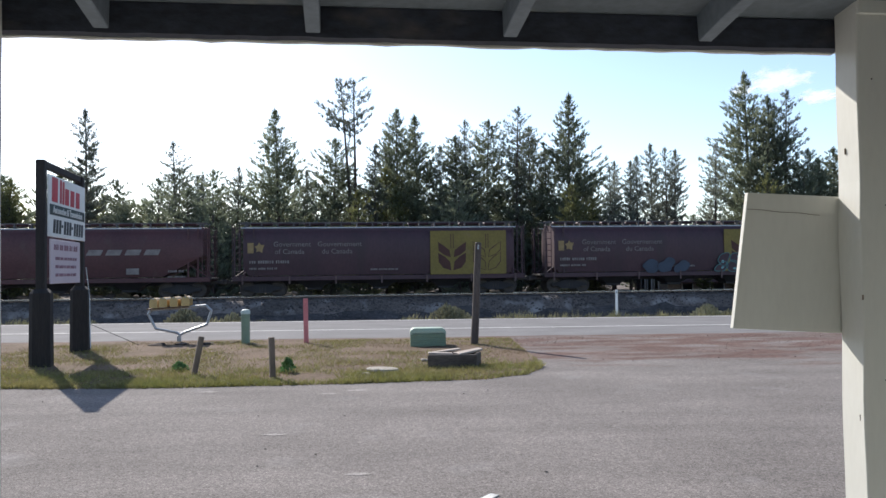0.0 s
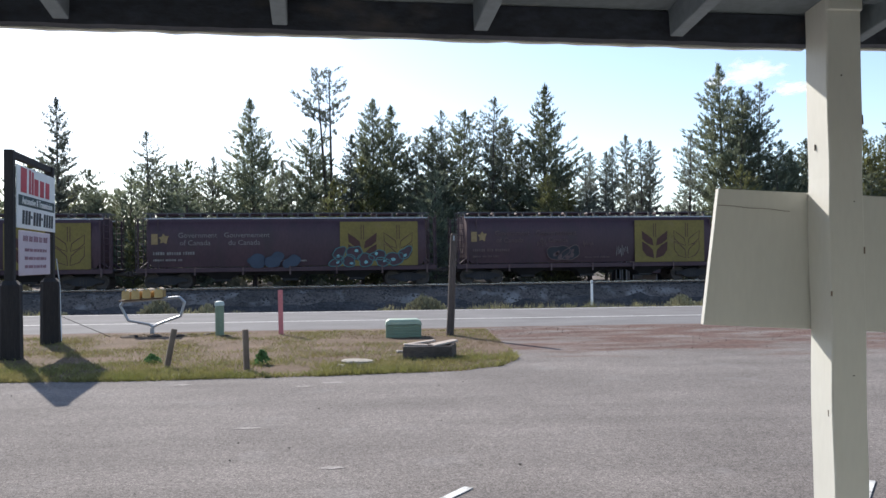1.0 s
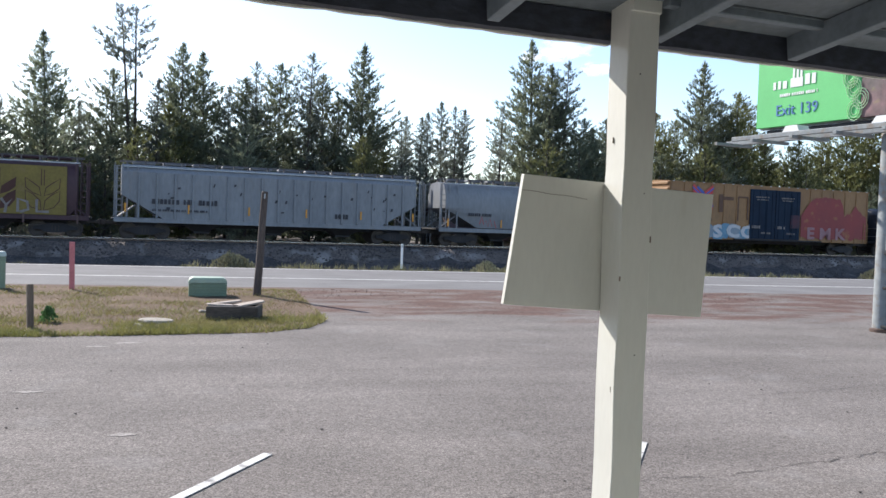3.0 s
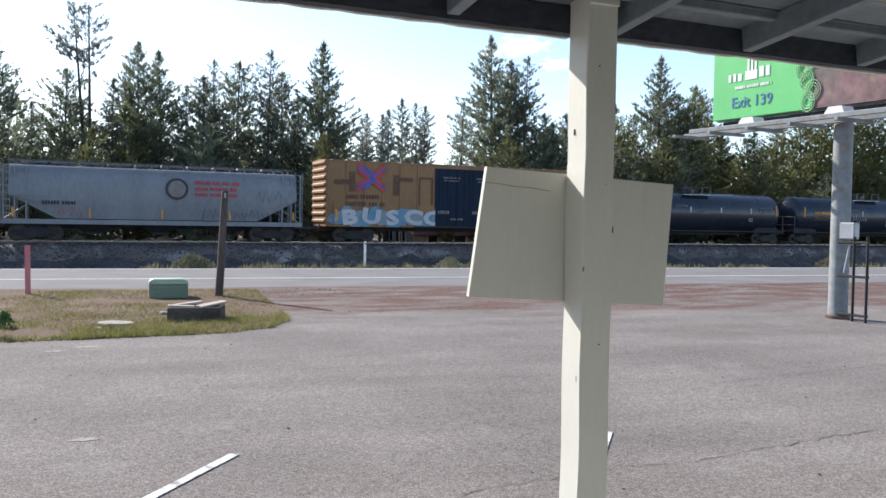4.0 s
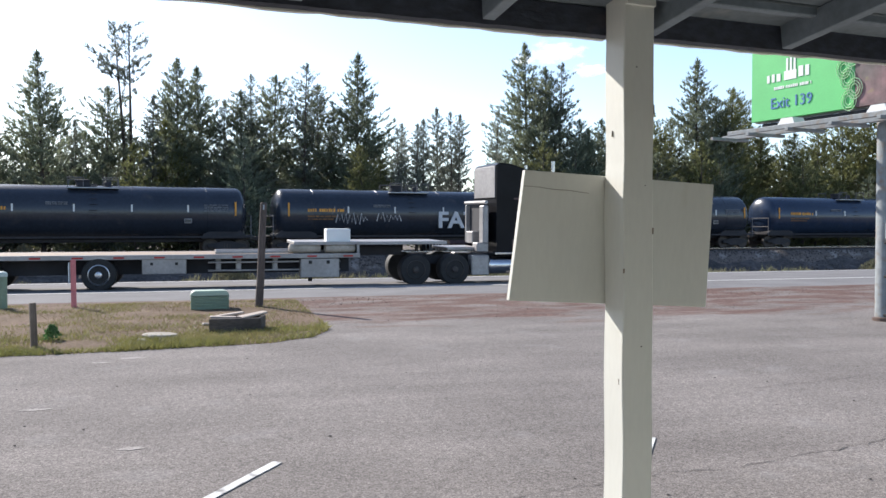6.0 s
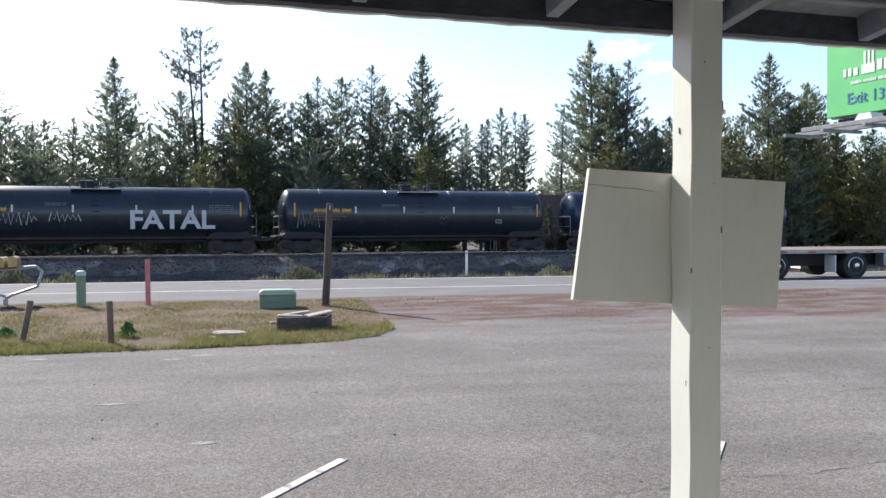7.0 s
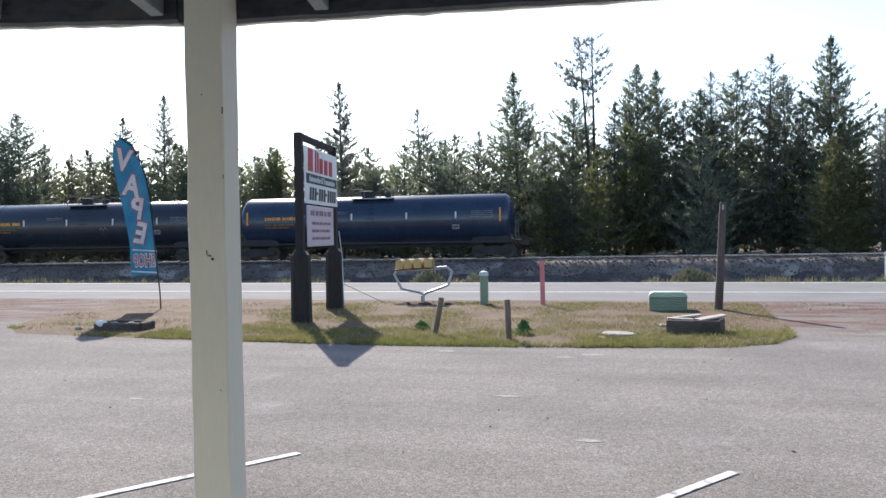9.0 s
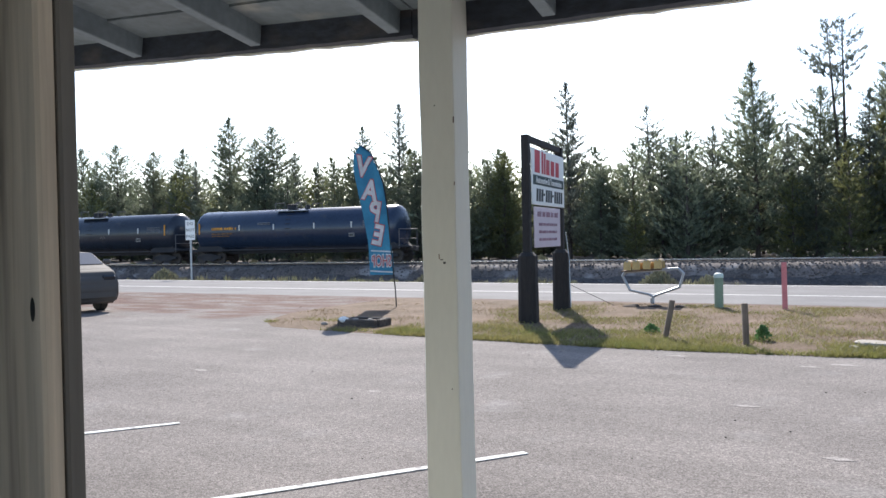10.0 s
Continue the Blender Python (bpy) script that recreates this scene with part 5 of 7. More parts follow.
part("cab", prism(B(), [(19.3, 0.98), (20.45, 0.98), (20.5, 1.98), (20.1, 2.62), (19.92, 2.84), (19.6, 3.13), (19.3, 3.34)], -1.13, 1.13), M_truck, TRUCK, "black cab with roof fairing")
b = prism(B(), [(20.4, 0.95), (21.85, 0.85), (21.88, 1.4), (21.72, 1.62), (20.4, 2.0)], -0.72, 0.72)
bmesh.ops.bevel(b, geom=[e for e in b.edges if abs(e.verts[0].co.x - e.verts[1].co.x) > 0.05 and min(v.co.z for v in e.verts) > 1], offset=0.1, segments=3, affect="EDGES")
part("hood", b, M_truck, TRUCK, "long black bonnet", True)
part("windscreen", box(B(), (20.31, 0, 2.3), (0.03, 2.0, 0.7), 0.01, (0, -32, 0)), M_glass, TRUCK, "dark windscreen")
part("roof_visor", box(B(), (19.9, 0, 2.95), (0.35, 1.9, 0.04), 0.01, (0, 12, 0)), M_alu, TRUCK, "pale sun visor")
for s in (-1, 1):
    part("side_window", box(B(), (19.85, s * 1.135, 2.25), (0.6, 0.02, 0.55), 0.05), M_glass, TRUCK, "dark side window")
    part("sleeper_light", box(B(), (18.2, s * 1.228, 2.27), (0.08, 0.02, 0.24), 0.01), M_white, TRUCK, "small pale marker light")
    part("door_bars", box(box(B(), (18.55, s * 1.224, 2.8), (1.0, 0.008, 0.06)), (18.2, s * 1.224, 1.35), (0.4, 0.008, 0.22)), M_letter_dim, TRUCK, "dim company writing bars")
    part("sill_trim", box(B(), (18.85, s * 1.225, 1.0), (2.9, 0.05, 0.07), 0.01), M_chrome, TRUCK, "chrome sill strip")
    b = lathe(B(), [(0, 0.06), (0.05, 0.115), (1.3, 0.115), (1.36, 0.06), (2.85, 0.06), (2.85, 0.045)], 16, "Z", (19.42, s * 1.25, 1.2))
    part("exhaust_pipe", b, M_chrome, TRUCK, "chrome exhaust stack", True)
    part("grab_handle", tube(B(), (19.62, s * 1.18, 1.3), (19.62, s * 1.18, 2.3), 0.02, seg=6), M_chrome, TRUCK)
    part("air_cleaner", lathe(B(), [(1.18, 0.08), (1.22, 0.15), (1.85, 0.15), (1.95, 0.08)], 18, "Z", (20.52, s * 0.98, 0)), M_chrome, TRUCK, "chrome air cleaner", True)
    part("fuel_tank", lathe(B(), [(17.2, 0.24), (17.24, 0.28), (19.08, 0.28), (19.12, 0.24)], 20, "X", (0, s * 0.98, 0.6)), M_chrome, TRUCK, "polished fuel tank", True)
    part("battery_box", box(B(), (16.9, s * 1.0, 0.62), (0.6, 0.45, 0.66), 0.03), M_alu, TRUCK, "bright side box")
    part("step_box", box(box(B(), (19.8, s * 1.02, 0.68), (0.8, 0.3, 0.34), 0.02), (19.8, s * 1.08, 0.36), (0.85, 0.22, 0.06), 0.01), M_alu, TRUCK, "bright step box")
    b = B()
    n = 12
    rows_f = []
    for k in range(n + 1):
        a = math.pi * k / n
        rows_f.append([b.verts.new((21.62 - 0.66 * math.cos(a), s * yy, 0.5 + 0.68 * math.sin(a))) for yy in (0.66, 1.2)])
    for u, v in zip(rows_f, rows_f[1:]):
        b.faces.new((u[0], u[1], v[1], v[0]))
    r = bmesh.ops.solidify(b, geom=b.faces[:], thickness=0.03)
    part("fender", b, M_truck, TRUCK, "black front wing", True)
    part("headlight", box(B(), (21.86, s * 0.88, 1.12), (0.12, 0.26, 0.26), 0.03), M_chrome, TRUCK, "headlight")
    b = bent(B(), [(20.2, s * 1.14, 2.75), (20.6, s * 1.42, 2.72), (20.62, s * 1.44, 1.98), (20.35, s * 1.14, 1.98)], 0.025, 6)
    box(b, (20.62, s * 1.46, 2.35), (0.08, 0.2, 0.62), 0.02)
    part("mirror", b, M_chrome, TRUCK, "chrome door mirror")
part("rack_plate", box(B(), (17.22, 0.1, 1.95), (0.06, 1.9, 1.3), 0.02), M_car_under, TRUCK, "dark plate behind the sleeper")
b = box(B(), (17.1, -0.95, 1.95), (0.2, 0.45, 1.25), 0.04)
box(b, (17.12, 0.9, 1.95), (0.16, 0.12, 1.3), 0.02)
box(b, (17.1, 0.2, 1.5), (0.3, 0.7, 0.4), 0.03)
tube(b, (17.12, -1.15, 2.68), (17.12, 1.15, 2.68), 0.06, seg=8)
part("headache_rack", b, M_alu, TRUCK, "aluminium headache rack with lockers")
part("deck_locker", box(box(B(), (16.6, 0.1, 1.15), (0.9, 1.9, 0.1), 0.02), (17.0, -0.9, 1.2), (0.4, 0.5, 0.3), 0.03), M_alu, TRUCK, "bright deck plate")
part("bumper", box(B(), (22.28, 0, 0.55), (0.1, 2.3, 0.4), 0.03), M_chrome, TRUCK, "chrome front bumper")
part("grille", box(B(), (21.88, 0, 1.15), (0.05, 0.7, 0.62), 0.02), M_chrome, TRUCK, "chrome grille")
# the tractor stands a little ahead of its fifth wheel
for o in TRUCK.children:
    if o.type == "MESH":
        for v in o.data.vertices:
            if v.co.x > 16.4:
                v.co.x += 0.28
# load on the front of the trailer
part("white_box", box(B(), (12.55, -0.75, 1.6), (0.75, 0.6, 0.42), 0.02), M_white, TRUCK, "white storage box on the raised deck")
for k in range(2):
    part("tarp_roll", lathe(B(), [(11.0 + k * 1.1, 0.08), (11.05 + k * 1.1, 0.15), (11.5 + k * 1.1, 0.17), (11.95 + k * 1.1, 0.14), (12.0 + k * 1.1, 0.06)], 12, "X", (0, -1.0, DZ + 0.17)), M_concrete_roll, TRUCK, "pale rolled tarpaulin", True)
part("front_locker", box(B(), (11.95, -0.98, 0.6), (1.2, 0.45, 0.6), 0.02), M_alu, TRUCK, "aluminium locker under the deck")
part("front_locker_latch", box(box(B(), (11.65, -1.215, 0.78), (0.1, 0.02, 0.1)), (12.2, -1.215, 0.78), (0.1, 0.02, 0.1)), M_black, TRUCK)
part("riser", box(B(), (13.15, 0, 1.18), (0.08, 2.4, 0.34), 0.01), M_alu, TRUCK, "riser of the front deck")

# ---- pines ----
M_bark = mat("pine bark", (0.1, 0.078, 0.066), (0.06, 0.048, 0.042), 3, 0.9, bump=0.02, fine=12, spread=0.3, per_object=0.2)
M_needle = mat("pine needles", (0.2, 0.224, 0.146), (0.145, 0.168, 0.116), 0.35, 0.65, fine=2.5, spread=0.35, per_object=0.25, trans=0.52)
M_needle_warm = mat("yellow-green needles", (0.2, 0.205, 0.082), (0.13, 0.142, 0.066), 0.35, 0.65, fine=2.5, spread=0.35, per_object=0.2, trans=0.52)
M_needle_blue = mat("grey-green thin needles", (0.21, 0.228, 0.182), (0.155, 0.174, 0.148), 0.35, 0.65, fine=2.5, spread=0.3, per_object=0.2, trans=0.52)


def pine(seed, H=14.0, base=0.1, width=0.2, shape=0.7, limbs=170, leaf=0.25, tuft=7, ragged=0.35, top_round=0.0, forks=1, step=0.15, bare_below=0.0):
    """Meshes of a pine: a tapered trunk with limbs, and a crown of short needles in tufts on upswept twigs."""
    rg = random.Random(seed)
    tb = B()
    lean = Vector((rg.uniform(-0.3, 0.3), rg.uniform(-0.3, 0.3), 0))

    def axis(z, f=0):
        k = z / H
        o = Vector((math.cos(f * 2.4), math.sin(f * 2.4), 0)) * (0.9 * k if f else 0)
        return lean * k * k + o + Vector((0, 0, z))

    for f in range(forks):
        pts = [axis(H * k / 8, f) for k in range(9)]
        for k in range(8):
            r0, r1 = 0.17 * (1 - k / 8) + 0.02, 0.17 * (1 - (k + 1) / 8) + 0.015
            tube(tb, pts[k], pts[k + 1], r0, r1, seg=7, caps=False)
    verts, faces = [], []

    def spray(p, way, size):
        """A tuft: thin pointed needles fanning out round a direction."""
        for _ in range(tuft):
            d = Vector((way.x + rg.gauss(0, 0.42), way.y + rg.gauss(0, 0.42), way.z + rg.gauss(0, 0.38))).normalized() * size * rg.uniform(0.6, 1.2)
            w = Vector((rg.gauss(0, 1), rg.gauss(0, 1), rg.gauss(0, 1)))
            side = d.cross(w).normalized() * size * 0.125
            q = p + Vector((rg.gauss(0, 0.05), rg.gauss(0, 0.05), rg.gauss(0, 0.04))) - d * 0.25
            i = len(verts)
            verts.extend((q - side, q + side, q + d))
            faces.append((i, i + 1, i + 2))

    for k in range(limbs):
        u = min(0.995, ((k + rg.random()) / limbs) ** 1.08)
        z = H * (base + (0.985 - base) * u)
        f = rg.randrange(forks)
        e = (1 - u) ** shape
        if top_round and u > 0.45:
            e = max(e, top_round * math.sqrt(max(0.0, 1 - ((u - 0.72) / 0.28) ** 2)))
        if u < 0.2:
            e *= 0.65 + 0.35 * u / 0.2
        a = rg.uniform(0, 2 * math.pi)
        lobes = 1 + 0.8 * ragged * noise.noise((2.2 * math.cos(a) + seed * 7.1, 2.2 * math.sin(a), z * 0.55))
        ln = max(0.16, H * width * e * lobes * (1 + rg.uniform(-ragged, ragged * 0.6)))
        if u < bare_below:
            if rg.random() < 0.8:
                continue
            ln *= 0.45
        out = Vector((math.cos(a), math.sin(a), 0))
        across = Vector((-out.y, out.x, 0))
        rise = rg.uniform(-0.14, 0.14) - 0.08 + 0.55 * u
        curl = rg.uniform(0.22, 0.5) * (1 - 0.5 * u)

        def along(t):
            return axis(z, f) + out * ln * t + Vector((0, 0, ln * (rise * t + curl * t * t)))

        if ln > (0.6 if step < 0.25 else 2.2):
            tube(tb, along(0), along(0.55), 0.032 * (1.25 - u), 0.018 * (1.2 - u), seg=3, caps=False)
            tube(tb, along(0.55), along(0.97), 0.018 * (1.2 - u), 0.005, seg=3, caps=False)
        n = max(3, int(ln / step))
        for q in range(n):
            t = 0.16 + 0.84 * (q + rg.random()) / n if ln > 0.7 else (q + rg.random()) / n
            reach = (0.34 * ln * (1.05 - t) + 0.07) * rg.choice((-1, 1)) * rg.random()
            p = along(t) + across * reach + Vector((0, 0, 0.35 * abs(reach) + rg.gauss(0, 0.02 + 0.015 * ln)))
            way = out * (0.35 + 0.45 * t) + across * (0.5 if reach > 0 else -0.5) * min(1.0, abs(reach) * 3) + Vector((0, 0, 0.8 + 0.4 * u))
            spray(p, way, leaf * (1 - 0.3 * max(0.0, u - 0.7) / 0.3))
    for f in range(forks):
        for j in range(7):
            spray(axis(H * (0.955 + 0.007 * j), f), Vector((0, 0, 1.5)), leaf * 0.8)
    cm = bpy.data.meshes.new("crown")
    cm.from_pydata([tuple(v) for v in verts], [], faces)
    tm = bpy.data.meshes.new("trunk")
    tb.to_mesh(tm)
    tb.free()
    tm.materials.append(M_bark)
    return tm, cm


# kinds: dense cone, dense broad, slim, thin-crowned, tall bare with tufted top, open and sparse, young dense
KINDS = {
    "cone": (pine(1, base=0.04, width=0.29, shape=0.74, limbs=290, tuft=6, leaf=0.31, step=0.16), M_needle),
    "cone2": (pine(9, base=0.04, width=0.25, shape=0.6, limbs=290, tuft=6, leaf=0.31, ragged=0.5, step=0.16), M_needle),
    "broad": (pine(2, base=0.03, width=0.27, shape=0.5, limbs=280, tuft=6, leaf=0.32, ragged=0.45, step=0.17), M_needle),
    "green": (pine(8, base=0.02, width=0.27, shape=0.55, limbs=280, tuft=6, leaf=0.32, ragged=0.4, step=0.17), M_needle_warm),
    "slim": (pine(3, base=0.08, width=0.165, shape=0.55, limbs=210, tuft=7, leaf=0.28, ragged=0.5), M_needle_blue),
    "thin": (pine(4, base=0.1, width=0.19, shape=0.55, limbs=150, tuft=6, leaf=0.28, ragged=0.65), M_needle_blue),
    "bare": (pine(5, base=0.2, width=0.085, shape=0.15, limbs=150, tuft=7, leaf=0.27, ragged=0.45, top_round=1.35, forks=2, bare_below=0.66), M_needle_blue),
    "round": (pine(6, base=0.05, width=0.26, shape=0.48, limbs=270, tuft=6, leaf=0.32, ragged=0.5, top_round=0.42, step=0.17), M_needle),
    "fill": (pine(12, base=0.01, width=0.3, shape=0.5, limbs=130, leaf=0.66, tuft=4, ragged=0.5, step=0.32), M_needle),
    "fill2": (pine(13, base=0.01, width=0.28, shape=0.6, limbs=130, leaf=0.66, tuft=4, ragged=0.55, step=0.32), M_needle_warm),
    "young": (pine(7, base=0.02, width=0.24, shape=0.9, limbs=150, leaf=0.4, ragged=0.3), M_needle_warm),
}
KIND_LABEL = {"cone": "tall dark green conical pine behind the railway", "cone2": "tall dark pine with a ragged crown behind the railway", "broad": "broad dense dark pine behind the railway",
              "green": "dense yellow-green pine behind the railway", "slim": "slim grey-green pine with short limbs", "thin": "thin sparse pine with open crown", "bare": "tall half-bare twin-stemmed pine with tufted top",
              "round": "full round-topped dark pine", "fill": "low dense dark pine in the thicket", "fill2": "low dense olive pine in the thicket", "young": "young bright green pine at the forest edge"}
for (tm, cm), mt in KINDS.values():
    cm.materials.append(mt)
tree_rng = random.Random(4)


def tree(kind, x, y, height, wide=1.0, label=""):
    (tm, cm), mt = KINDS[kind]
    t = thing("pine_tree", label or KIND_LABEL[kind], "pine tree", "pines", pose(x, y, -0.35, 0, 0, tree_rng.uniform(0, 360)))
    s = height / 14.0
    t.scale = (s * wide, s * wide, s)
    for n, me in (("trunk", tm), ("crown", cm)):
        o = new(n, me)
        o.parent = t
    return t


TREES_A = [("green", -33.6, 9.3), ("slim", -27.2, 15.0), ("round", -24.5, 7.9), ("thin", -20.1, 12.3), ("round", -18.3, 9.6), ("thin", -15.2, 10.2), ("cone", -11.8, 14.9), ("slim", -9.5, 9.9), ("round", -7.4, 12.4), ("bare", -5.6, 17.2),
           ("slim", -4.1, 11.9), ("cone2", -2.2, 14.8), ("cone", -0.5, 14.3), ("slim", 1.2, 11.8), ("cone2", 2.5, 12.6), ("thin", 3.3, 13.8), ("round", 5.0, 13.8), ("thin", 7.4, 14.9), ("broad", 8.6, 13.2), ("slim", 9.9, 11.5), ("cone", 11.7, 15.9)]
TREES_B = [("slim", 15.4, 10.4), ("slim", 17.3, 10.8), ("slim", 18.6, 11.8), ("thin", 19.8, 11.5), ("slim", 20.4, 11.3), ("thin", 23.7, 11.8), ("cone", 26.6, 17.6), ("cone2", 28.2, 15.7), ("thin", 29.5, 16.1), ("round", 31.3, 11.2), ("cone2", 32.3, 10.5), ("cone2", 33.6, 11.4),
           ("green", 38.7, 12.2), ("green", 40.2, 11.7), ("cone", 43.1, 17.1), ("cone2", 45.2, 13.8), ("green", 46.7, 14.7), ("green", 48.0, 13.7), ("green", 50.2, 10.6), ("green", 53.8, 10.7), ("green", 56.4, 12.0), ("green", 59.4, 13.1), ("green", 61.8, 14.2), ("green", 64.3, 14.6), ("green", 66.4, 14.9), ("green", 68.6, 14.5), ("green", 71.5, 14.8), ("green", 75.0, 14.0)]
TREES_C = [("round", -89.5, 13.7), ("cone2", -86.7, 12.0), ("round", -83.0, 13.6), ("round", -77.2, 12.4), ("slim", -73.9, 9.5), ("cone2", -72.1, 12.4), ("slim", -70.2, 10.9), ("cone2", -65.0, 15.2), ("round", -61.1, 12.6), ("broad", -58.7, 13.7), ("slim", -56.1, 10.8),
           ("slim", -53.1, 9.7), ("cone2", -51.1, 9.3), ("cone", -47.7, 12.8), ("slim", -43.4, 14.5), ("broad", -41.5, 10.0), ("round", -34.1, 8.6), ("green", -32.5, 9.2), ("round", -23.7, 7.6), ("slim", -17.5, 9.4), ("cone", -16.2, 8.3), ("green", -22.3, 7.0)]
for group_y, row in ((68, TREES_A), (68, TREES_B), (66, TREES_C)):
    for kind, x, top in row:
        y = group_y * (1 + tree_rng.uniform(-0.02, 0.05))
        k = y / group_y
        tree(kind, x * k, y, (top - 1.65) * k + 2.0)
tree("young", -19.2, 61, 5.4)
for kind, x, y, top in (("thin", 13.7, 61.0, 9.5), ("slim", 14.9, 60.6, 9.8), ("green", 12.5, 61.5, 7.2), ("green", 10.9, 61.0, 8.2), ("young", 20.3, 60.8, 4.2), ("green", 23.6, 61.5, 6.0)):
    tree(kind, x, y, top)
# denser, lower growth between and behind
for k in range(210):
    x = -100 + 185 * (k + tree_rng.random()) / 210
    y = tree_rng.uniform(62, 86)
    kk = y / 68
    if not (14.0 < x / kk < 29 and y < 77):
        tree(tree_rng.choice(("fill", "fill", "fill2") if x < 32 else ("fill2", "fill2", "fill")), x * kk, y, tree_rng.uniform(6.0, 10.5) * kk * (0.82 if 13 < x / kk < 26 else 1), 1.15)

# the deeper forest, past counting
rgw = random.Random(31)
wv, wf = [], []
for k in range(26000):
    x = rgw.uniform(-190, 170)
    y = rgw.uniform(92, 125)
    roof = 5.5 + 2.6 * noise.noise((x * 0.12, y * 0.12, 2)) + 3.0 * noise.noise((x * 0.45, y * 0.3, 6))
    if 16 < x * 68 / y < 28:
        roof *= 0.55
    z = roof * rgw.random() ** 0.8 - 0.3
    d = Vector((rgw.gauss(0, 1), rgw.gauss(0, 1), rgw.gauss(0.4, 0.8))).normalized() * rgw.uniform(0.5, 1.1)
    sd = d.cross(Vector((rgw.gauss(0, 1), rgw.gauss(0, 1), rgw.gauss(0, 1)))).normalized() * 0.28
    p = Vector((x, y, z))
    i = len(wv)
    wv += [tuple(p - sd), tuple(p + sd), tuple(p + d + sd), tuple(p + d)]
    wf.append((i, i + 1, i + 2, i + 3))
me = bpy.data.meshes.new("far_woods")
me.from_pydata(wv, [], wf)
me.materials.append(M_needle_blue)
tagged(new("far_woods", me), "dense dark pine forest further back", "forest", kind="stuff")

# sagebrush and dry shrubs on the bank
M_sage = mat("sagebrush leaves", (0.2, 0.195, 0.125), (0.14, 0.14, 0.09), 3, 0.8, spread=0.3, per_object=0.25, trans=0.2)


def shrub_mesh(seed, n=520, r=0.66, h=0.72):
    rg = random.Random(seed)
    v, f = [], []
    for _ in range(n):
        a, q = rg.uniform(0, 2 * math.pi), math.sqrt(rg.random())
        z = h * rg.random() ** 0.7
        w = r * math.sqrt(max(0.05, 1 - (z / h) ** 2 * 0.9))
        p = Vector((math.cos(a) * q * w, math.sin(a) * q * w, z * (1.1 - 0.35 * q)))
        d = Vector((p.x * 0.9, p.y * 0.9, 0.6 + rg.random())).normalized()
        s = d.cross(Vector((rg.gauss(0, 1), rg.gauss(0, 1), rg.gauss(0, 1)))).normalized() * 0.03
        i = len(v)
        ln = rg.uniform(0.05, 0.13) * (h / 0.7)
        v += [tuple(p - s), tuple(p + s), tuple(p + d * ln + s * 0.6), tuple(p + d * ln - s * 0.3)]
        f.append((i, i + 1, i + 2, i + 3))
    me = bpy.data.meshes.new("foliage")
    me.from_pydata(v, [], f)
    return me


SHRUBS = [shrub_mesh(50 + k) for k in range(3)]
for me in SHRUBS:
    me.materials.append(M_sage)
srng = random.Random(12)
for k in range(110):
    if k < 72:
        x, y = srng.uniform(-45, 46), srng.uniform(33.9, 38.5)
    else:
        s, o = srng.uniform(-70, 60), srng.uniform(5.0, 11.0)
        q = track_point(s, o)
        x, y = q.x, q.y
    sh = new("sagebrush", srng.choice(SHRUBS))
    sh.matrix_basis = pose(x, y, ground_z(x, y) - 0.04, 0, 0, srng.uniform(0, 360))
    sc = srng.uniform(0.6, 1.5) + (0.1 if k < 72 else 0)
    sh.scale = (sc, sc, sc * srng.uniform(0.7, 1.0))
    tagged(sh, "dusty grey-green sagebrush on the railway bank", "shrub", "sagebrush")

# dry grass tufts on the verge between highway and bank
rgv = random.Random(77)
vv, vf = [], []
for k in range(1500):
    x = rgv.uniform(-48, 46)
    y = 33.15 + abs(rgv.gauss(0, 1.3))
    if noise.noise((x * 0.22, y * 0.4, 9)) < rgv.uniform(-0.25, 0.35):
        continue
    z, hh = ground_z(x, y) - 0.02, rgv.uniform(0.12, 0.42)
    for _ in range(14):
        px, py = x + rgv.gauss(0, 0.12), y + rgv.gauss(0, 0.1)
        a = rgv.uniform(0, math.pi)
        w = 0.016
        i = len(vv)
        vv += [(px - w * math.cos(a), py - w * math.sin(a), z), (px + w * math.cos(a), py + w * math.sin(a), z), (px + rgv.gauss(0, 0.3 * hh), py + rgv.gauss(0, 0.3 * hh), z + hh * rgv.uniform(0.6, 1.1))]
        vf.append((i, i + 1, i + 2))
me = bpy.data.meshes.new("verge_grass")
me.from_pydata(vv, [], vf)
me.materials.append(mat("verge grass", (0.3, 0.275, 0.15), (0.2, 0.205, 0.1), 0.5, 0.8, fine=5, spread=0.35, trans=0.3))
tagged(new("verge_grass", me), "pale dry grass tufts on the verge below the railway bank", "grass", kind="stuff")

# ---- the grass island ----
NEAR_EDGE = [(-13.2, 16.6), (-12.9, 14.8), (-12.2, 13.3), (-11.2, 12.4), (-8.2, 12.05), (-6.0, 11.9), (-4.0, 11.75), (-1.3, 11.9), (0.8, 12.2), (1.5, 12.7), (1.85, 13.5), (1.95, 15.0)]


def near_edge(x):
    for (a, u), (b, v) in zip(NEAR_EDGE, NEAR_EDGE[1:]):
        if a <= x <= b:
            return u + (v - u) * (x - a) / (b - a) + 0.06 * noise.noise((x * 3, 0, 2))
    return 18.0


def island_z(x, y):
    e = min(y - near_edge(x), 19.9 - y, x + 13.25, 2.0 - x)
    return 0.014 + 0.012 * smooth(0, 0.9, e) + 0.02 * noise.noise((x * 1.1, y * 1.1, 0)) * smooth(0, 0.6, e) + 0.008 * noise.noise((x * 5, y * 5, 1)) * smooth(0, 0.5, e)


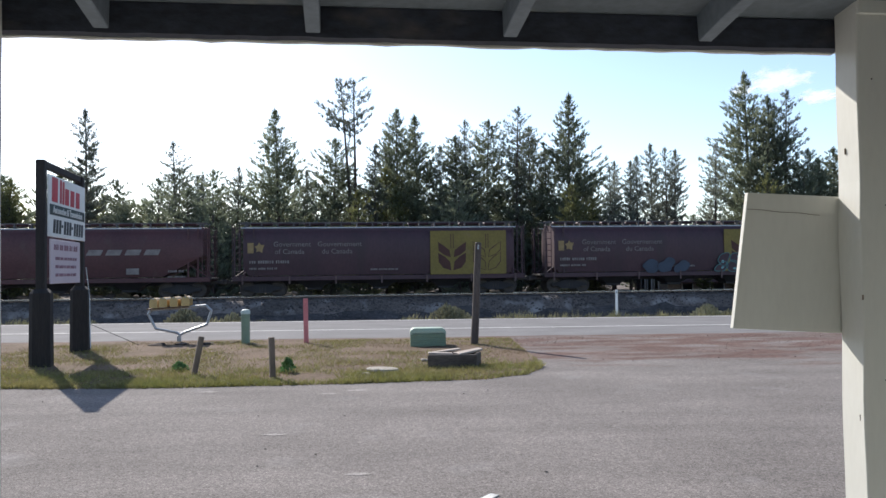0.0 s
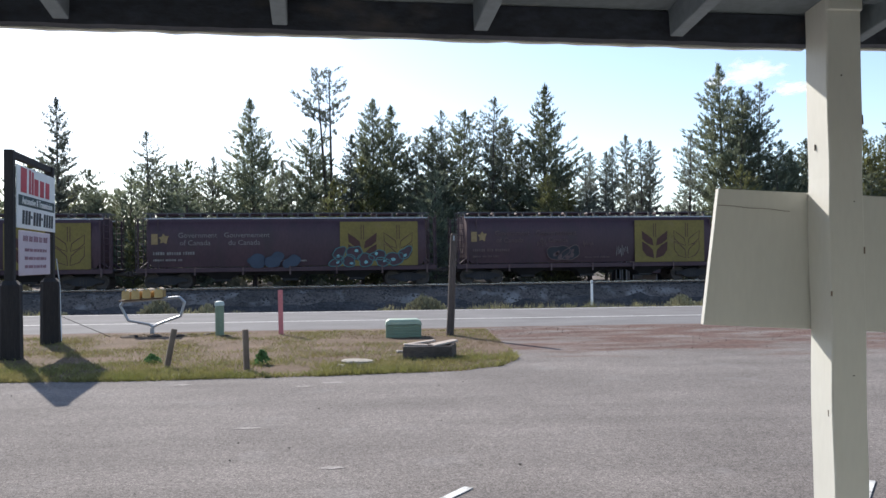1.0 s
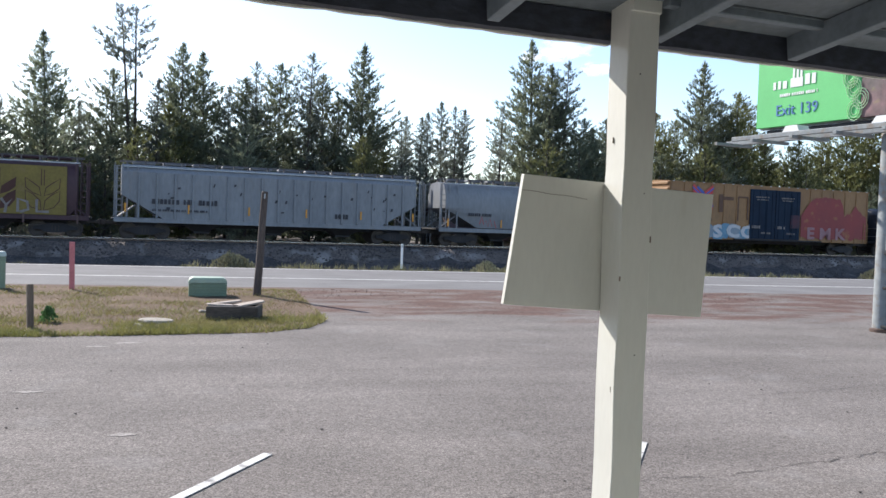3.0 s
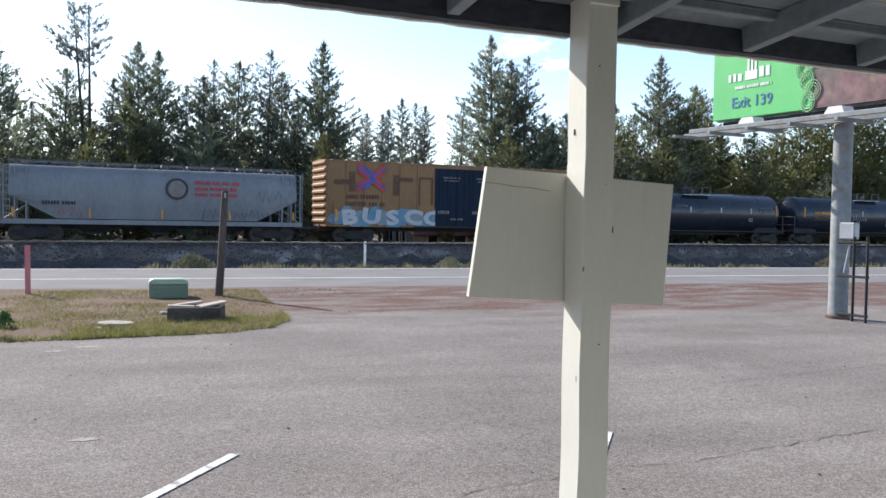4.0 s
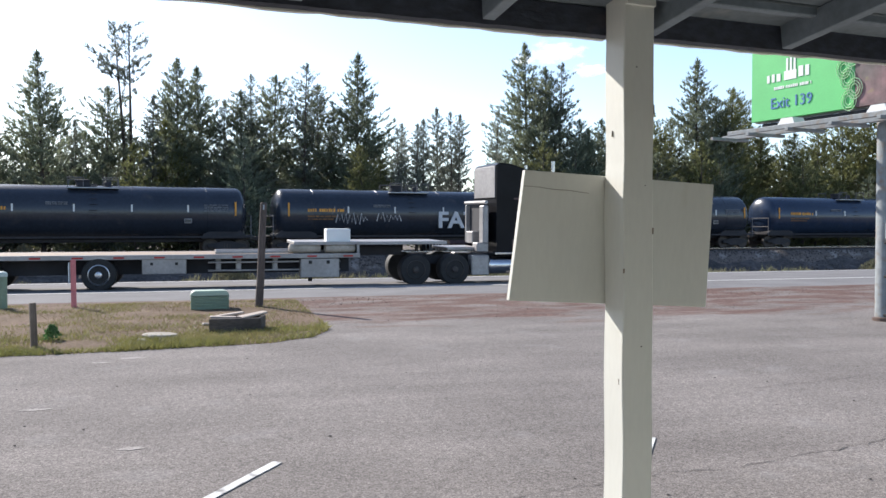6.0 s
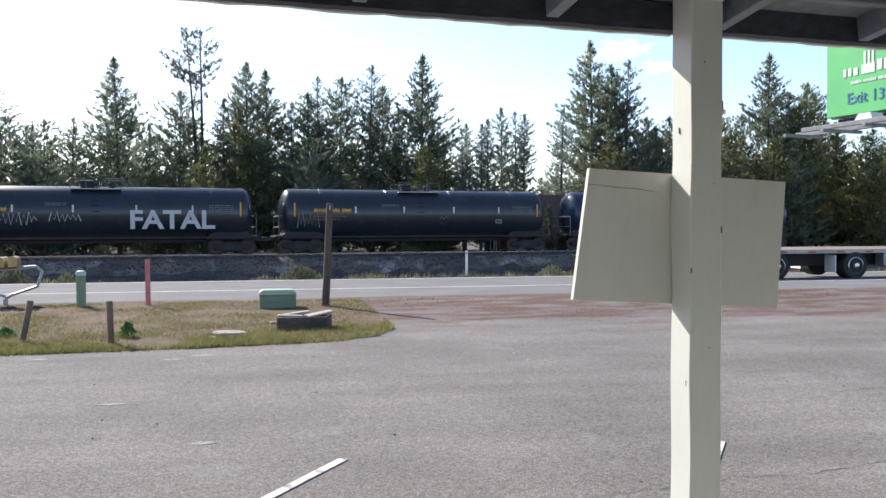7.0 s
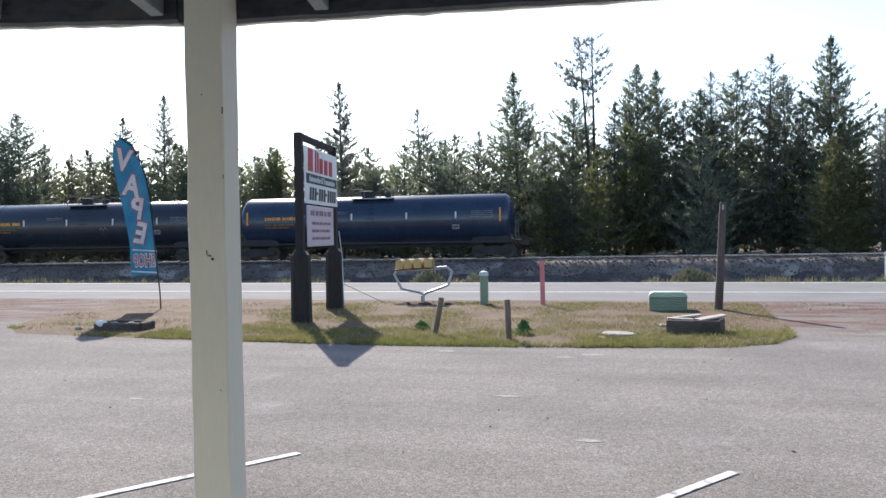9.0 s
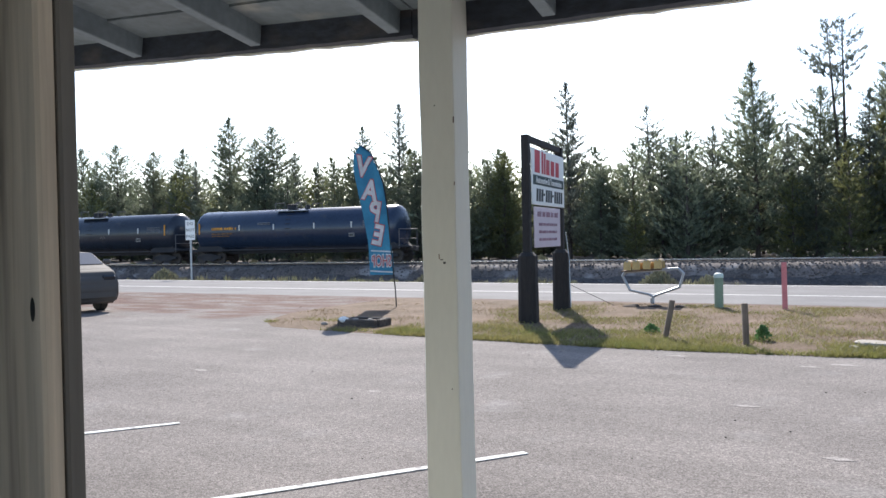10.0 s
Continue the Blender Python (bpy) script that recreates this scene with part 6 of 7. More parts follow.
bm = B()
cols = 150
grid = []
for i in range(cols + 1):
    x = -13.19 + (1.94 + 13.19) * i / cols
    a = near_edge(x)
    grid.append([bm.verts.new((x, a + (19.85 - a) * j / 50, island_z(x, a + (19.85 - a) * j / 50) if j else 0.004)) for j in range(51)])
for u, v in zip(grid, grid[1:]):
    for j in range(50):
        bm.faces.new((u[j], v[j], v[j + 1], u[j + 1]))
solid("grass_island", bm, M_soil, "low island of dry soil and patchy grass", kind="structure", smooth=True)


def blades(name, n, pick, hmin, hmax, material, label, seed, lean=0.5):
    rg = random.Random(seed)
    v, f = [], []
    for _ in range(n):
        x, y = pick(rg)
        if x is None:
            continue
        h = rg.uniform(hmin, hmax)
        a = rg.uniform(0, 2 * math.pi)
        w = 0.004 + 0.004 * rg.random()
        z = island_z(x, y) - 0.01
        d = Vector((math.cos(a), math.sin(a), 0))
        tip = Vector((x, y, z)) + Vector((rg.gauss(0, lean * h), rg.gauss(0, lean * h), h))
        i = len(v)
        v += [(x - d.x * w, y - d.y * w, z), (x + d.x * w, y + d.y * w, z), tuple(tip)]
        f.append((i, i + 1, i + 2))
    me = bpy.data.meshes.new(name)
    me.from_pydata(v, [], f)
    me.materials.append(material)
    return tagged(new(name, me), label, "grass", kind="stuff")


M_grass = mat("green grass", (0.2, 0.205, 0.06), (0.27, 0.24, 0.09), 1.2, 0.7, fine=9, spread=0.3, trans=0.35)
M_straw = mat("dry straw grass", (0.27, 0.20, 0.105), (0.19, 0.14, 0.075), 1.5, 0.8, fine=9, spread=0.3, trans=0.25)


def pick_green(rg):
    x = rg.uniform(-12.5, 1.9)
    a = near_edge(x)
    y = a + 0.03 + abs(rg.gauss(0, 0.85 + 0.7 * noise.noise((x * 0.8, 3, 1))))
    if y > 19.5:
        return None, None
    if rg.random() > 0.55 + 1.5 * noise.noise((x * 0.9, y * 0.9, 7)) + 0.25 * (y - a < 0.35) - (0.75 if x < -8.6 else 0):
        return None, None
    return x, y


def pick_dry(rg):
    x = rg.uniform(-12.9, 1.9)
    a = near_edge(x)
    y = rg.uniform(a + 0.1, 19.4)
    if rg.random() > 0.4 + 1.1 * noise.noise((x * 0.8, y * 0.8, 3)) - (0.32 if x < -8.8 else 0):
        return None, None
    return x, y


def pick_mid(rg):
    x, y = pick_dry(rg)
    if x is not None and (noise.noise((x * 0.45, y * 0.6, 11)) < -0.25 or x < -8.4):
        return None, None
    return x, y


blades("green_grass", 75000, pick_green, 0.025, 0.1, M_grass, "green grass along the asphalt edge", 1, 0.7)
blades("dry_grass", 55000, pick_dry, 0.015, 0.075, M_straw, "dry straw-coloured grass", 2, 1.0)
blades("sparse_grass", 110000, pick_mid, 0.02, 0.075, M_grass, "sparse green grass among the straw", 3, 0.9)


# ---- the business sign ----
M_red_letter = mat("red lettering", (0.5, 0.03, 0.05), None, 3, 0.5)
M_green_band = mat("dark green band", (0.018, 0.04, 0.04), None, 3, 0.5)
M_black_letter = mat("black lettering", (0.02, 0.02, 0.02), None, 3, 0.5)
M_pink = mat("pale pink sign", (0.62, 0.52, 0.56), (0.56, 0.47, 0.51), 2, 0.5, spread=0.04)
M_mauve = mat("mauve lettering", (0.3, 0.16, 0.2), None, 3, 0.6)
SIGN_YAW = math.degrees(math.atan2(2.7, -0.43))
sign = thing("business_sign", "tall dark wooden double-post sign with white and pink panels", "sign", m=pose(-6.72, 14.7, 0.06, 0, 0, SIGN_YAW))
W = 2.72
for k, x in enumerate((0, W)):
    p = part("post", box(B(), (x, 0, 1.78), (0.16, 0.15, 3.56), 0.01), M_dark_wood, sign, "dark stained upright")
    b = box(B(), (x, 0, 0.58), (0.36, 0.36, 1.46), 0.075, None, (0.94, 0.94))
    part("post_base", b, M_dark_wood, p, "thick rounded timber base")
part("top_rail", box(B(), (W / 2, 0, 3.5), (W + 0.1, 0.09, 0.13), 0.01), M_dark_wood, sign)
white = part("white_panel", box(B(), (W / 2 + 0.02, -0.09, 2.78), (W - 0.1, 0.03, 1.1), 0.006), M_white, sign, "white lettered panel")
pink = part("pink_panel", box(B(), (W / 2 - 0.1, -0.085, 1.79), (W * 0.76, 0.03, 0.8), 0.006), M_pink, sign, "pale pink panel with mauve script")
rg = random.Random(8)
yf = -0.109
xx = 0.25
for w, hgt in ((0.46, 0.44), (0.16, 0.44), (0.16, 0.42), (0.34, 0.31), (0.36, 0.31), (0.36, 0.31)):
    b = B()
    prism_box(b, xx, xx + w * 0.82, 2.86, hgt, yf, 0.06)
    part("name_bar", b, M_red_letter, white, "bold red bar of the name")
    xx += w * 1.13
b = B()
prism_box(b, 0.12, 2.62, 2.62, 0.19, yf)
part("green_band", b, M_green_band, white, "dark green band")
part("lettering", moved(words("Automotive & Transmission", 0.185), Matrix.Translation((1.37, yf - 0.004, 2.715))), M_white, white, "white lettering")
xx = 0.33
for k in range(12):
    b = B()
    dash = k in (3, 7)
    prism_box(b, xx, xx + (0.1 if dash else 0.14), 2.42 if dash else 2.3, 0.05 if dash else 0.25, yf, 0.0 if dash else 0.15)
    part("number_bar", b, M_black_letter, white, "black number bar")
    xx += 0.15 if dash else 0.19
b = bars(B(), 0.4, 2.1, 2.0, 0.11, yf + 0.004, 9, rg, 0.2)
for k in range(3):
    bars(b, 0.5, 2.0, 1.82 - k * 0.15, 0.06, yf + 0.004, 9, rg, 0.2)
part("script_bars", b, M_mauve, pink, "mauve script bars")
part("guy_wire", tube(B(), (W, 0, 0.62), (W + 0.9, -1.0, 0.0), 0.006, seg=6), M_car_under, sign, "taut guy wire")
part("cable", bent(B(), [(W - 0.1, -0.14, 1.7), (W - 0.06, -0.2, 1.1), (W - 0.12, -0.22, 0.5), (W - 0.2, -0.25, 0.05)], 0.01, 6), M_steel, sign, "thin pale cable")

# ---- mailboxes on a bent pipe stand ----
# the doors' paler gold puts the light on the fronts into the colour
M_mail_lit = mat("gold enamel lit tone", (0.55, 0.4, 0.17), (0.48, 0.34, 0.14), 4, 0.45)
M_mail = mat("gold mailbox enamel", (0.42, 0.27, 0.08), (0.34, 0.21, 0.07), 4, 0.4, 0.3)
stand = thing("mailbox_stand", "bent steel pipe stand for a row of mailboxes", "stand", m=pose(-5.78, 19.7, 0.05, 0, 0, 4))
part("pipe_frame", bent(bent(B(), [(0, 0, -0.1), (0, 0, 0.12), (-0.08, 0, 0.18), (-0.55, 0, 0.28), (-0.72, 0, 0.62), (-0.66, 0, 0.72), (0.6, 0, 0.80), (0.72, 0, 0.68), (0.62, 0, 0.36), (0.1, 0, 0.18), (0, 0, 0.12)], 0.032), [(-0.05, 0.05, -0.1), (-0.05, 0.05, 0.1)], 0.03), M_steel, stand)
part("shelf", box(B(), (-0.25, 0, 0.76), (0.95, 0.3, 0.03), 0.004, (0, -3, 0)), M_old_wood, stand, "weathered shelf plank")
for k in range(4):
    b = prism(B(), [(-0.088, 0), (0.088, 0)] + [(0.088 * math.cos(a), 0.13 + 0.088 * math.sin(a)) for a in [math.pi * i / 8 for i in range(9)]], -0.24, 0.24)
    mb = thing("mailbox", "gold rounded mailbox on the pipe stand", "mailbox", "mailboxes", pose(-6.33 + k * 0.24, 19.66 + k * 0.016, 0.825 + 0.012 * k, 0, 0, 4 + rg.uniform(-4, 4)))
    part("body", b, M_mail, mb, "", True)
    part("door", prism(B(), [(-0.091, -0.004), (0.091, -0.004)] + [(0.091 * math.cos(a), 0.13 + 0.091 * math.sin(a)) for a in [math.pi * i / 8 for i in range(9)]], -0.256, -0.236), M_mail_lit, mb, "gold mailbox door in a painted lit tone")
    part("latch", box(B(), (0, -0.262, 0.2), (0.03, 0.02, 0.03)), M_steel, mb)

M_clod = mat("dark dug earth", (0.075, 0.05, 0.038), (0.045, 0.032, 0.025), 8, 0.95, bump=0.01, fine=40)
for k, (x, y, r) in enumerate(((-5.95, 18.6, 0.2), (-5.45, 18.75, 0.16), (-4.9, 18.8, 0.13), (-4.35, 19.0, 0.14), (-3.85, 18.5, 0.13))):
    b = B()
    bmesh.ops.create_icosphere(b, subdivisions=2, radius=r)
    for v in b.verts:
        v.co *= 1 + 0.45 * noise.noise(v.co * 9 + Vector((k * 3, 0, 0)))
        v.co.z *= 0.28
    solid("earth_clod", b, M_clod, "dark clod of dug-up earth in the dry grass", "earth", "earth clods", pose(x, y, 0.03, 0, 0, 50 * k), smooth=True)

# ---- small things on the island ----
M_green_pipe = mat("green plastic", (0.20, 0.275, 0.195), (0.175, 0.24, 0.17), 3, 0.5, fine=30, spread=0.08)
M_pale_cap = mat("pale green cap", (0.5, 0.58, 0.54), (0.44, 0.52, 0.48), 3, 0.5)
pipe = thing("utility_pedestal", "round green plastic utility pedestal with a pale cap", "utility post", m=pose(-4.04, 18.7, 0.06))
part("tube", lathe(B(), [(-0.1, 0.095), (0.64, 0.095), (0.645, 0.1)], 20), M_green_pipe, pipe, "", True)
part("cap", lathe(B(), [(0.63, 0.105), (0.69, 0.104), (0.72, 0.085), (0.735, 0.04)], 20), M_pale_cap, pipe, "pale rounded cap", True)
stake = thing("marker_stake", "faded pink flat marker stake in the dry grass", "marker", m=pose(-2.7, 18.7, 0.04, 0, -0.6, 8))
part("stake", box(B(), (0, 0, 0.45), (0.105, 0.02, 1.06), 0.006), mat("faded pink plastic", (0.62, 0.2, 0.21), (0.55, 0.18, 0.19), 3, 0.6), stake)
ub = thing("utility_box", "low ribbed green plastic utility box with rounded lid", "utility box", m=pose(0.0, 17.75, 0.0, 0, 0, 2))


def rounded(hw, z0, z1, r):
    """An upright outline with round upper corners."""
    out = [(-hw, z0), (hw, z0)]
    for cx, a0 in ((hw - r, 0), (-hw + r, 90)):
        out += [(cx + r * math.cos(radians(a0 + 15 * i)), z1 - r + r * math.sin(radians(a0 + 15 * i))) for i in range(7)]
    return out


b = prism(B(), rounded(0.37, -0.02, 0.39, 0.1), -0.24, 0.24)
bmesh.ops.bevel(b, geom=[e for e in b.edges if abs(e.verts[0].co.y - e.verts[1].co.y) < 0.01], offset=0.035, segments=2, affect="EDGES")
part("body", b, M_green_pipe, ub, "", True)
for k in range(5):
    part("rib", box(B(), (0.01, -0.243, 0.05 + k * 0.055), (0.66, 0.02, 0.02), 0.006), M_green_pipe, ub)
# box is one green; the lid's lighter tone paints in its lit top
M_lid_lit = mat("green lid lit tone", (0.38, 0.47, 0.37), (0.33, 0.41, 0.325), 3, 0.5)
b = prism(B(), rounded(0.378, 0.27, 0.4, 0.105), -0.252, 0.252)
bmesh.ops.bevel(b, geom=[e for e in b.edges if abs(e.verts[0].co.y - e.verts[1].co.y) < 0.01], offset=0.035, segments=2, affect="EDGES")
part("lid", b, M_lid_lit, ub, "rounded green lid in a painted lit tone", True)
pole = thing("wooden_pole", "dark leaning weathered wooden pole", "pole", m=pose(0.98, 17.8, -0.1, 0, 2.9, 0))
b = lathe(B(), [(0, 0.085), (0.8, 0.078), (1.6, 0.072), (2.28, 0.068), (2.3, 0.05)], 10)
for v in b.verts:
    v.co += Vector((noise.noise((v.co.z * 3, 1, 0)), noise.noise((v.co.z * 3, 5, 0)), 0)) * 0.02
part("shaft", b, mat("grey-brown old pole wood", (0.115, 0.09, 0.078), (0.07, 0.054, 0.047), 3, 0.9, bump=0.006, fine=25, spread=0.3, stretch=(3, 3, 0.3)), pole, "", True)
part("plate", box(B(), (0.0, -0.075, 2.2), (0.03, 0.01, 0.1)), M_steel, pole, "small metal tag")
for name, x, y, h, tilt, lab in (("stub_post", -3.66, 13.15, 0.66, 11, "leaning weathered stub post in the grass"), ("stub_post", -2.36, 12.72, 0.66, -1.5, "upright weathered stub post by the asphalt")):
    st = thing(name, lab, "post", "stub posts", pose(x, y, 0.02, 0, tilt, 20))
    part("shaft", box(B(), (0, 0, h / 2 - 0.05), (0.085, 0.085, h), 0.008), M_old_wood, st)
# concrete slab
b = lathe(B(), [(0, 0.24), (0.05, 0.25), (0.07, 0.22)], 14)
for v in b.verts:
    v.co.x *= 1.05 + 0.25 * noise.noise((v.co.x * 4, v.co.y * 4, 0))
    v.co.y *= 0.8
M_concrete = mat("rough concrete", (0.36, 0.32, 0.27), (0.28, 0.25, 0.21), 4, 0.9, bump=0.008, fine=25, spread=0.2)
solid("concrete_slab", b, M_concrete, "small worn round concrete lid in the grass", "slab", m=pose(-0.72, 13.15, 0.02, 2, 3, 10))
# old timber well cover
well = thing("timber_cover", "low weathered timber box with loose planks on top", "timber box", m=pose(0.43, 13.85, -0.04, 0, 0, -8))
M_drift = mat("grey driftwood", (0.46, 0.39, 0.33), (0.34, 0.28, 0.24), 4, 0.85, bump=0.005, fine=25, stretch=(0.3, 3, 3))
# side planks are darker than the lid planks
M_side = mat("dark old timber", (0.11, 0.088, 0.074), (0.06, 0.048, 0.04), 3, 0.9, bump=0.006, fine=25, spread=0.3, stretch=(0.4, 3, 3))
for cx, cy, sx, sy, rz in ((-0.03, -0.26, 0.76, 0.07, 6), (0.02, 0.27, 0.78, 0.07, -3), (-0.36, 0, 0.07, 0.5, 5), (0.37, 0, 0.07, 0.5, -4)):
    part("side_plank", box(B(), (cx, cy, 0.13), (sx, sy, 0.3), 0.012, (0, 0, rz)), M_side, well)
for cx, cy, cz, sx, sy, rx, ry, rz in ((-0.15, 0.18, 0.3, 0.46, 0.13, 0, -5, 28), (-0.22, -0.1, 0.285, 0.4, 0.12, 3, 3, 12), (0.2, 0.14, 0.3, 0.5, 0.13, -3, -6, 38), (0.25, -0.08, 0.315, 0.44, 0.14, 4, -8, 33)):
    part("lid_plank", box(B(), (cx, cy, cz), (sx, sy, 0.03), 0.006, (rx, ry, rz)), M_drift, well, "loose grey plank")
# small rubbish in the grass
for k, (x, y, w, d, rz) in enumerate(((-0.05, 14.6, 0.16, 0.1, 20), (-0.95, 12.75, 0.13, 0.07, -15), (0.1, 14.2, 0.09, 0.06, 60))):
    solid("stone", box(B(), (0, 0, 0.02), (w, d, 0.05), 0.015, (4, 6, 0)), M_concrete, "small pale flat stone in the grass", "stone", "flat stones", pose(x, y, island_z(x, y), 0, 0, rz))
# stone-edged planter
pl = thing("planter", "low dark timber-edged planter with pale stones", "planter", m=pose(-9.48, 13.15, 0.02, 0, 0, 6))
for cx, cy, sx, sy in ((-0.02, -0.24, 0.84, 0.1), (0.01, 0.24, 0.86, 0.1), (-0.39, 0, 0.1, 0.4), (0.39, 0, 0.1, 0.4)):
    part("side_plank", box(B(), (cx, cy, 0.06), (sx, sy, 0.17), 0.02, (0, 0, 6 * cx)), M_side, pl)
part("soil", box(B(), (0, 0, 0.05), (0.7, 0.4, 0.12)), M_soil, pl)
for k, (x, y, z, r) in enumerate(((-9.78, 12.9, 0.15, 0.1), (-9.55, 12.95, 0.15, 0.07), (-10.35, 13.0, 0.04, 0.07), (-10.15, 13.35, 0.05, 0.06), (-9.75, 13.6, 0.05, 0.06), (-9.22, 12.98, 0.15, 0.06))):
    b = B()
    bmesh.ops.create_icosphere(b, subdivisions=2, radius=r)
    for v in b.verts:
        v.co *= 1 + 0.25 * noise.noise(v.co * 14 + Vector((k, 0, 0)))
        v.co.z *= 0.65
    solid("stone", b, M_concrete if k else M_white, "pale rough stone by the planter", "stone", "planter stones", pose(x, y, z, 0, 0, 40 * k))
# green clumps
M_clump = mat("daffodil leaves", (0.1, 0.2, 0.07), (0.07, 0.15, 0.055), 4, 0.6, trans=0.3)
for k, (x, y, h) in enumerate(((-4.06, 13.75, 0.2), (-2.22, 13.25, 0.3))):
    me = shrub_mesh(90 + k, 150, 0.15, h * 0.85)
    me.materials.append(M_clump)
    o = new("leaf_clump", me)
    o.matrix_basis = pose(x, y, 0.0)
    tagged(o, "dark green clump of upright leaves", "plant", "leaf clumps")

# ---- feather flag ----
M_flag = mat("blue flag cloth", (0.03, 0.14, 0.24), (0.022, 0.105, 0.2), 2, 0.8, fine=20, spread=0.08, trans=0.45)
M_flag_white = mat("white print", (0.8, 0.78, 0.78), None, 3, 0.8, trans=0.3)
M_flag_red = mat("red print", (0.6, 0.12, 0.13), None, 3, 0.8, trans=0.3)
flag = thing("feather_flag", "blue feather flag with white VAPE letters seen from behind", "flag", m=pose(-11.4, 17.15, 0.05, 0, 0, 12))
spine = [(0, -0.15), (-0.02, 0.4), (-0.06, 0.77), (-0.13, 1.6), (-0.2, 2.5), (-0.28, 3.0), (-0.4, 3.4), (-0.6, 3.78), (-0.85, 3.97)]
part("pole", bent(B(), [(x, 0, z) for x, z in spine], 0.016, 8), M_black, flag, "dark flexible pole")
left = [(-0.656, 0.66), (-0.745, 1.6), (-0.86, 2.29), (-0.98, 2.75), (-1.07, 3.35), (-1.04, 3.72), (-0.86, 3.97)]


def at_height(line, z):
    for (a, u), (c, v) in zip(line, line[1:]):
        if u <= z <= v:
            return a + (c - a) * (z - u) / (v - u)
    return line[-1][0]


def flag_y(x, z):
    return 0.05 * math.sin(3.2 * x + 1.9 * z) + 0.02 * math.sin(9 * x - 3 * z)


b = B()
rows_f = []
for k in range(41):
    z = 0.76 + (3.965 - 0.76) * k / 40
    xl, xr = at_height(left, z), at_height(spine, z)
    rows_f.append([b.verts.new((xl + (xr - xl) * i / 8, flag_y(xl + (xr - xl) * i / 8, z), z)) for i in range(9)])
for u, v in zip(rows_f, rows_f[1:]):
    for i in range(8):
        b.faces.new((u[i], u[i + 1], v[i + 1], v[i]))
bmesh.ops.solidify(b, geom=b.faces[:], thickness=0.004)
part("cloth", b, M_flag, flag, "wavy blue cloth", True)
for ch, xm, z in (("V", -0.8, 3.42), ("A", -0.62, 2.83), ("P", -0.52, 2.3), ("E", -0.45, 1.72)):
    for m_, off, bo in ((M_flag_red, -0.014, 0.045), (M_flag_white, -0.022, 0.022)):
        wb = moved(words(ch, 0.68, mirror=True, thick=0.003, bold=bo), Matrix.Translation((xm, 0, z)) @ Matrix.Rotation(radians(13), 4, "Y") @ Matrix.Diagonal((0.84, 1, 1, 1)))
        for v in wb.verts:
            v.co.y += flag_y(v.co.x, v.co.z) + off
        part("letter", wb, m_, flag, "white letter with red outline")
for z in (0.84, 1.34):
    b = B()
    box(b, (-0.37, -0.012, z), (0.56, 0.006, 0.035), 0, (0, 4, 0))
    for v in b.verts:
        v.co.y += flag_y(v.co.x, v.co.z) - 0.01
    part("stripe", b, M_flag_white, flag, "white printed stripe")
for m_, off, bo in ((M_flag_white, -0.012, 0.03), (M_flag_red, -0.02, 0.0)):
    wb = moved(words("SHOP", 0.4, mirror=True, thick=0.002, bold=bo), Matrix.Translation((-0.38, 0, 1.09)) @ Matrix.Diagonal((0.5, 1, 1, 1)))
    for v in wb.verts:
        v.co.y += flag_y(v.co.x, v.co.z) + off
    part("letter", wb, m_, flag, "red outlined letters")

# ---- road furniture ----
mk = thing("road_marker", "slim white roadside delineator post", "marker", m=pose(7.65, 33.6, -0.4))
part("post", box(B(), (0, 0, 0.55), (0.1, 0.02, 1.2), 0.004), M_white, mk)
part("reflector", box(B(), (0, -0.014, 1.05), (0.07, 0.01, 0.1)), M_steel, mk)
ns = thing("traffic_sign", "white rectangular do not pass sign on a steel post", "traffic sign", m=pose(-36.9, 34.2, -0.4, 0, 0, 25))
part("post", box(B(), (0, 0.05, 1.6), (0.1, 0.08, 3.3), 0.01), M_steel, ns)
pn = part("plate", box(B(), (0, 0, 2.9), (0.56, 0.02, 1.15), 0.008), M_white, ns, "white plate")
for k, wtxt in enumerate(("DO", "NOT", "PASS")):
    part("lettering", moved(words(wtxt, 0.24), Matrix.Translation((0, -0.014, 3.25 - 0.36 * k))), M_black_letter, pn, "black letters")

# ---- billboard ----
M_green_sign = mat("bright green vinyl", (0.12, 0.55, 0.17), (0.11, 0.5, 0.155), 2, 0.5, spread=0.03)
M_bill_blue = mat("blue print", (0.07, 0.19, 0.45), None, 2, 0.5)
M_pale_green = mat("pale green print", (0.5, 0.75, 0.45), None, 2, 0.5)
M_pole_paint = mat("blue-grey pole paint", (0.25, 0.27, 0.275), (0.2, 0.22, 0.23), 2.5, 0.7, fine=8, spread=0.15, dirt=(0.2, 0.15, 0.11), dirt_amount=0.42)
BILL_YAW = -79.6
bb = thing("billboard", "large green billboard on a rusty grey steel pole with catwalk", "billboard", m=pose(11.02, 15.19, 0, 0, 0, BILL_YAW))
part("green_panel", box(B(), (1.22, -0.06, 5.2), (2.44, 0.1, 2.7), 0.01), M_green_sign, bb, "bright green printed panel")
b = box(B(), (4.25, -0.06, 5.2), (3.6, 0.1, 2.7), 0.01)
part("photo_panel", b, mat("dusky printed photograph", (0.10, 0.075, 0.07), (0.22, 0.1, 0.11), 1.3, 0.5, fine=5, spread=0.4, dirt=(0.3, 0.27, 0.06), dirt_amount=0.25), bb, "dim printed picture panel")
part("panel_back", box(B(), (3.03, 0.06, 5.2), (6.06, 0.12, 2.74), 0.01), M_steel, bb)
part("exit_lettering", moved(words("Exit 139", 0.31, thick=0.006), Matrix.Translation((1.02, -0.116, 4.16))), M_bill_blue, bb, "blue exit number")
b = B()
rgb = random.Random(2)
bars(b, 0.42, 0.8, 4.6, 0.17, -0.12, 2, rgb)
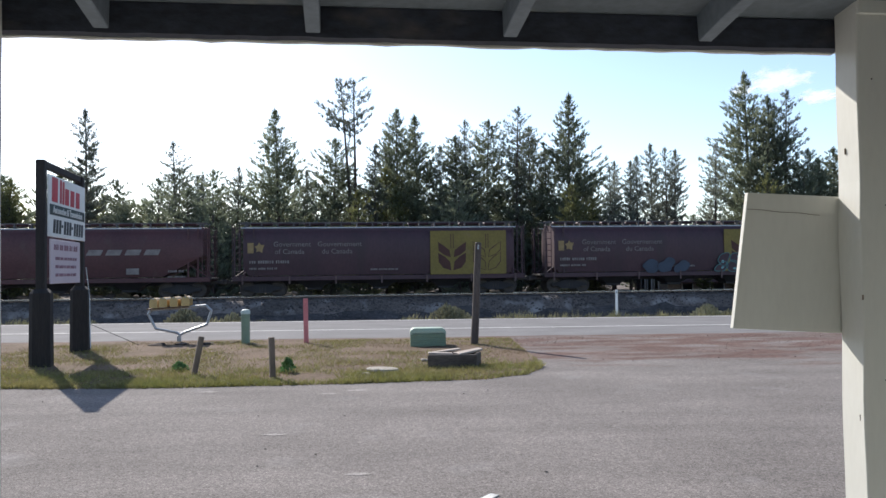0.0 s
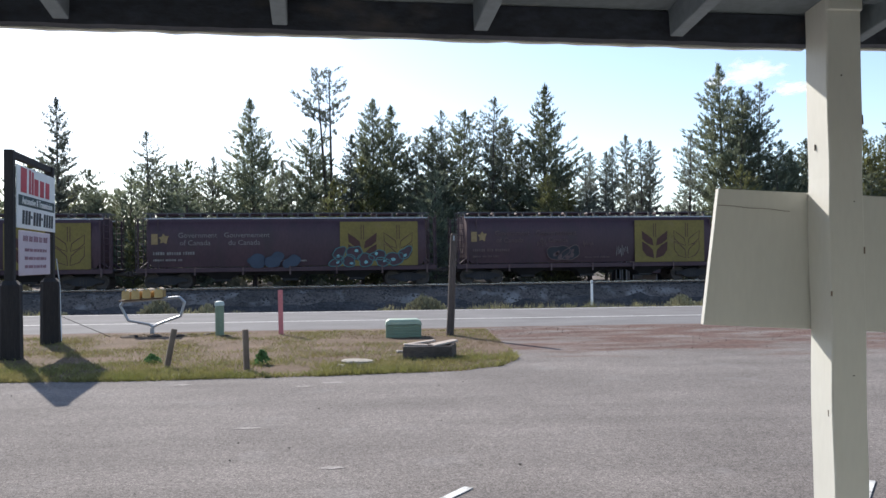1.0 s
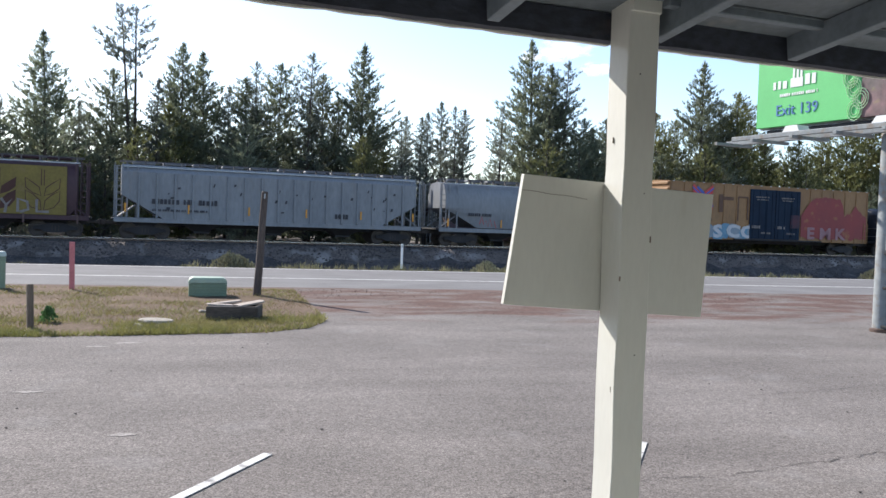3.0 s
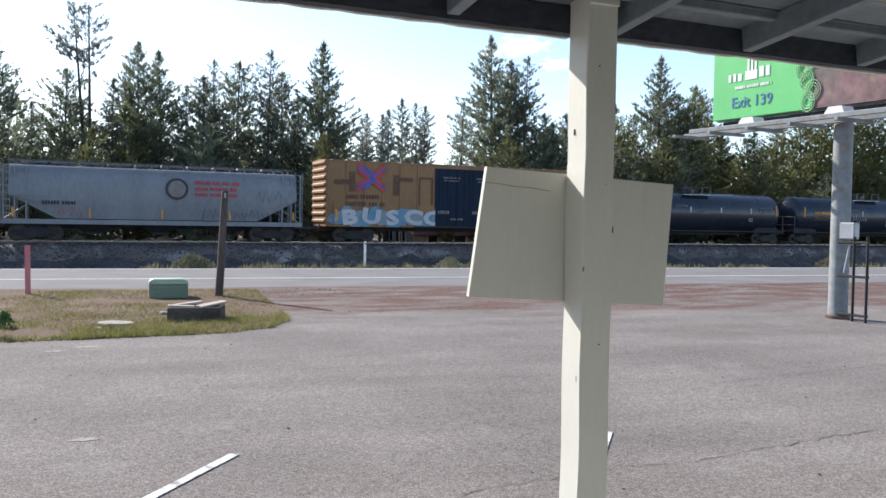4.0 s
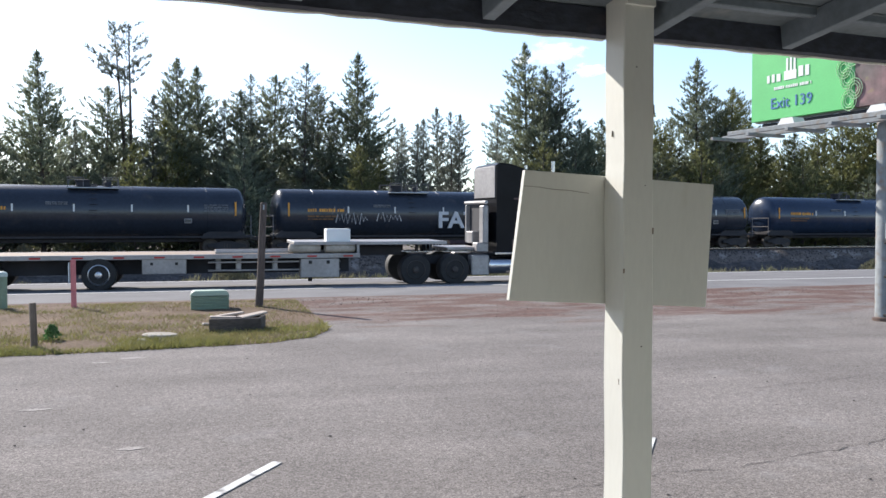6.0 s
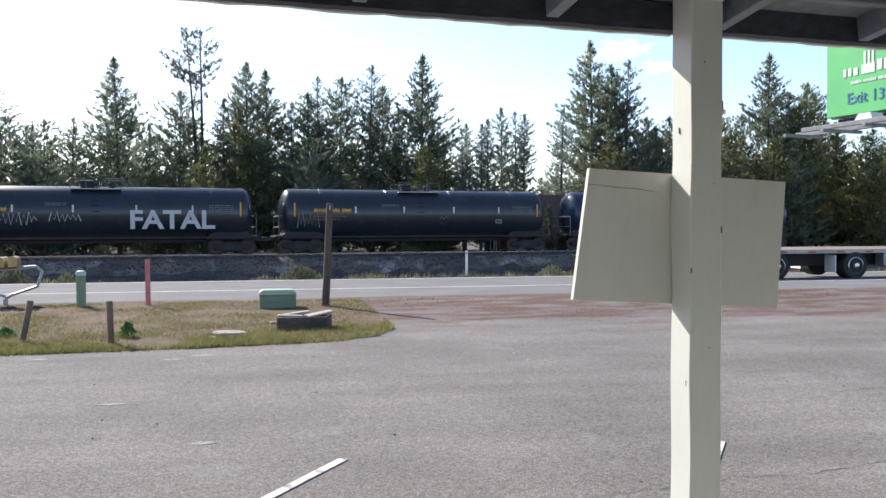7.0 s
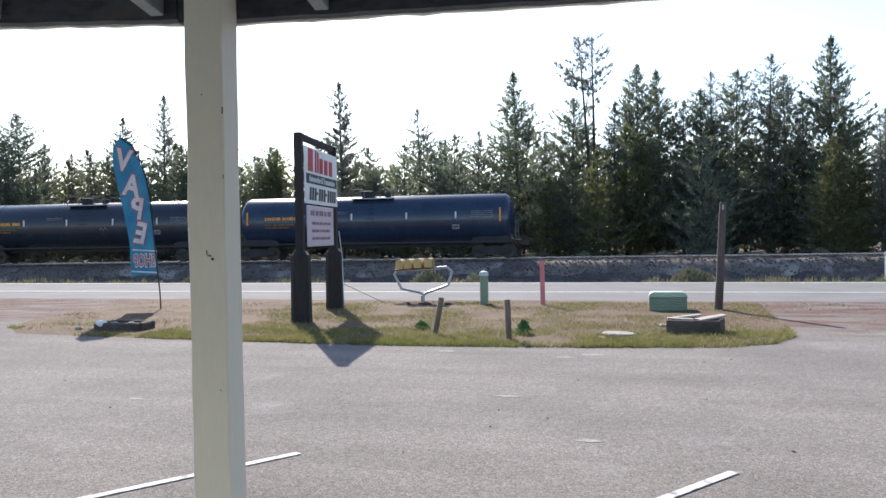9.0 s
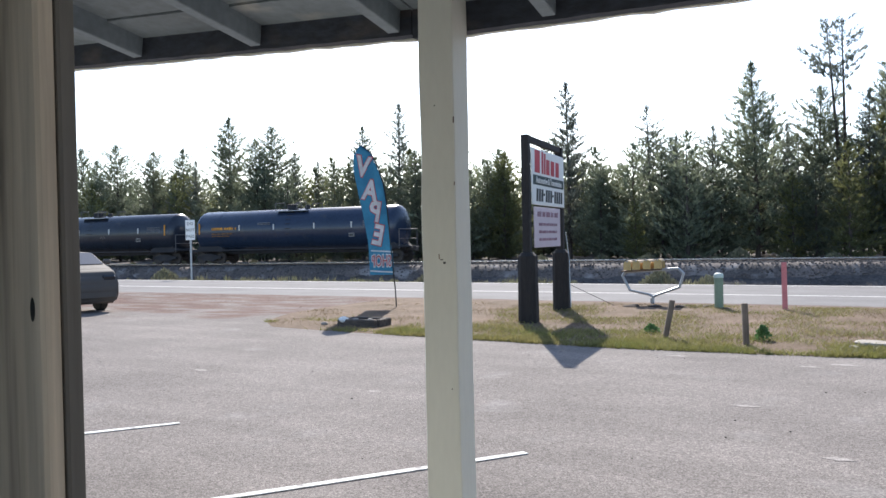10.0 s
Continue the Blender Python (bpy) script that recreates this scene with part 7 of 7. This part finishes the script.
bars(b, 1.2, 1.6, 4.62, 0.22, -0.12, 2, rgb)
bars(b, 0.6, 1.5, 4.44, 0.06, -0.12, 8, rgb)
for k in range(3):
    prism_box(b, 0.9 + k * 0.09, 0.95 + k * 0.09, 4.78, 0.25, -0.12)
prism_box(b, 0.85, 1.15, 4.6, 0.18, -0.12)
part("brand_mark", b, M_white, bb, "white brand bars and mill mark")
b = B()
for k in range(7):
    c = Vector((2.34 + 0.12 * math.sin(k * 1.7), -0.125, 4.0 + k * 0.2))
    for q in range(3):
        rr = 0.16 - 0.045 * q
        tor = [c + Vector((rr * math.cos(a), 0, rr * 1.2 * math.sin(a))) for a in [2 * math.pi * i / 12 for i in range(13)]]
        bent(b, tor, 0.008, 4)
part("flower_ornament", b, M_pale_green, bb, "pale line flower ornament")
part("catwalk", box(box(B(), (2.7, -0.25, 3.57), (6.7, 0.08, 0.1), 0.01), (2.9, -0.85, 3.57), (5.6, 0.06, 0.09), 0.01), M_pole_paint, bb, "pale grey catwalk beams")
for k in range(7):
    part("catwalk_strut", box(B(), (-0.2 + k * 0.95, -0.5, 3.5), (0.08, 1.0, 0.06), 0.005), M_pole_paint, bb)
part("under_beam", box(B(), (3.0, 0.05, 3.72), (5.6, 0.16, 0.18), 0.02), M_car_under, bb)
for k in range(3):
    x = 1.5 + k * 1.9
    part("flood_light", prism(B(), [(x - 0.22, 3.58), (x + 0.22, 3.58), (x + 0.16, 3.74), (x - 0.1, 3.74)], -0.8, -0.5), M_white, bb, "white floodlight housing")
part("pole", lathe(B(), [(-0.1, 0.168), (3.55, 0.164), (3.8, 0.164)], 28, "Z", (3.03, 0, 0)), M_pole_paint, bb, "round rusty steel pole", True)
b = lathe(B(), [(0.0, 0.21), (0.06, 0.21), (0.08, 0.175)], 24, "Z", (3.03, 0, 0))
part("base_plate", b, M_rail, bb, "rusty base ring")
b = box(B(), (3.3, -0.12, 1.6), (0.3, 0.16, 0.3), 0.02)
tube(b, (3.32, -0.1, 1.45), (3.2, -0.1, 0.85), 0.02, seg=6)
part("meter_box", b, M_steel, bb, "grey electric meter box")
b = B()
for z in (0.12, 0.8, 1.4):
    tube(b, (3.12, -0.15, z), (3.75, -0.2, z), 0.025, seg=6)
for x, y in ((3.45, -0.18), (3.72, -0.2)):
    tube(b, (x, y, 0), (x, y, 1.5), 0.025, seg=6)
part("pipe_guard", b, M_black, bb, "black pipe guard")

# ---- parked car ----
M_car = mat("brown-grey car paint", (0.092, 0.083, 0.077), (0.08, 0.072, 0.067), 1, 0.55, spread=0.04, spec=0.25)
car = thing("parked_car", "brown-grey parked car seen by its front wing", "car", m=pose(-20.15, 13.85, 0, 0, 0, -14))
prof = [(-2.2, 0.4), (1.45, 0.4), (1.6, 0.22), (2.05, 0.22), (2.2, 0.42), (2.22, 0.72), (2.12, 0.94), (1.9, 1.1), (1.55, 1.18), (0.72, 1.5), (-1.9, 1.58), (-2.2, 1.1)]
b = prism(B(), prof, -0.86, 0.86)
bmesh.ops.bevel(b, geom=list(b.edges), offset=0.07, segments=3, affect="EDGES")
part("body", b, M_car, car, "", True)
for s in (-1, 1):
    part("side_window", prism(B(), [(1.3, 1.14), (0.68, 1.42), (-1.7, 1.48), (-1.95, 1.14)], s * 0.868 - 0.01, s * 0.868 + 0.01), M_glass, car, "dark side windows")
    part("headlight", box(B(), (2.08, s * 0.62, 0.86), (0.2, 0.34, 0.16), 0.04), M_glass, car, "clear headlight")
    part("mirror", box(B(), (1.2, s * 0.98, 1.26), (0.12, 0.2, 0.13), 0.03), M_car, car)
    for x in (-1.45, 1.2):
        w = part("wheel", lathe(B(), [(s * 0.68, 0.2), (s * 0.68, 0.3), (s * 0.7, 0.32), (s * 0.86, 0.32), (s * 0.88, 0.3), (s * 0.88, 0.2)], 24, "Y", (x, 0, 0.32)), M_black, car, "black tyre", True)
        part("rim", lathe(B(), [(s * 0.87, 0.2), (s * 0.885, 0.19), (s * 0.875, 0.05)], 20, "Y", (x, 0, 0.32)), M_rim, w, "alloy rim", True)
part("windscreen", box(B(), (1.14, 0, 1.355), (0.8, 1.5, 0.012), 0, (0, 21.1, 0)), M_glass, car, "windscreen")
part("bumper", box(B(), (2.16, 0, 0.45), (0.1, 1.6, 0.2), 0.04), M_car, car)

# ---- house among the trees ----
M_roof = mat("brown shingle roof", (0.125, 0.075, 0.068), (0.095, 0.058, 0.054), 2, 0.85, bump=0.01, fine=8, spread=0.25)
M_siding = mat("tan siding", (0.38, 0.32, 0.26), (0.3, 0.25, 0.2), 1, 0.8, stretch=(1, 1, 4))
hs = thing("house", "brown-roofed gabled house among the pines", "house", m=pose(20.9, 65.7, -0.5, 0, 0, 7) @ Matrix.Scale(0.84, 4))
part("wall", prism_x([(-4.0, 0), (4.0, 0), (4.0, 1.5), (0, 5.6), (-4.0, 1.5)], -4.0, 6.0), M_siding, hs)
for s in (-1, 1):
    roof = part("roof_slope", box(B(), (1.1, s * 2.27, 3.46), (10.9, 6.5, 0.16), 0.02, (s * -45.7, 0, 0)), M_roof, hs, "brown shingle slope")
for k, (yy, z, w, hh) in enumerate(((-1.6, 1.3, 0.9, 1.4), (0.0, 1.3, 0.9, 1.8), (1.6, 1.3, 0.9, 1.4), (-0.7, 3.3, 0.8, 1.1), (0.7, 3.3, 0.8, 1.1))):
    wd = part("window", box(B(), (-4.03, yy, z), (0.08, w, hh), 0.01), M_glass, hs, "dark window")
    part("frame", box(box(B(), (-4.06, yy - w / 2, z), (0.08, 0.09, hh + 0.1)), (-4.06, yy + w / 2, z), (0.08, 0.09, hh + 0.1)), M_white, wd, "white frame")
for k, (xx, w) in enumerate(((-2.2, 1.0), (0.6, 1.3), (3.6, 1.0))):
    wd = part("window", box(B(), (xx, -4.03, 0.8), (w, 0.08, 0.9), 0.01), M_glass, hs, "dark window")
    part("frame", box(box(B(), (xx - w / 2, -4.06, 0.8), (0.09, 0.08, 1.0)), (xx + w / 2, -4.06, 0.8), (0.09, 0.08, 1.0)), M_white, wd, "white frame")

# ---- small white clouds far off ----
M_cloud = bpy.data.materials.new("cloud")
M_cloud.use_nodes = True
cn = M_cloud.node_tree.nodes
cl = M_cloud.node_tree.links.new
cn["Principled BSDF"].inputs["Base Color"].default_value = (0.9, 0.9, 0.9, 1)
cn["Principled BSDF"].inputs["Roughness"].default_value = 1.0
# the cloud glows a little, in place of sunlight scattered through it
cn["Principled BSDF"].inputs["Emission Color"].default_value = (1, 0.98, 0.95, 1)
cn["Principled BSDF"].inputs["Emission Strength"].default_value = 0.42
tc, nz, sx, mr = cn.new("ShaderNodeTexCoord"), cn.new("ShaderNodeTexNoise"), cn.new("ShaderNodeVectorMath"), cn.new("ShaderNodeMapRange")
sx.operation = "LENGTH"
cl(tc.outputs["Object"], sx.inputs[0])
nz.inputs["Scale"].default_value, nz.inputs["Detail"].default_value = 2.4, 7
cl(tc.outputs["Object"], nz.inputs["Vector"])
sub = cn.new("ShaderNodeMath")
sub.operation = "MULTIPLY_ADD"
cl(sx.outputs["Value"], sub.inputs[0])
sub.inputs[1].default_value = -0.62
cl(nz.outputs[0], sub.inputs[2])
mr.inputs[1].default_value, mr.inputs[2].default_value, mr.inputs[4].default_value = 0.02, 0.34, 0.8
cl(sub.outputs[0], mr.inputs[0])
cl(mr.outputs[0], cn["Principled BSDF"].inputs["Alpha"])
for k, (dx, dy, dz, w, h) in enumerate(((0.385, 0.9, 0.204, 62, 26), (0.352, 0.914, 0.196, 26, 14), (0.424, 0.885, 0.183, 46, 15))):
    d = Vector((dx, dy, dz)) * 1400
    b = B()
    bmesh.ops.create_grid(b, x_segments=12, y_segments=6, size=1)
    for v in b.verts:
        v.co.z = 0.08 * noise.noise((v.co.x * 2, v.co.y * 2, k))
    bmesh.ops.rotate(b, verts=b.verts, matrix=Matrix.Rotation(radians(90), 3, "X"))
    c = solid("cloud", b, M_cloud, "small soft white cloud far off", "cloud", "clouds", m=pose(*d, 0, 0, -23))
    c.scale = (w, 8, h)


# ---- what moves ----
TRAIN_EASE = ((0, 0), (3, 0), (4.5, -0.3), (5.2, -0.1), (6.5, 0.2), (7.5, 0.36), (8.2, 0.15), (9, -0.15), (10, 0.05))


def eased(t):
    for (a, u), (b, v) in zip(TRAIN_EASE, TRAIN_EASE[1:]):
        if t <= b:
            return u + (v - u) * (t - a) / (b - a)
    return TRAIN_EASE[-1][1]


def motions():
    times = [k * 0.5 for k in range(21)]
    for car, s in TRAIN:
        walk(car, [(t, pose(*track_point(s - TRAIN_SPEED * t + eased(t), 0, RAIL_Z), 0, 0, TRACK_YAW)) for t in times])
    walk(TRUCK, [(t, pose(-1.73 + TRUCK_SPEED * (t - 6.3), 27.3, road_z(26.5), 1.0, 0, 0)) for t in times])
    turn = TRUCK_SPEED / 0.5 / FPS
    for w, m in TRUCK_WHEELS:
        walk(w, [(k / FPS, m @ Matrix.Rotation(turn * k, 4, "Y")) for k in range(301)])


motions()
